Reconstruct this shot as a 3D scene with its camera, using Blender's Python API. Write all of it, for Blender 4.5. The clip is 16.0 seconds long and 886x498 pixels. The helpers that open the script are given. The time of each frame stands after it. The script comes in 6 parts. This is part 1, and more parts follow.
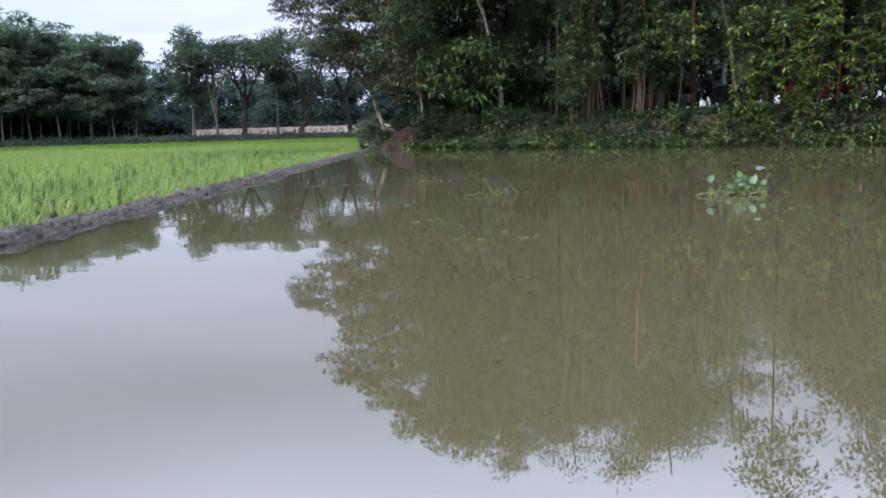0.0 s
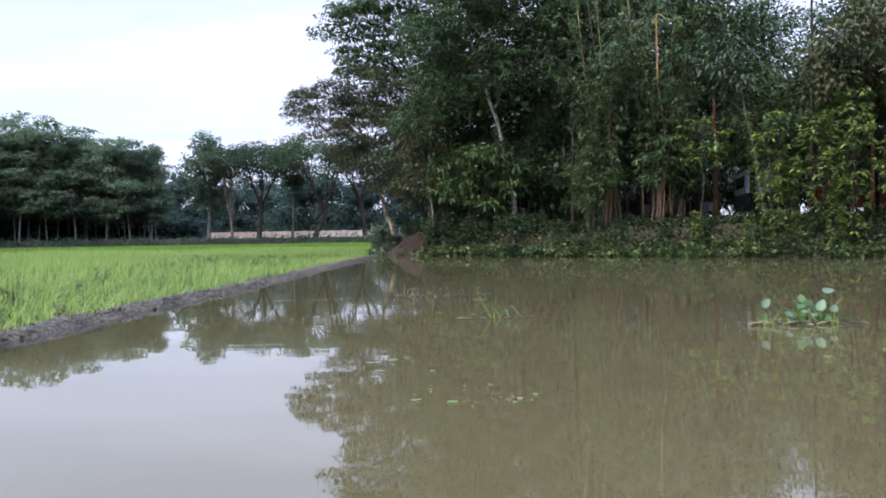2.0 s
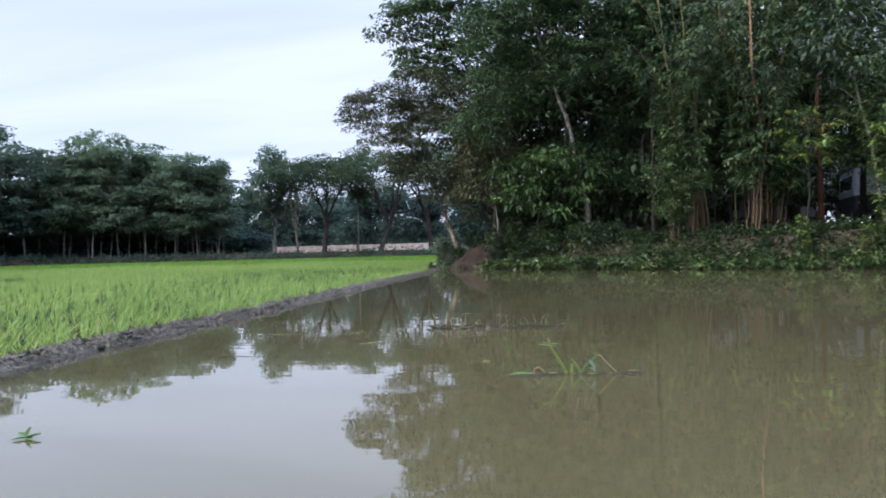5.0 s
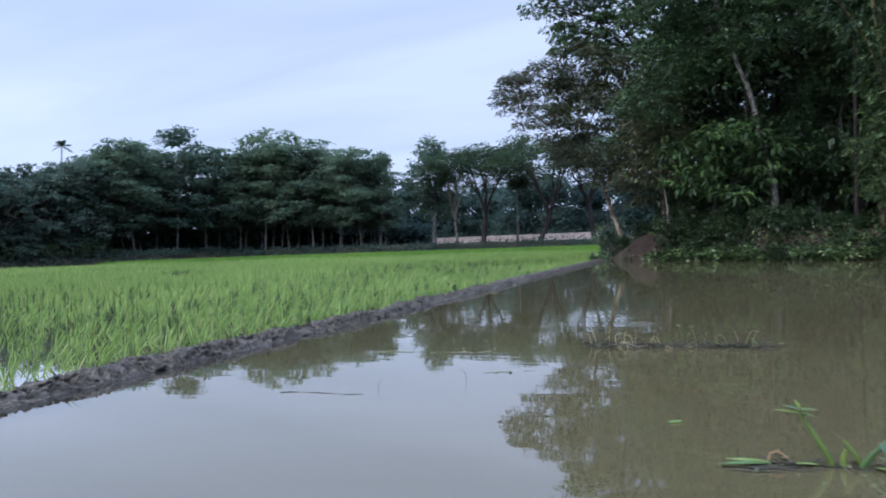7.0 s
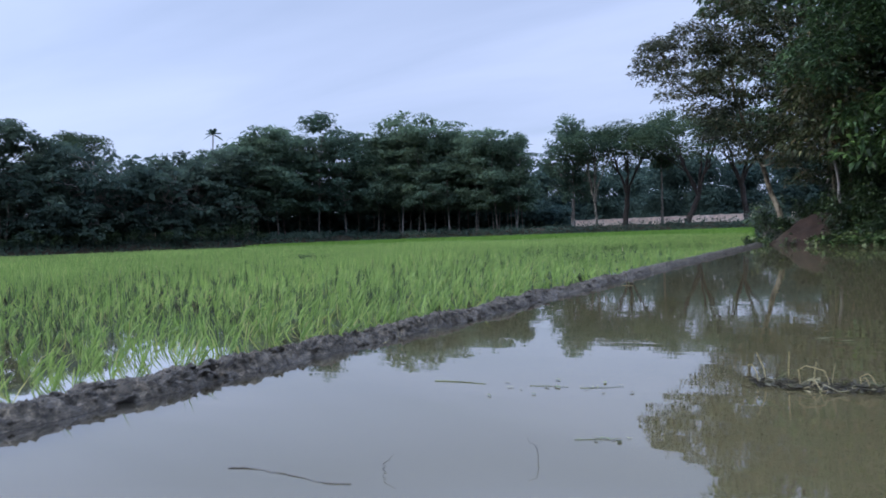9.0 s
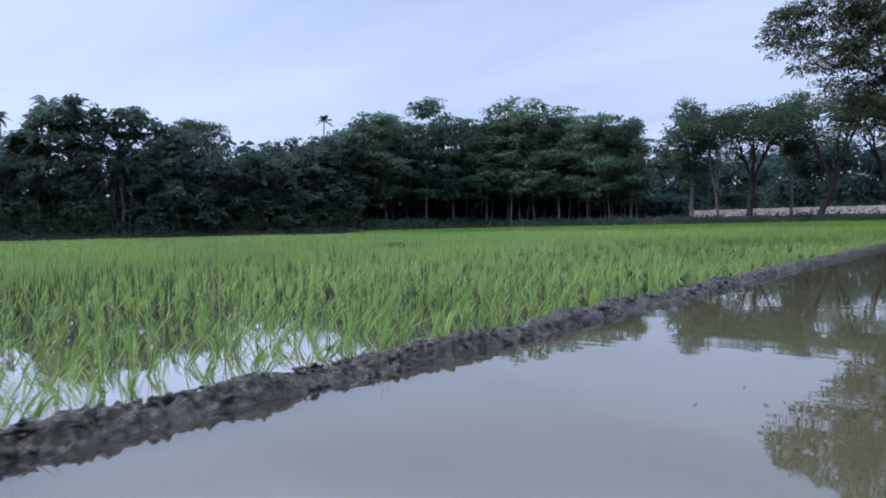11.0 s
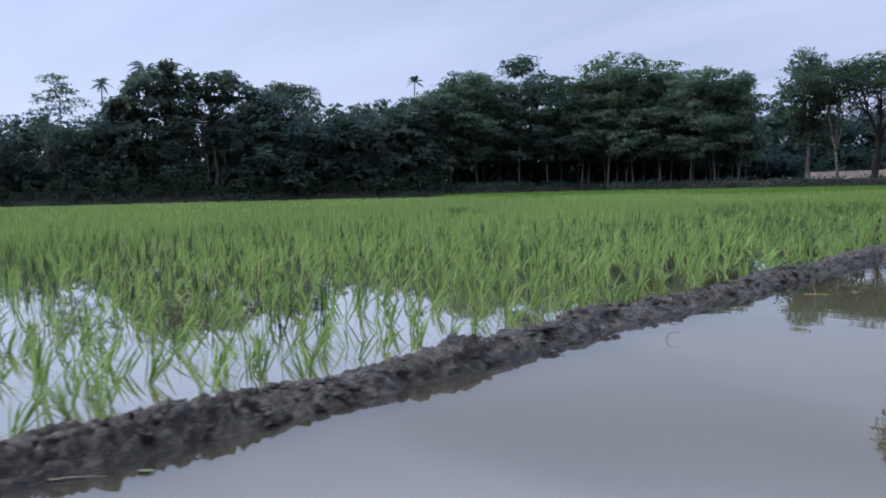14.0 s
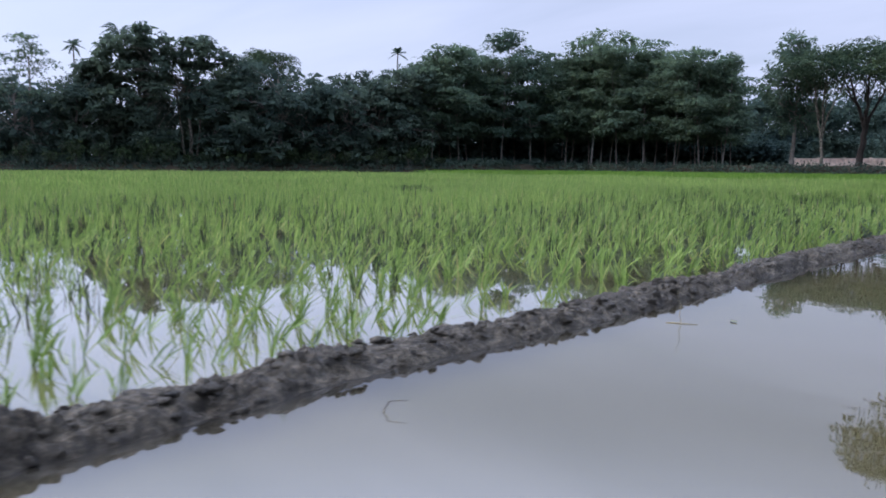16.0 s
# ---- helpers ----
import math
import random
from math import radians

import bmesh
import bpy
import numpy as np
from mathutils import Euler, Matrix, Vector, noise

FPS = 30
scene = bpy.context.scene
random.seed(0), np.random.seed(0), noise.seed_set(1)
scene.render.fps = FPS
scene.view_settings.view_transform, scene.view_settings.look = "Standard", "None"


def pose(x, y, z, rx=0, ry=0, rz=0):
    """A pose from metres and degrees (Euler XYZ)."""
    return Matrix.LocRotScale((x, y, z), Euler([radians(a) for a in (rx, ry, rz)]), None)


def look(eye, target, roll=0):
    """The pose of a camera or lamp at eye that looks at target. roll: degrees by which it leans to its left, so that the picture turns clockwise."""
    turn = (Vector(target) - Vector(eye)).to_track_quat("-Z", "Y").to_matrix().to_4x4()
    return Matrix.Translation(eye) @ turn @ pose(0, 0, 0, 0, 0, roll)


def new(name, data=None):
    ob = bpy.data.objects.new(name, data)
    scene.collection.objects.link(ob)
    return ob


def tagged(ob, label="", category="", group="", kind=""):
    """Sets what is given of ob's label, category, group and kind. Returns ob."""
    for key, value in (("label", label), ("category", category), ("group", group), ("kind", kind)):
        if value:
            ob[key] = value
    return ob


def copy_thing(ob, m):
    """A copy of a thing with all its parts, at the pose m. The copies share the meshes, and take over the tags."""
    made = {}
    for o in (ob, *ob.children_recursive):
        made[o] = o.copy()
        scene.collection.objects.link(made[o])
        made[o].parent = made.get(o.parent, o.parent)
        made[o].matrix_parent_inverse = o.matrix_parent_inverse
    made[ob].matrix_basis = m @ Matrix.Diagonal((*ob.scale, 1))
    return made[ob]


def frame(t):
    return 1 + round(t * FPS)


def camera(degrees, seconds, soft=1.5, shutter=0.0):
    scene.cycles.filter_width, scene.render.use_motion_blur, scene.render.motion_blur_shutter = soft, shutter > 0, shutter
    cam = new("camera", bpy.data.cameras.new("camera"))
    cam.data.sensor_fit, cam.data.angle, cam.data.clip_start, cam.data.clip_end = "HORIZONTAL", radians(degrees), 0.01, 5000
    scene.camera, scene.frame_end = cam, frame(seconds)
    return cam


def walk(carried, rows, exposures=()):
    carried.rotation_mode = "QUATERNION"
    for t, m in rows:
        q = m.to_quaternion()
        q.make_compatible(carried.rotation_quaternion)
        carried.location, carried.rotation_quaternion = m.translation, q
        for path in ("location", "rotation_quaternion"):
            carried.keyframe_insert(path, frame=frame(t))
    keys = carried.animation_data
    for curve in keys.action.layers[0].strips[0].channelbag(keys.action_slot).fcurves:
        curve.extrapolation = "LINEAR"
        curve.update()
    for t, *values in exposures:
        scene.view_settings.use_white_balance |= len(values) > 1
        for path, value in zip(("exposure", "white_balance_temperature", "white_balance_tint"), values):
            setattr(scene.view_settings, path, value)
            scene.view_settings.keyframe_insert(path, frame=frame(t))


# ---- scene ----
cam = camera(59.7, 16.0, soft=1.75, shutter=0.45)
# seconds, x, y, z, yaw, pitch, roll
ROWS = [
    (0, 0.000, 0.000, 1.013, 0.00, -8.66, -1.67),
    (0.5, 0.126, 0.476, 1.002, 0.30, -7.46, -2.39),
    (1, 0.197, 0.955, 1.005, -0.32, -4.82, -1.71),
    (1.5, 0.302, 1.595, 1.027, 0.26, -2.11, -0.98),
    (2, 0.409, 2.313, 1.037, 1.09, -0.87, -0.97),
    (2.5, 0.498, 2.908, 1.040, 1.52, -0.38, -1.13),
    (3, 0.556, 3.531, 1.032, 2.06, -0.45, -0.73),
    (5.5, 0.511, 6.476, 1.003, 8.51, 0.36, -2.01),
    (6, 0.441, 7.103, 1.003, 11.52, 0.24, -2.38),
    (6.5, 0.362, 7.766, 1.011, 14.92, -0.08, -2.28),
    (7, 0.285, 8.407, 1.018, 18.22, -0.19, -1.97),
    (7.5, 0.203, 9.042, 1.007, 21.30, -0.88, -1.29),
    (8, 0.101, 9.666, 1.009, 24.06, -1.15, -1.15),
    (8.5, -0.006, 10.255, 1.007, 26.84, -1.12, -1.36),
    (9, -0.121, 10.821, 1.005, 28.64, -1.09, -2.05),
    (9.5, -0.272, 11.403, 0.993, 30.56, -1.34, -1.89),
    (10, -0.423, 12.032, 1.008, 33.06, -1.58, -1.33),
    (12.5, -1.146, 15.375, 0.970, 41.50, -2.42, -0.92),
    (13, -1.238, 15.928, 0.972, 43.15, -3.15, -0.19),
    (13.5, -1.309, 16.490, 0.973, 44.48, -3.74, -0.31),
    (14, -1.332, 16.995, 0.981, 44.75, -4.30, -1.26),
    (14.5, -1.387, 17.584, 0.999, 44.96, -5.92, -0.12),
    (15, -1.404, 18.197, 1.016, 44.90, -6.19, -0.17),
    (15.5, -1.386, 18.750, 1.029, 44.18, -5.82, -0.68),
    (16, -1.381, 19.338, 1.034, 43.98, -6.13, 0.44),
]
EXPOSURES = [(0, 0.87, 6420, 13), (1, 0.95, 6450, 13), (2, 1.05, 6450, 13), (3, 1.06, 6450, 13), (5.5, 0.85, 6300, 9), (6, 0.88, 6200, 9),
             (6.5, 0.6, 6020, 9), (7, 0.57, 5800, 9), (7.5, 0.62, 5760, 9), (8.5, 0.51, 5820, 10), (9, 0.36, 5760, 10), (9.5, 0.4, 5720, 10),
             (10, 0.43, 5700, 10), (12.5, 0.27, 5900, 12), (13.25, 0.21, 5980, 12), (14, 0.23, 6000, 12), (14.5, 0.36, 6170, 12), (16, 0.41, 6180, 13)]
walk(cam, [(t, pose(x, y, z, 0, 0, yaw) @ pose(0, 0, 0, 90 + pitch) @ pose(0, 0, 0, 0, 0, roll))
           for t, x, y, z, yaw, pitch, roll in ROWS], EXPOSURES)

# ---- sky and sun ----
SUN_AZ, SUN_EL = 238.0, 44.0          # degrees clockwise from +y, degrees up
world = bpy.data.worlds.new("world")
scene.world = world
world.use_nodes = True
wn, wl = world.node_tree.nodes, world.node_tree.links
wn.clear()
w_out = wn.new("ShaderNodeOutputWorld")
w_bg = wn.new("ShaderNodeBackground")
w_sky = wn.new("ShaderNodeTexSky")
w_sky.sky_type = "NISHITA"
w_sky.sun_disc = False
w_sky.sun_elevation, w_sky.sun_rotation = radians(SUN_EL), radians(SUN_AZ)
w_sky.air_density, w_sky.dust_density, w_sky.ozone_density = 1.0, 1.5, 2.0
w_co = wn.new("ShaderNodeTexCoord")
w_sep = wn.new("ShaderNodeSeparateXYZ")
w_add = wn.new("ShaderNodeMath")
w_add.operation = "ADD"
w_add.inputs[1].default_value = 0.12
w_abs = wn.new("ShaderNodeMath")
w_abs.operation = "ABSOLUTE"
w_div = wn.new("ShaderNodeVectorMath")
w_div.operation = "DIVIDE"
w_cmb = wn.new("ShaderNodeCombineXYZ")
w_map = wn.new("ShaderNodeMapping")
w_map.inputs["Rotation"].default_value = (0, 0, radians(35))
w_map.inputs["Scale"].default_value = (0.35, 1.0, 1.0)
w_noise = wn.new("ShaderNodeTexNoise")
w_noise.inputs["Scale"].default_value = 1.3
w_noise.inputs["Detail"].default_value = 6
w_noise.inputs["Roughness"].default_value = 0.5
w_noise.inputs["Distortion"].default_value = 0.4
w_ramp = wn.new("ShaderNodeValToRGB")
w_ramp.color_ramp.elements[0].position, w_ramp.color_ramp.elements[0].color = 0.34, (0.68, 0.68, 0.68, 1)
w_ramp.color_ramp.elements[1].position, w_ramp.color_ramp.elements[1].color = 0.68, (1.0, 1.0, 1.0, 1)
w_mix = wn.new("ShaderNodeMix")
w_mix.data_type = "RGBA"
w_mix.inputs["B"].default_value = (6.95, 7.65, 10.0, 1)     # thin high cloud
wl.new(w_co.outputs["Generated"], w_sep.inputs[0])
wl.new(w_sep.outputs["Z"], w_abs.inputs[0])
wl.new(w_abs.outputs[0], w_add.inputs[0])
for k in ("X", "Y", "Z"):
    wl.new(w_add.outputs[0], w_cmb.inputs[k])
wl.new(w_co.outputs["Generated"], w_div.inputs[0])
wl.new(w_cmb.outputs[0], w_div.inputs[1])
wl.new(w_div.outputs[0], w_map.inputs[0])
wl.new(w_map.outputs[0], w_noise.inputs["Vector"])
wl.new(w_noise.outputs[0], w_ramp.inputs[0])
w_thin = wn.new("ShaderNodeMapRange")
w_thin.inputs["From Min"].default_value, w_thin.inputs["From Max"].default_value = 0.2, 0.55
w_thin.inputs["To Min"].default_value, w_thin.inputs["To Max"].default_value = 1.0, 0.66
wl.new(w_abs.outputs[0], w_thin.inputs["Value"])
w_share = wn.new("ShaderNodeMath")
w_share.operation = "MULTIPLY"
wl.new(w_ramp.outputs[0], w_share.inputs[0])
wl.new(w_thin.outputs[0], w_share.inputs[1])
wl.new(w_share.outputs[0], w_mix.inputs["Factor"])
wl.new(w_sky.outputs[0], w_mix.inputs["A"])
# an overcast sky is brighter overhead than low down
w_lift = wn.new("ShaderNodeMapRange")
w_lift.inputs["From Min"].default_value, w_lift.inputs["From Max"].default_value = 0.275, 0.68
w_lift.interpolation_type = "SMOOTHSTEP"
w_lift.inputs["To Min"].default_value, w_lift.inputs["To Max"].default_value = 0.755, 4.5
wl.new(w_abs.outputs[0], w_lift.inputs["Value"])
w_dot = wn.new("ShaderNodeVectorMath")
w_dot.operation = "DOT_PRODUCT"
w_dot.inputs[1].default_value = (math.sin(radians(SUN_AZ)), math.cos(radians(SUN_AZ)), 0.0)
wl.new(w_co.outputs["Generated"], w_dot.inputs[0])
w_side = wn.new("ShaderNodeMapRange")
w_side.inputs["From Min"].default_value, w_side.inputs["From Max"].default_value = 0.0, 1.0
w_side.inputs["To Min"].default_value, w_side.inputs["To Max"].default_value = 1.0, 1.2
wl.new(w_dot.outputs["Value"], w_side.inputs["Value"])
w_both = wn.new("ShaderNodeMath")
w_both.operation = "MULTIPLY"
wl.new(w_lift.outputs[0], w_both.inputs[0])
wl.new(w_side.outputs[0], w_both.inputs[1])
w_mul = wn.new("ShaderNodeVectorMath")
w_mul.operation = "SCALE"
wl.new(w_mix.outputs["Result"], w_mul.inputs[0])
wl.new(w_both.outputs[0], w_mul.inputs["Scale"])
wl.new(w_mul.outputs[0], w_bg.inputs["Color"])
w_bg.inputs["Strength"].default_value = 0.1
wl.new(w_bg.outputs[0], w_out.inputs[0])

sun_data = bpy.data.lights.new("sun", "SUN")
sun_data.energy, sun_data.angle, sun_data.color = 1.7, radians(40), (1.0, 0.95, 0.87)
sun = new("sun", sun_data)
saz, sel = radians(SUN_AZ), radians(SUN_EL)
sun_dir = Vector((math.sin(saz) * math.cos(sel), math.cos(saz) * math.cos(sel), math.sin(sel)))
sun.matrix_world = look(sun_dir * 60, (0, 0, 0))


# ---- materials ----
def material(name, rough=0.6, spec=0.4):
    m = bpy.data.materials.new(name)
    m.use_nodes = True
    nt = m.node_tree
    b = nt.nodes["Principled BSDF"]
    b.inputs["Roughness"].default_value = rough
    b.inputs["Specular IOR Level"].default_value = spec
    return m, nt, b


def ramp_node(nt, fac, stops):
    r = nt.nodes.new("ShaderNodeValToRGB")
    els = r.color_ramp.elements
    while len(els) < len(stops):
        els.new(0.5)
    for e, (p, c) in zip(els, stops):
        e.position, e.color = p, (*c, 1)
    nt.links.new(fac, r.inputs[0])
    return r


def noise_node(nt, scale, detail=4, rough=0.55, vec=None, stretch=None):
    n = nt.nodes.new("ShaderNodeTexNoise")
    n.inputs["Scale"].default_value = scale
    n.inputs["Detail"].default_value = detail
    n.inputs["Roughness"].default_value = rough
    if vec is None:
        vec = nt.nodes.new("ShaderNodeTexCoord").outputs["Object"]
    if stretch:
        mp = nt.nodes.new("ShaderNodeMapping")
        mp.inputs["Scale"].default_value = stretch
        nt.links.new(vec, mp.inputs[0])
        vec = mp.outputs[0]
    nt.links.new(vec, n.inputs["Vector"])
    return n


def mix_rgb(nt, fac, a, b, mode="MIX"):
    m = nt.nodes.new("ShaderNodeMix")
    m.data_type, m.blend_type = "RGBA", mode
    for key, v in (("Factor", fac), ("A", a), ("B", b)):
        if hasattr(v, "is_linked"):
            nt.links.new(v, m.inputs[key])
        else:
            m.inputs[key].default_value = v if key == "Factor" else (*v, 1)
    return m.outputs["Result"]


def bump_node(nt, b, height, strength, dist):
    bp = nt.nodes.new("ShaderNodeBump")
    bp.inputs["Strength"].default_value, bp.inputs["Distance"].default_value = strength, dist
    nt.links.new(height, bp.inputs["Height"])
    nt.links.new(bp.outputs[0], b.inputs["Normal"])


def leaf_material(name, stops, rough=0.5, through_share=0.3, clump=0.25, spec=0.2, tones=((0.46, 0.51, 0.56), (1.52, 1.45, 1.2))):
    """Leaves: each island its own tone, larger patches of tone over the crown, some light passing through."""
    m, nt, b = material(name, rough, spec)
    geo = nt.nodes.new("ShaderNodeNewGeometry")
    info = nt.nodes.new("ShaderNodeObjectInfo")
    ramp = ramp_node(nt, geo.outputs["Random Per Island"], stops)
    patch = noise_node(nt, clump, 2)
    pr = ramp_node(nt, patch.outputs[0], [(0.32, tones[0]), (0.68, tones[1])])
    col = mix_rgb(nt, 1.0, ramp.outputs[0], pr.outputs[0], "MULTIPLY")
    orr = ramp_node(nt, info.outputs["Random"], [(0.0, (0.82, 0.86, 0.9)), (1.0, (1.15, 1.1, 1.0))])
    col = mix_rgb(nt, 1.0, col, orr.outputs[0], "MULTIPLY")
    nt.links.new(col, b.inputs["Base Color"])
    tr = nt.nodes.new("ShaderNodeBsdfTranslucent")
    nt.links.new(col, tr.inputs["Color"])
    mx = nt.nodes.new("ShaderNodeMixShader")
    mx.inputs[0].default_value = through_share
    nt.links.new(b.outputs[0], mx.inputs[1])
    nt.links.new(tr.outputs[0], mx.inputs[2])
    nt.links.new(mx.outputs[0], nt.nodes["Material Output"].inputs[0])
    return m


def surface(name, stops, scale, rough=0.8, spec=0.3, bump=0.5, dist=0.02, fine=6.0, stretch=None):
    """A weathered surface: tone by two scales of noise, relief from the fine one."""
    m, nt, b = material(name, rough, spec)
    big = noise_node(nt, scale, 5, 0.6, stretch=stretch)
    small = noise_node(nt, scale * fine, 6, 0.65, stretch=stretch)
    col = ramp_node(nt, big.outputs[0], stops).outputs[0]
    gr = ramp_node(nt, small.outputs[0], [(0.3, (0.65, 0.65, 0.65)), (0.7, (1.3, 1.3, 1.3))]).outputs[0]
    nt.links.new(mix_rgb(nt, 1.0, col, gr, "MULTIPLY"), b.inputs["Base Color"])
    bump_node(nt, b, small.outputs[0], bump, dist)
    return m


def water_material(name, stops, rough, ripple, ior):
    m, nt, b = material(name, rough, 0.5)
    b.inputs["IOR"].default_value = ior
    big = noise_node(nt, 0.12, 4, 0.5)
    nt.links.new(ramp_node(nt, big.outputs[0], stops).outputs[0], b.inputs["Base Color"])
    # calm patches and faintly rippled ones
    n1 = noise_node(nt, 1.6, 2, 0.5, stretch=(0.4, 1.7, 1))
    n2 = noise_node(nt, 5.0, 2, 0.5, stretch=(0.4, 1.7, 1))
    where = noise_node(nt, 0.09, 2, 0.5)
    wr = ramp_node(nt, where.outputs[0], [(0.40, (0.28, 0.28, 0.28)), (0.62, (1, 1, 1))]).outputs[0]
    add = nt.nodes.new("ShaderNodeMath")
    add.operation = "MULTIPLY_ADD"
    nt.links.new(n2.outputs[0], add.inputs[0])
    add.inputs[1].default_value = 0.05
    nt.links.new(n1.outputs[0], add.inputs[2])
    mul = nt.nodes.new("ShaderNodeMath")
    mul.operation = "MULTIPLY"
    nt.links.new(add.outputs[0], mul.inputs[0])
    nt.links.new(wr, mul.inputs[1])
    bump_node(nt, b, mul.outputs[0], 1.0, ripple)
    return m


def bund_reflection_band(m, x0, x1, mud):
    """Darkens the water colour along the bund, standing in for its reflection; mud is the tone."""
    nt = m.node_tree
    b = nt.nodes["Principled BSDF"]
    open_col = b.inputs["Base Color"].links[0].from_socket
    sep = nt.nodes.new("ShaderNodeSeparateXYZ")
    nt.links.new(nt.nodes.new("ShaderNodeTexCoord").outputs["Object"], sep.inputs[0])
    wob = noise_node(nt, 1.4, 3)
    add = nt.nodes.new("ShaderNodeMath")
    add.operation = "MULTIPLY_ADD"
    nt.links.new(wob.outputs[0], add.inputs[0])
    add.inputs[1].default_value = 0.22
    nt.links.new(sep.outputs["X"], add.inputs[2])
    r = nt.nodes.new("ShaderNodeMapRange")
    r.interpolation_type = "SMOOTHSTEP"
    r.inputs["From Min"].default_value, r.inputs["From Max"].default_value = x0 + 0.11, x1 + 0.11
    nt.links.new(add.outputs[0], r.inputs["Value"])
    nt.links.new(mix_rgb(nt, r.outputs[0], mud, open_col), b.inputs["Base Color"])


M_POND = water_material("pond_water", [(0.3, (0.048, 0.0412, 0.0205)), (0.7, (0.062, 0.0534, 0.0265))], 0.016, 0.0022, 2.18)
# dark reflection of the bund, painted into the pond's colour
bund_reflection_band(M_POND, -4.2, -3.7, (0.015, 0.0135, 0.011))
M_PADDY = water_material("paddy_water", [(0.3, (0.072, 0.062, 0.030)), (0.7, (0.094, 0.081, 0.040))], 0.02, 0.0008, 2.2)
paddy_b = M_PADDY.node_tree.nodes["Principled BSDF"]
paddy_b.inputs["Coat Weight"].default_value, paddy_b.inputs["Coat IOR"].default_value, paddy_b.inputs["Coat Roughness"].default_value = 1.0, 2.4, 0.02
M_GROUND = surface("forest_soil", [(0.3, (0.022, 0.018, 0.012)), (0.55, (0.038, 0.029, 0.018)), (0.75, (0.032, 0.038, 0.018))], 0.5, 0.95, 0.1, 0.7, 0.05)
def mud_material():
    """Wet clods: dull dark mud, fine crumbs; crevice shade and lit faces painted in."""
    m, nt, b = material("wet_mud", 0.55, 0.25)
    big, mid, fine = noise_node(nt, 2.2, 4), noise_node(nt, 17.0, 8, 0.75), noise_node(nt, 80.0, 8, 0.75)
    # colour follows the relief noise: shaded hollows dark, lit faces pale
    col = ramp_node(nt, mid.outputs[0], [(0.35, (0.009, 0.0076, 0.0056)), (0.5, (0.055, 0.047, 0.034)), (0.66, (0.172, 0.147, 0.108))]).outputs[0]
    patch = ramp_node(nt, big.outputs[0], [(0.3, (0.7, 0.68, 0.66)), (0.7, (1.25, 1.22, 1.18))]).outputs[0]
    grain = ramp_node(nt, fine.outputs[0], [(0.38, (0.4, 0.4, 0.4)), (0.62, (1.5, 1.5, 1.5))]).outputs[0]
    nt.links.new(mix_rgb(nt, 1.0, mix_rgb(nt, 1.0, col, patch, "MULTIPLY"), grain, "MULTIPLY"), b.inputs["Base Color"])
    add = nt.nodes.new("ShaderNodeMath")
    add.operation = "MULTIPLY_ADD"
    nt.links.new(fine.outputs[0], add.inputs[0])
    add.inputs[1].default_value = 0.35
    nt.links.new(mid.outputs[0], add.inputs[2])
    bump_node(nt, b, add.outputs[0], 1.0, 0.06)
    return m


M_MUD = mud_material()
M_EARTH = surface("red_brown_earth", [(0.3, (0.0112, 0.0082, 0.0059)), (0.7, (0.0320, 0.0197, 0.0136))], 1.6, 0.95, 0.1, 0.9, 0.08)
M_WALL = surface("pinkish_plaster", [(0.3, (0.6496, 0.4928, 0.3920)), (0.6, (0.7840, 0.6160, 0.5040)), (0.8, (0.5600, 0.4480, 0.3584))], 0.35, 0.9, 0.1, 0.3, 0.01, 8.0)
M_BARK_PALE = surface("pale_mottled_bark", [(0.38, (0.020, 0.018, 0.013)), (0.5, (0.066, 0.058, 0.045)), (0.66, (0.18, 0.165, 0.135))], 7.0, 0.85, 0.2, 0.7, 0.03, 3.0, (1, 1, 0.6))
# lighter version of the pale bark, with sunlight on the trunks put into its colour
M_BARK_PALE_LIT = surface("cream_bark", [(0.36, (0.0425, 0.0344, 0.0222)), (0.5, (0.1190, 0.0944, 0.0607)), (0.66, (0.2380, 0.1960, 0.1332))], 5.0, 0.85, 0.2, 0.6, 0.02, 4.0, (1, 1, 0.4))
M_BARK_DARK = surface("dark_bark", [(0.3, (0.0135, 0.0108, 0.0094)), (0.7, (0.0375, 0.0302, 0.0252))], 2.5, 0.9, 0.15, 0.8, 0.03, 4.0, (1, 1, 0.25))
M_BARK_GREY = surface("grey_brown_bark", [(0.3, (0.0666, 0.0592, 0.0503)), (0.7, (0.1554, 0.1406, 0.1221))], 2.0, 0.9, 0.15, 0.7, 0.02, 4.0, (1, 1, 0.25))
M_BARK_RED = surface("reddish_bark", [(0.3, (0.040, 0.018, 0.011)), (0.7, (0.125, 0.052, 0.027))], 2.0, 0.9, 0.15, 0.7, 0.02, 4.0, (1, 1, 0.25))
M_CULM = surface("bamboo_culm", [(0.3, (0.0300, 0.0230, 0.0102)), (0.5, (0.0660, 0.0400, 0.0161)), (0.75, (0.1092, 0.0490, 0.0213))], 0.9, 0.5, 0.4, 0.2, 0.005, 6.0, (1, 1, 0.4))

# the next three carry the bluish, lifted tone of distance haze in their colour
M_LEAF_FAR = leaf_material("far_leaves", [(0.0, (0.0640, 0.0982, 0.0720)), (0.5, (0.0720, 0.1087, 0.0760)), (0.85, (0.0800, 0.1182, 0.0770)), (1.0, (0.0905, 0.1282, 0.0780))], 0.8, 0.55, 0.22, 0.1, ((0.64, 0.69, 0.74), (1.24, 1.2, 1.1)))
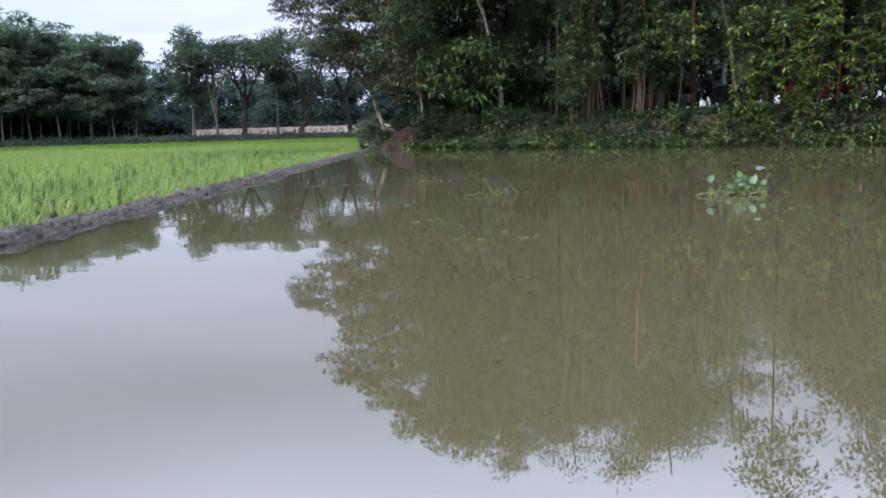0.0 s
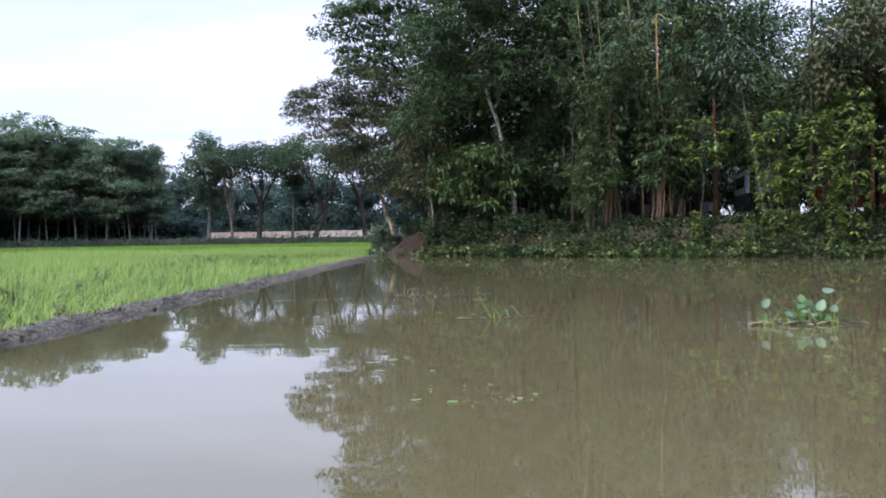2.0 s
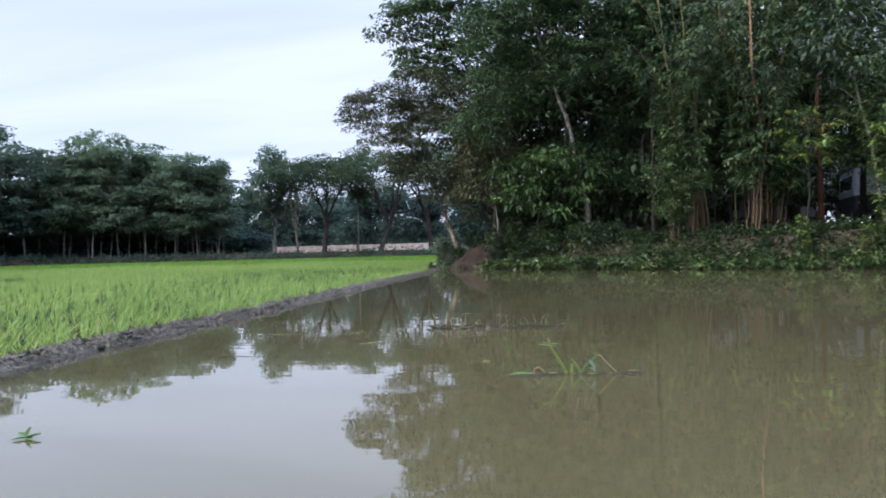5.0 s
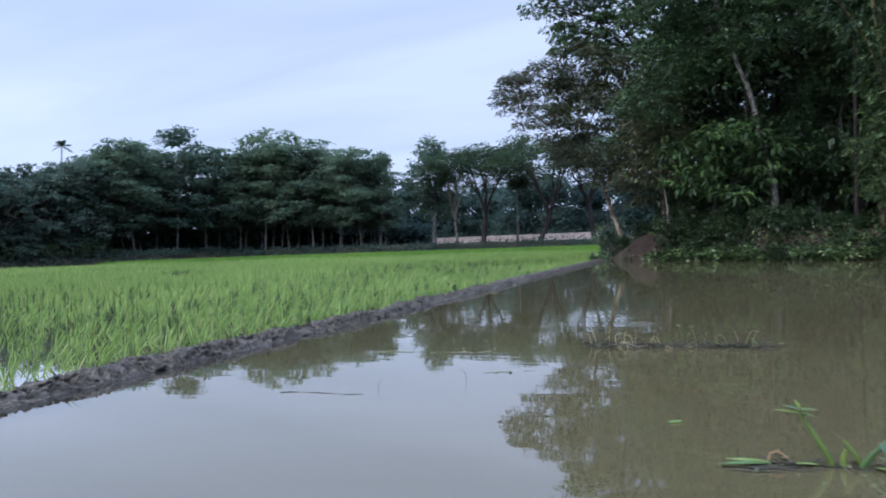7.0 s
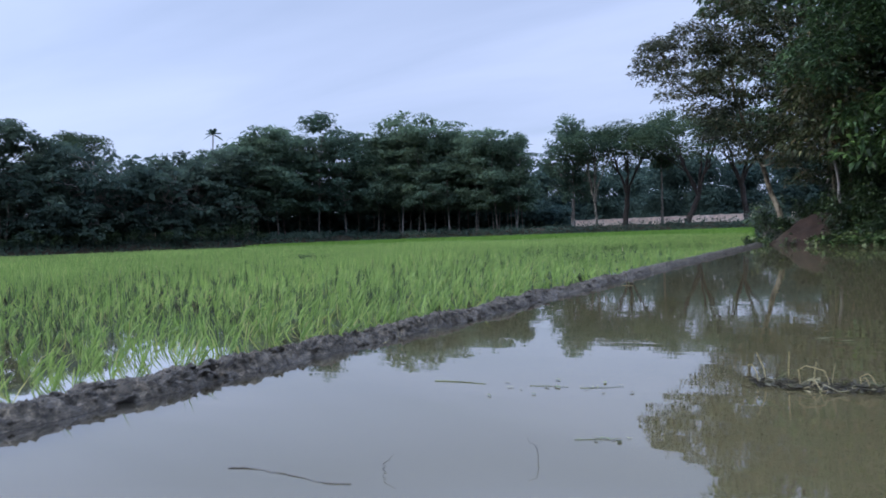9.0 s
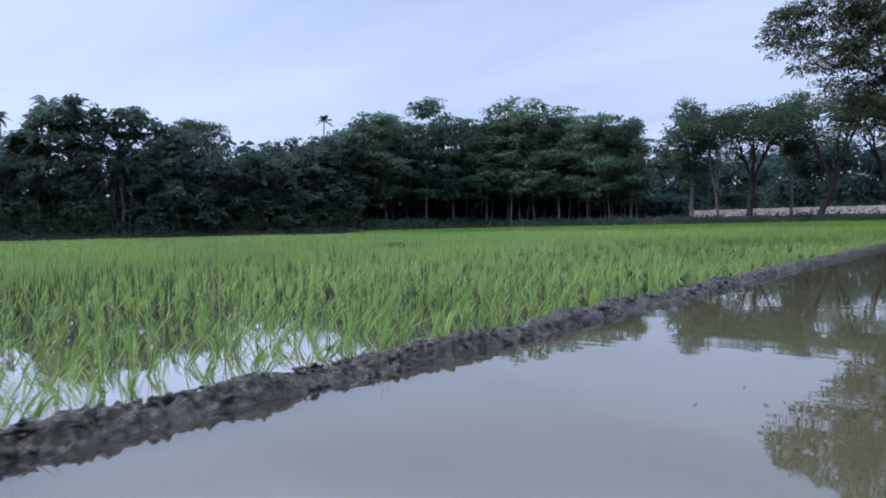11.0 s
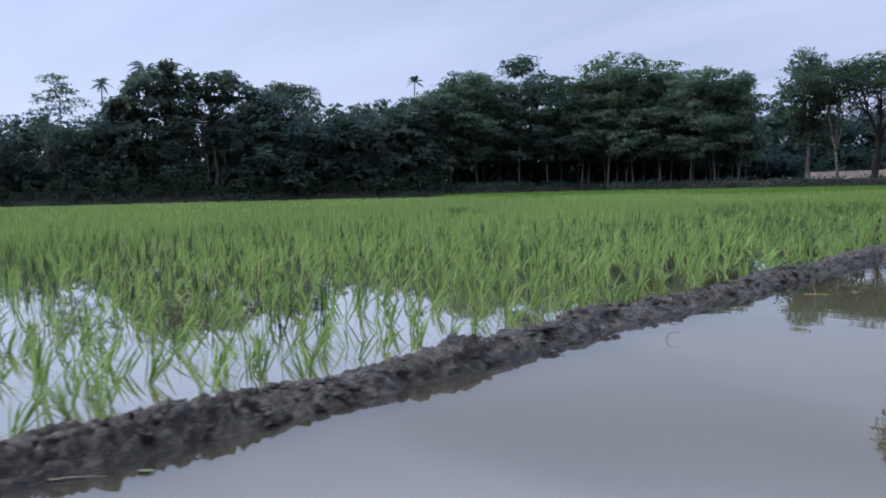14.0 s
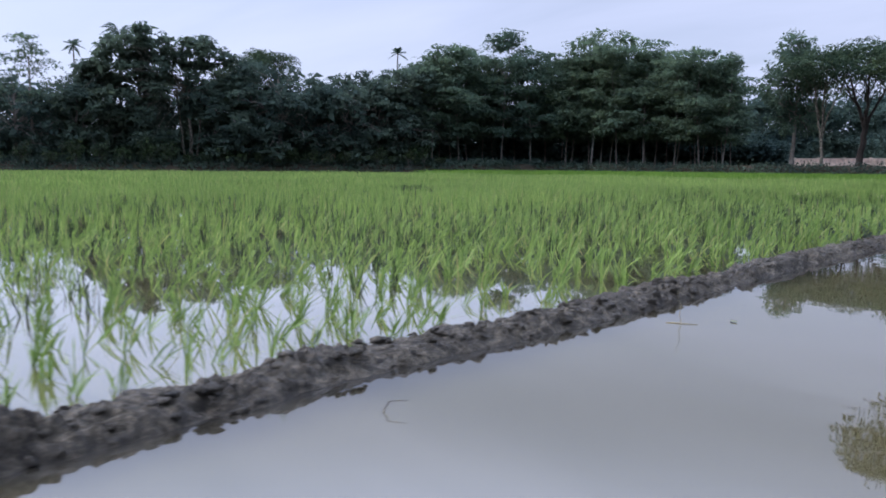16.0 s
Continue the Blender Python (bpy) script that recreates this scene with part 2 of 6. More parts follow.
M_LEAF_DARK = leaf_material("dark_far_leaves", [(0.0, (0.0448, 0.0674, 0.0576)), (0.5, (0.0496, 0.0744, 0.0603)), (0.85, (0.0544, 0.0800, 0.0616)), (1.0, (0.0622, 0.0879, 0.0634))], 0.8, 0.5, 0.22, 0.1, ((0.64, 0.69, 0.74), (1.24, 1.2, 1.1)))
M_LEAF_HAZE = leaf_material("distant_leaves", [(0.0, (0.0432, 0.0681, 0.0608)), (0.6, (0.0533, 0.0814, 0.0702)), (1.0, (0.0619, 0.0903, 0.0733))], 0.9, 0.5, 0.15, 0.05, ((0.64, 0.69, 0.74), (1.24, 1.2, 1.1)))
M_LEAF_FEATHER = leaf_material("feathery_leaves", [(0.0, (0.0281, 0.0481, 0.0318)), (0.6, (0.0439, 0.0681, 0.0392)), (1.0, (0.0612, 0.0881, 0.0466))], 0.75, 0.45, 0.25, 0.12, ((0.64, 0.69, 0.74), (1.24, 1.2, 1.1)))
M_LEAF_OLIVE = leaf_material("olive_leaves", [(0.0, (0.0171, 0.0240, 0.0114)), (0.5, (0.0400, 0.0499, 0.0229)), (0.85, (0.0685, 0.0739, 0.0334)), (1.0, (0.0998, 0.0647, 0.0387))], 0.5, 0.25, 1.1)
M_LEAF_GREEN = leaf_material("mid_green_leaves", [(0.0, (0.0186, 0.0369, 0.0180)), (0.6, (0.0344, 0.0627, 0.0270)), (1.0, (0.0681, 0.1126, 0.0385))], 0.5, 0.28, 1.6, 0.22)
M_LEAF_BRIGHT = leaf_material("bright_broad_leaves", [(0.0, (0.0160, 0.0327, 0.0133)), (0.6, (0.0336, 0.0637, 0.0229)), (1.0, (0.0759, 0.1203, 0.0407))], 0.38, 0.32, 1.1)
M_LEAF_YELLOW = leaf_material("yellow_green_leaves", [(0.0, (0.0138, 0.0297, 0.0102)), (0.45, (0.0395, 0.0687, 0.0204)), (0.90, (0.1621, 0.2281, 0.0510)), (1.0, (0.1544, 0.0729, 0.0382))], 0.42, 0.4, 1.2)
M_LEAF_BAMBOO = leaf_material("bamboo_leaves", [(0.0, (0.0104, 0.0234, 0.0103)), (0.55, (0.0304, 0.0562, 0.0230)), (0.88, (0.0756, 0.1163, 0.0460)), (1.0, (0.1448, 0.1592, 0.0713))], 0.5, 0.3, 0.9)
M_LEAF_SHRUB = leaf_material("shrub_leaves", [(0.0, (0.0087, 0.0180, 0.0081)), (0.6, (0.0194, 0.0359, 0.0144)), (0.92, (0.0447, 0.0699, 0.0261)), (1.0, (0.0875, 0.1134, 0.0450))], 0.42, 0.28, 0.9)
M_LEAF_WATERSIDE = leaf_material("waterside_leaves", [(0.0, (0.0156, 0.0321, 0.0117)), (0.6, (0.0447, 0.0794, 0.0270)), (0.88, (0.1264, 0.1701, 0.0720)), (1.0, (0.2236, 0.2363, 0.1350))], 0.33, 0.3, 1.4)
M_RICE = leaf_material("rice_leaves", [(0.0, (0.0563, 0.0990, 0.0249)), (0.5, (0.1127, 0.1820, 0.0446)), (0.9, (0.1940, 0.2800, 0.0748)), (1.0, (0.2380, 0.2240, 0.1008))], 0.6, 0.36, 0.10, 0.15, ((0.80, 0.82, 0.80), (1.16, 1.14, 1.1)))
M_RICE_TALL = leaf_material("older_rice_leaves", [(0.0, (0.050, 0.106, 0.014)), (0.6, (0.084, 0.160, 0.022)), (1.0, (0.128, 0.208, 0.036))], 0.6, 0.36, 0.08, 0.15, ((0.84, 0.86, 0.84), (1.14, 1.12, 1.1)))
M_HYACINTH = leaf_material("hyacinth_leaves", [(0.0, (0.034, 0.078, 0.018)), (0.7, (0.072, 0.130, 0.034)), (1.0, (0.125, 0.190, 0.060))], 0.4, 0.3, 1.0)
M_DRY = leaf_material("dry_stalks", [(0.0, (0.10, 0.085, 0.055)), (0.6, (0.22, 0.19, 0.12)), (1.0, (0.33, 0.29, 0.20))], 0.7, 0.1, 1.0)

M_WETSTALK = leaf_material("wet_dark_stalks", [(0.0, (0.012, 0.011, 0.007)), (0.75, (0.036, 0.031, 0.018)), (1.0, (0.15, 0.14, 0.085))], 0.6, 0.05, 1.0)
M_BROKEN = leaf_material("broken_stem_leaves", [(0.0, (0.075, 0.118, 0.026)), (0.7, (0.135, 0.188, 0.046)), (1.0, (0.20, 0.24, 0.08))], 0.5, 0.3, 2.0)
M_SODDEN = leaf_material("sodden_leaves", [(0.0, (0.045, 0.05, 0.028)), (0.7, (0.085, 0.10, 0.05)), (1.0, (0.14, 0.14, 0.09))], 0.5, 0.1, 1.0)


# ---- mesh helpers ----
RNG = np.random.default_rng(7)


class Geo:
    """Vertices and faces gathered as arrays, linked as one mesh."""

    def __init__(self):
        self.v, self.f, self.n = [], [], 0

    def add(self, v, f):
        v, f = np.asarray(v, np.float32).reshape(-1, 3), np.asarray(f, np.int64)
        self.v.append(v)
        self.f.append(f + self.n)
        self.n += len(v)
        return self

    def mesh(self, name, mat, smooth=False):
        me = bpy.data.meshes.new(name)
        v = np.concatenate(self.v)
        loops = np.concatenate([f.ravel() for f in self.f])
        sizes = np.concatenate([np.full(len(f), f.shape[1]) for f in self.f])
        me.vertices.add(len(v))
        me.vertices.foreach_set("co", v.ravel())
        me.loops.add(len(loops))
        me.loops.foreach_set("vertex_index", loops.astype(np.int32))
        me.polygons.add(len(sizes))
        me.polygons.foreach_set("loop_start", np.concatenate([[0], np.cumsum(sizes)[:-1]]).astype(np.int32))
        if smooth:
            me.polygons.foreach_set("use_smooth", np.ones(len(sizes), bool))
        me.update(calc_edges=True)
        me.materials.append(mat)
        return me


def part(name, geo, mat, parent=None, label="", smooth=False):
    ob = new(name, geo.mesh(name, mat, smooth))
    ob.parent = parent
    return tagged(ob, label)


def thing(name, at, label, category, group="", turn=0.0):
    ob = new(name)
    ob.matrix_basis = pose(*at, 0, 0, turn)
    ob.empty_display_size = 0.2
    return tagged(ob, label, category, group)


def tube(geo, pts, radii, sides=7, cap=True):
    pts = np.asarray(pts, float)
    k = len(pts)
    tang = np.gradient(pts, axis=0)
    tang /= np.linalg.norm(tang, axis=1)[:, None] + 1e-9
    ref = np.array([0.0, 1.0, 0.0]) if abs(tang[0][1]) < 0.9 else np.array([1.0, 0, 0])
    a = np.cross(tang, ref)
    a /= np.linalg.norm(a, axis=1)[:, None] + 1e-9
    b = np.cross(tang, a)
    ang = np.linspace(0, 2 * np.pi, sides, endpoint=False)
    r = np.broadcast_to(np.asarray(radii, float), (k,))
    v = pts[:, None] + r[:, None, None] * (np.cos(ang)[None, :, None] * a[:, None] + np.sin(ang)[None, :, None] * b[:, None])
    i = np.arange(k - 1)[:, None] * sides
    j = np.arange(sides)[None]
    f = np.stack([i + j, i + (j + 1) % sides, i + sides + (j + 1) % sides, i + sides + j], -1).reshape(-1, 4)
    geo.add(v.reshape(-1, 3), f)
    if cap:
        geo.add(v[-1], np.arange(sides)[None])
    return geo


def bend(p0, p1, sag=0.0, wob=0.0, k=6, rng=RNG):
    """A curved way from p0 to p1, bowed by sag upwards and shaken by wob."""
    p0, p1 = np.asarray(p0, float), np.asarray(p1, float)
    t = np.linspace(0, 1, k)[:, None]
    way = p0 + (p1 - p0) * t
    way[:, 2] += sag * np.sin(np.pi * t[:, 0])
    if wob:
        way[1:-1] += rng.normal(0, wob, (k - 2, 3))
    return way


def unit(v):
    return v / (np.linalg.norm(v, axis=-1, keepdims=True) + 1e-9)


def leaves(geo, pos, out, length, width, droop=0.3, rng=RNG):
    """One folded leaf at each place, pointing along out."""
    n = len(pos)
    if not n:
        return geo
    d = unit(out + rng.normal(0, 0.35, (n, 3)))
    side = unit(np.cross(d, rng.normal(0, 0.45, (n, 3)) + (0, 0, 1)))
    up = np.cross(side, d)
    L = (length * rng.uniform(0.65, 1.3, n))[:, None]
    W = (width * rng.uniform(0.7, 1.25, n))[:, None]
    base = pos
    mid = pos + d * L * 0.45
    tip = pos + d * L - np.array([0, 0, 1.0]) * L * droop
    v = np.stack([base, mid + side * W * 0.5 + up * W * 0.14, tip, mid - side * W * 0.5 + up * W * 0.14], 1)
    f = np.arange(n * 4).reshape(n, 4)
    return geo.add(v.reshape(-1, 3), f)


def crown(geo, lobes, clumps, per, spread, length, width, droop=0.3, shell=0.55, flat=1.0, rng=RNG, inner=0, disc=0.0, big=(2.3, 3.0)):
    """Leaves in clumps on the outer part of each lobe (x, y, z, rx, rz); gives the clumps' places, lobe by lobe."""
    ends = []
    vol = np.array([l[3] ** 2 * l[4] for l in lobes]) ** 0.67
    share = np.maximum(3, (clumps * vol / vol.sum())).astype(int)
    for (x, y, z, rx, rz), m in zip(lobes, share):
        d = unit(rng.normal(0, 1, (m, 3)))
        rad = (shell + (1 - shell) * rng.random(m) ** 0.6)[:, None] * rng.uniform(0.8, 1.15, (m, 1))
        c = np.array([x, y, z]) + d * rad * np.array([rx, rx, rz])
        ends.append(c)
        k = rng.integers(max(2, per // 2), per * 3 // 2 + 1, m)
        idx = np.repeat(np.arange(m), k)
        off = rng.normal(0, 1, (len(idx), 3)) * np.array([spread, spread, spread * 0.55 * flat])
        out = unit(d[idx] * 0.5 + unit(off + 1e-6) * 0.9 + np.array([0, 0, -0.15]))
        if disc:
            # flat sprays, drooping a little at the rim
            size = disc * rng.uniform(0.55, 1.25, m)[idx]
            q, a = np.sqrt(rng.random(len(idx))), rng.uniform(0, 2 * np.pi, len(idx))
            rim = np.stack([np.cos(a), np.sin(a), np.zeros(len(idx))], 1)
            off = rim * (q * size)[:, None]
            off[:, 2] = -0.28 * q * q * size + rng.normal(0, 0.07, len(idx))
            off += d[idx] * (0, 0, 0.25)
            out = unit(rim + rng.normal(0, 0.25, (len(idx), 3)) * (1, 1, 0.6))
        leaves(geo, c[idx] + off, out, length, width, droop, rng)
        if inner:
            q = int(inner * rx * rx * rz) + 2
            p = np.array([x, y, z]) + unit(rng.normal(0, 1, (q, 3))) * (rng.random((q, 1)) ** 0.5 * 0.72) * np.array([rx, rx, rz])
            leaves(geo, p, rng.normal(0, 1, (q, 3)) * (1, 1, 0.4), length * big[0], width * big[1], 0.2, rng)
    return ends


def lobes_round(rng, H, low, r, n=14, squash=0.75):
    """Lobes filling an egg-shaped crown between low and H."""
    out = []
    for i in range(n):
        u = (i + 0.5) / n
        z = low + (H - low) * (0.12 + 0.8 * u)
        wide = math.sin(math.pi * (0.15 + 0.75 * u)) ** 0.8
        a = i * 2.4 + rng.uniform(-0.5, 0.5)
        q = r * wide * rng.uniform(0.35, 0.75)
        s = r * rng.uniform(0.30, 0.46)
        out.append((math.cos(a) * q, math.sin(a) * q, z, s, s * squash))
    return out


def lobes_irregular(rng, H, low, r, n=20):
    """Uneven layered lobes, some large, some small, with a ragged top."""
    out = []
    for i in range(n):
        u = rng.random() ** 0.85
        a = i * 2.4 + rng.uniform(-0.8, 0.8)
        wide = 0.55 + 0.45 * math.sin(math.pi * (0.12 + 0.72 * u))
        q = r * wide * math.sqrt(rng.uniform(0.05, 1.0))
        s = r * rng.uniform(0.16, 0.42)
        cap = H * (1 - 0.30 * (q / r) ** 2 + rng.uniform(-0.06, 0.02))
        z = low + (cap - low) * (0.1 + 0.85 * u)
        out.append((math.cos(a) * q, math.sin(a) * q, z, s, s * rng.uniform(0.4, 0.75)))
    return out


def lobes_tiers(rng, H, low, r, n=26):
    """Flat tiers of foliage at many heights round a tall stem, ragged at the top."""
    out = []
    for i in range(n):
        u = (i + rng.uniform(0, 1)) / n
        a = i * 2.4 + rng.uniform(-0.6, 0.6)
        wide = 0.45 + 0.55 * math.sin(math.pi * (0.25 + 0.70 * u))
        q = r * wide * rng.uniform(0.15, 0.95)
        s = r * rng.uniform(0.28, 0.55)
        z = low + (H - low) * u * (1 - 0.16 * (q / r) ** 2) - 0.4
        out.append((math.cos(a) * q, math.sin(a) * q, z, s, s * rng.uniform(0.18, 0.34)))
    out.append((rng.uniform(-0.6, 0.6), 0, H - 0.7, r * 0.26, 0.7))
    return out


def lobes_umbrella(rng, H, r, n=16):
    """Flat layers on spreading limbs."""
    out = []
    for i in range(n):
        u = math.sqrt((i + 0.5) / n)
        a = i * 2.4
        s = r * rng.uniform(0.2, 0.34)
        out.append((math.cos(a) * r * u * 0.9, math.sin(a) * r * u * 0.9, H - 0.9 - (H * 0.24) * u ** 2 * rng.uniform(0.1, 1.3) - rng.uniform(0, 0.14) * H * (i % 2), s, s * 0.5))
    return out


def make_tree(name, label, lobes, trunk_way, r0, bark, leafmat, clumps, per, spread, length, width, category="tree",
              at=(0, 0, 0), turn=0.0, droop=0.3, flat=1.0, limb_from=0.45, group="", seed=1, shell=0.55, twigs=2, sides=8, limb_parts=False, inner=0, disc=0.0, big=(2.3, 3.0), limb=0.42):
    rng = np.random.default_rng(seed)
    ob = thing(name, at, label, category, group, turn)
    way = np.asarray(trunk_way, float)
    t = np.linspace(0, 1, max(8, 3 * len(way)))
    fine = np.stack([np.interp(t, np.linspace(0, 1, len(way)), way[:, k]) for k in range(3)], 1)
    fine[1:-1] += rng.normal(0, r0 * 0.18, (len(t) - 2, 3)) * (1, 1, 0)
    rad = r0 * (1 - 0.72 * t) * (1 + 0.35 * np.exp(-t * 18))
    g = Geo()
    tube(g, fine, rad, sides)
    cg = Geo()
    ends = crown(cg, lobes, clumps, per, spread, length, width, droop, shell, flat, rng, inner, disc, big)
    for (x, y, z, rx, rz), e in zip(lobes, ends):
        goal = np.array([x, y, z - rz * 0.3])
        dist = np.linalg.norm(fine[:, :2] - goal[:2], axis=1)
        want = goal[2] - 0.8 * np.linalg.norm(goal[:2] - fine[-1, :2]) - 0.5
        i = int(np.clip(np.searchsorted(fine[:, 2], want), len(fine) * limb_from, len(fine) - 2))
        lr = max(0.018, rad[i] * limb)
        lg = Geo() if limb_parts else g
        lway = bend(fine[i], goal, 0.12 * dist[i], 0.05 * dist[i] + 0.03, 7, rng)
        tube(lg, lway, np.linspace(lr, lr * 0.35, 7), max(5, sides - 2))
        for c in e[rng.permutation(len(e))[:int(twigs * 3)]]:
            tube(lg, bend(lway[rng.integers(3, 7)], c, 0.1, 0.05, 4, rng), np.linspace(lr * 0.32, lr * 0.1, 4), 4, False)
        if limb_parts:
            part("limb", lg, bark, ob, smooth=True)
    part("trunk", g, bark, ob, smooth=True)
    part("crown", cg, leafmat, ob)
    return ob


# ---- lie of the land ----
CORNER, ALONG, INLAND = np.array([-4.2, 48.0]), np.array([0.771, -0.636]), np.array([0.636, 0.771])


def smooth01(x):
    x = np.clip(x, 0, 1)
    return x * x * (3 - 2 * x)


def far_out(x, y):
    """Metres beyond the far edge of the rice field."""
    e = np.maximum(y - 111.5, -0.873 * x + 0.487 * y - 114.0)
    return np.maximum(e, -0.926 * x + 0.379 * y - 112.2)


def bank_in(x, y):
    """Metres in from the edge of the wooded bank."""
    d = (x - CORNER[0]) * INLAND[0] + (y - CORNER[1]) * INLAND[1]
    left = x + 4.3 + 0.11 * (y - 48.0)
    return np.minimum(d, left * 1.0)


def land(x, y):
    x, y = np.asarray(x, float), np.asarray(y, float)
    d, e = bank_in(x, y), far_out(x, y)
    bank = -0.35 + 1.75 * smooth01((d + 0.5) / 3.2) + 0.5 * smooth01((d - 3) / 9)
    far = -0.35 + 1.65 * smooth01((e + 0.8) / 3.0) + 0.25 * smooth01((e - 4) / 30)
    wob = 0.12 * np.sin(x * 0.83 + 1.3 * np.sin(y * 0.41)) * np.cos(y * 0.67 + x * 0.29) + 0.05 * np.sin(x * 2.3 + y * 1.7)
    z = np.maximum(bank, far)
    return z + wob * smooth01((z + 0.2) / 1.0)


def gz(x, y):
    return float(land(x, y))


def bk(s, o):
    p = CORNER + ALONG * s + INLAND * o
    return float(p[0]), float(p[1]), gz(*p) - 0.03


def grid_mesh(name, xs, ys, zf, mat, smooth=True):
    X, Y = np.meshgrid(xs, ys)
    v = np.stack([X, Y, zf(X, Y)], -1).reshape(-1, 3)
    a = (np.arange(len(ys) - 1)[:, None] * len(xs) + np.arange(len(xs) - 1)[None]).ravel()
    f = np.stack([a, a + 1, a + 1 + len(xs), a + len(xs)], 1)
    return new(name, Geo().add(v, f).mesh(name, mat, smooth))


xs = np.concatenate([[-3000, -1200, -500, -250], np.arange(-170, -14, 2.5), np.arange(-14, 40, 0.6), np.arange(40, 80, 4), [120, 250, 500, 1200, 3000]])
ys = np.concatenate([[-3000, -1000, -300, -100, -40], np.arange(-20, 28, 4), np.arange(28, 66, 0.6), np.arange(66, 108, 3), np.arange(108, 124, 0.8), np.arange(124, 170, 4), [220, 350, 600, 1200, 3000]])
ground = tagged(grid_mesh("ground", xs, ys, land, M_GROUND), "dark soil and leaf litter under the trees", "ground", kind="structure")
pond = tagged(grid_mesh("water_pond", np.array([-4.5, 10, 40, 160]), np.array([-120, -20, 20, 62]), lambda X, Y: X * 0, M_POND),
              "still muddy brown pond water mirroring the sky", "water", kind="structure")
paddy = tagged(grid_mesh("water_paddy", np.array([-420, -120, -40, -4.45]), np.array([-120, -20, 40, 113.5]), lambda X, Y: X * 0 + 0.015, M_PADDY),
               "shallow water standing between the rice plants", "water", kind="structure")


# ---- mud bund between pond and rice ----
BUND_LINE = ((-8, -4.72), (8, -4.64), (10.5, -4.56), (13, -4.50), (15, -4.46), (17, -4.44), (18.5, -4.34), (20.3, -4.33), (22, -4.47), (23, -4.36), (25, -4.38), (28, -4.45), (33, -4.42), (50, -4.36))


def bund_shape(y):
    """Middle, half width and height of the crest, along the bund."""
    cx = float(np.mean(np.interp([y - 0.5, y, y + 0.5], *np.array(BUND_LINE).T))) + 0.03 * noise.noise((2, y * 2.3, 0))
    half = 0.265 + 0.04 * noise.noise((0, y * 0.7, 3)) + 0.035 * noise.noise((0, y * 2.9, 8)) + 0.02 * noise.noise((0, y * 6.3, 1))
    top = 0.092 + 0.035 * noise.noise((4, y * 0.9, 0)) + 0.022 * noise.noise((4, y * 3.1, 5))
    return cx, half, top


def bund_height(a, top):
    return -0.10 + (top + 0.10) * (1 - min(1.0, abs(a)) ** 2.4) ** 0.8


def build_bund():
    ys = np.concatenate([np.arange(-8, 8, 0.09), np.arange(8, 14, 0.028), np.arange(14, 26, 0.017), np.arange(26, 49.5, 0.045)])
    n = 40
    u = np.linspace(-1, 1, n)
    v = np.zeros((len(ys), n, 3))
    for i, y in enumerate(ys):
        cx, half, top = bund_shape(y)
        for j in range(n):
            a = u[j]
            x = cx + a * half
            z = bund_height(a, top)
            p = Vector((x, y, z))
            q = p + 0.06 * noise.noise_vector(p * 5) + 0.02 * noise.noise_vector(p * 19)
            d1 = noise.voronoi(q * 8.0)[0]
            d2 = noise.voronoi(q * 21.0 + Vector((7, 0, 0)))[0]
            rough = 0.6 + 0.9 * max(0.0, 0.5 + noise.noise(p * 1.3 + Vector((3, 1, 0))))
            crumb = 1 - abs(noise.noise(q * 9)) - 0.55 * abs(noise.noise(q * 20 + Vector((2, 0, 0)))) - 0.35 * abs(noise.noise(q * 44))
            lump = rough * (0.060 * (crumb - 0.55) + 0.030 * (d1[1] - d1[0] - 0.3) + 0.020 * (d2[1] - d2[0] - 0.3)) + 0.05 * noise.noise(p * 2.9) + 0.010 * noise.noise(p * 75)
            wet = 1 - 0.72 * max(0.0, min(1.0, (abs(a) - 0.5) / 0.25))
            edge = 1 - abs(a) ** 8
            v[i, j] = (x + wet * a * lump * 0.7 + 0.02 * noise.noise(p * 8 + Vector((0, 0, 9))), y + 0.02 * noise.noise(p * 12), z + lump * wet * edge)
    a = (np.arange(len(ys) - 1)[:, None] * n + np.arange(n - 1)[None]).ravel()
    g = Geo().add(v.reshape(-1, 3), np.stack([a, a + 1, a + 1 + n, a + n], 1))
    return tagged(new("mud_bund", g.mesh("mud_bund", M_MUD)), "low ridge of lumpy wet grey-brown mud between pond and rice", "bund", kind="structure")


bund = build_bund()


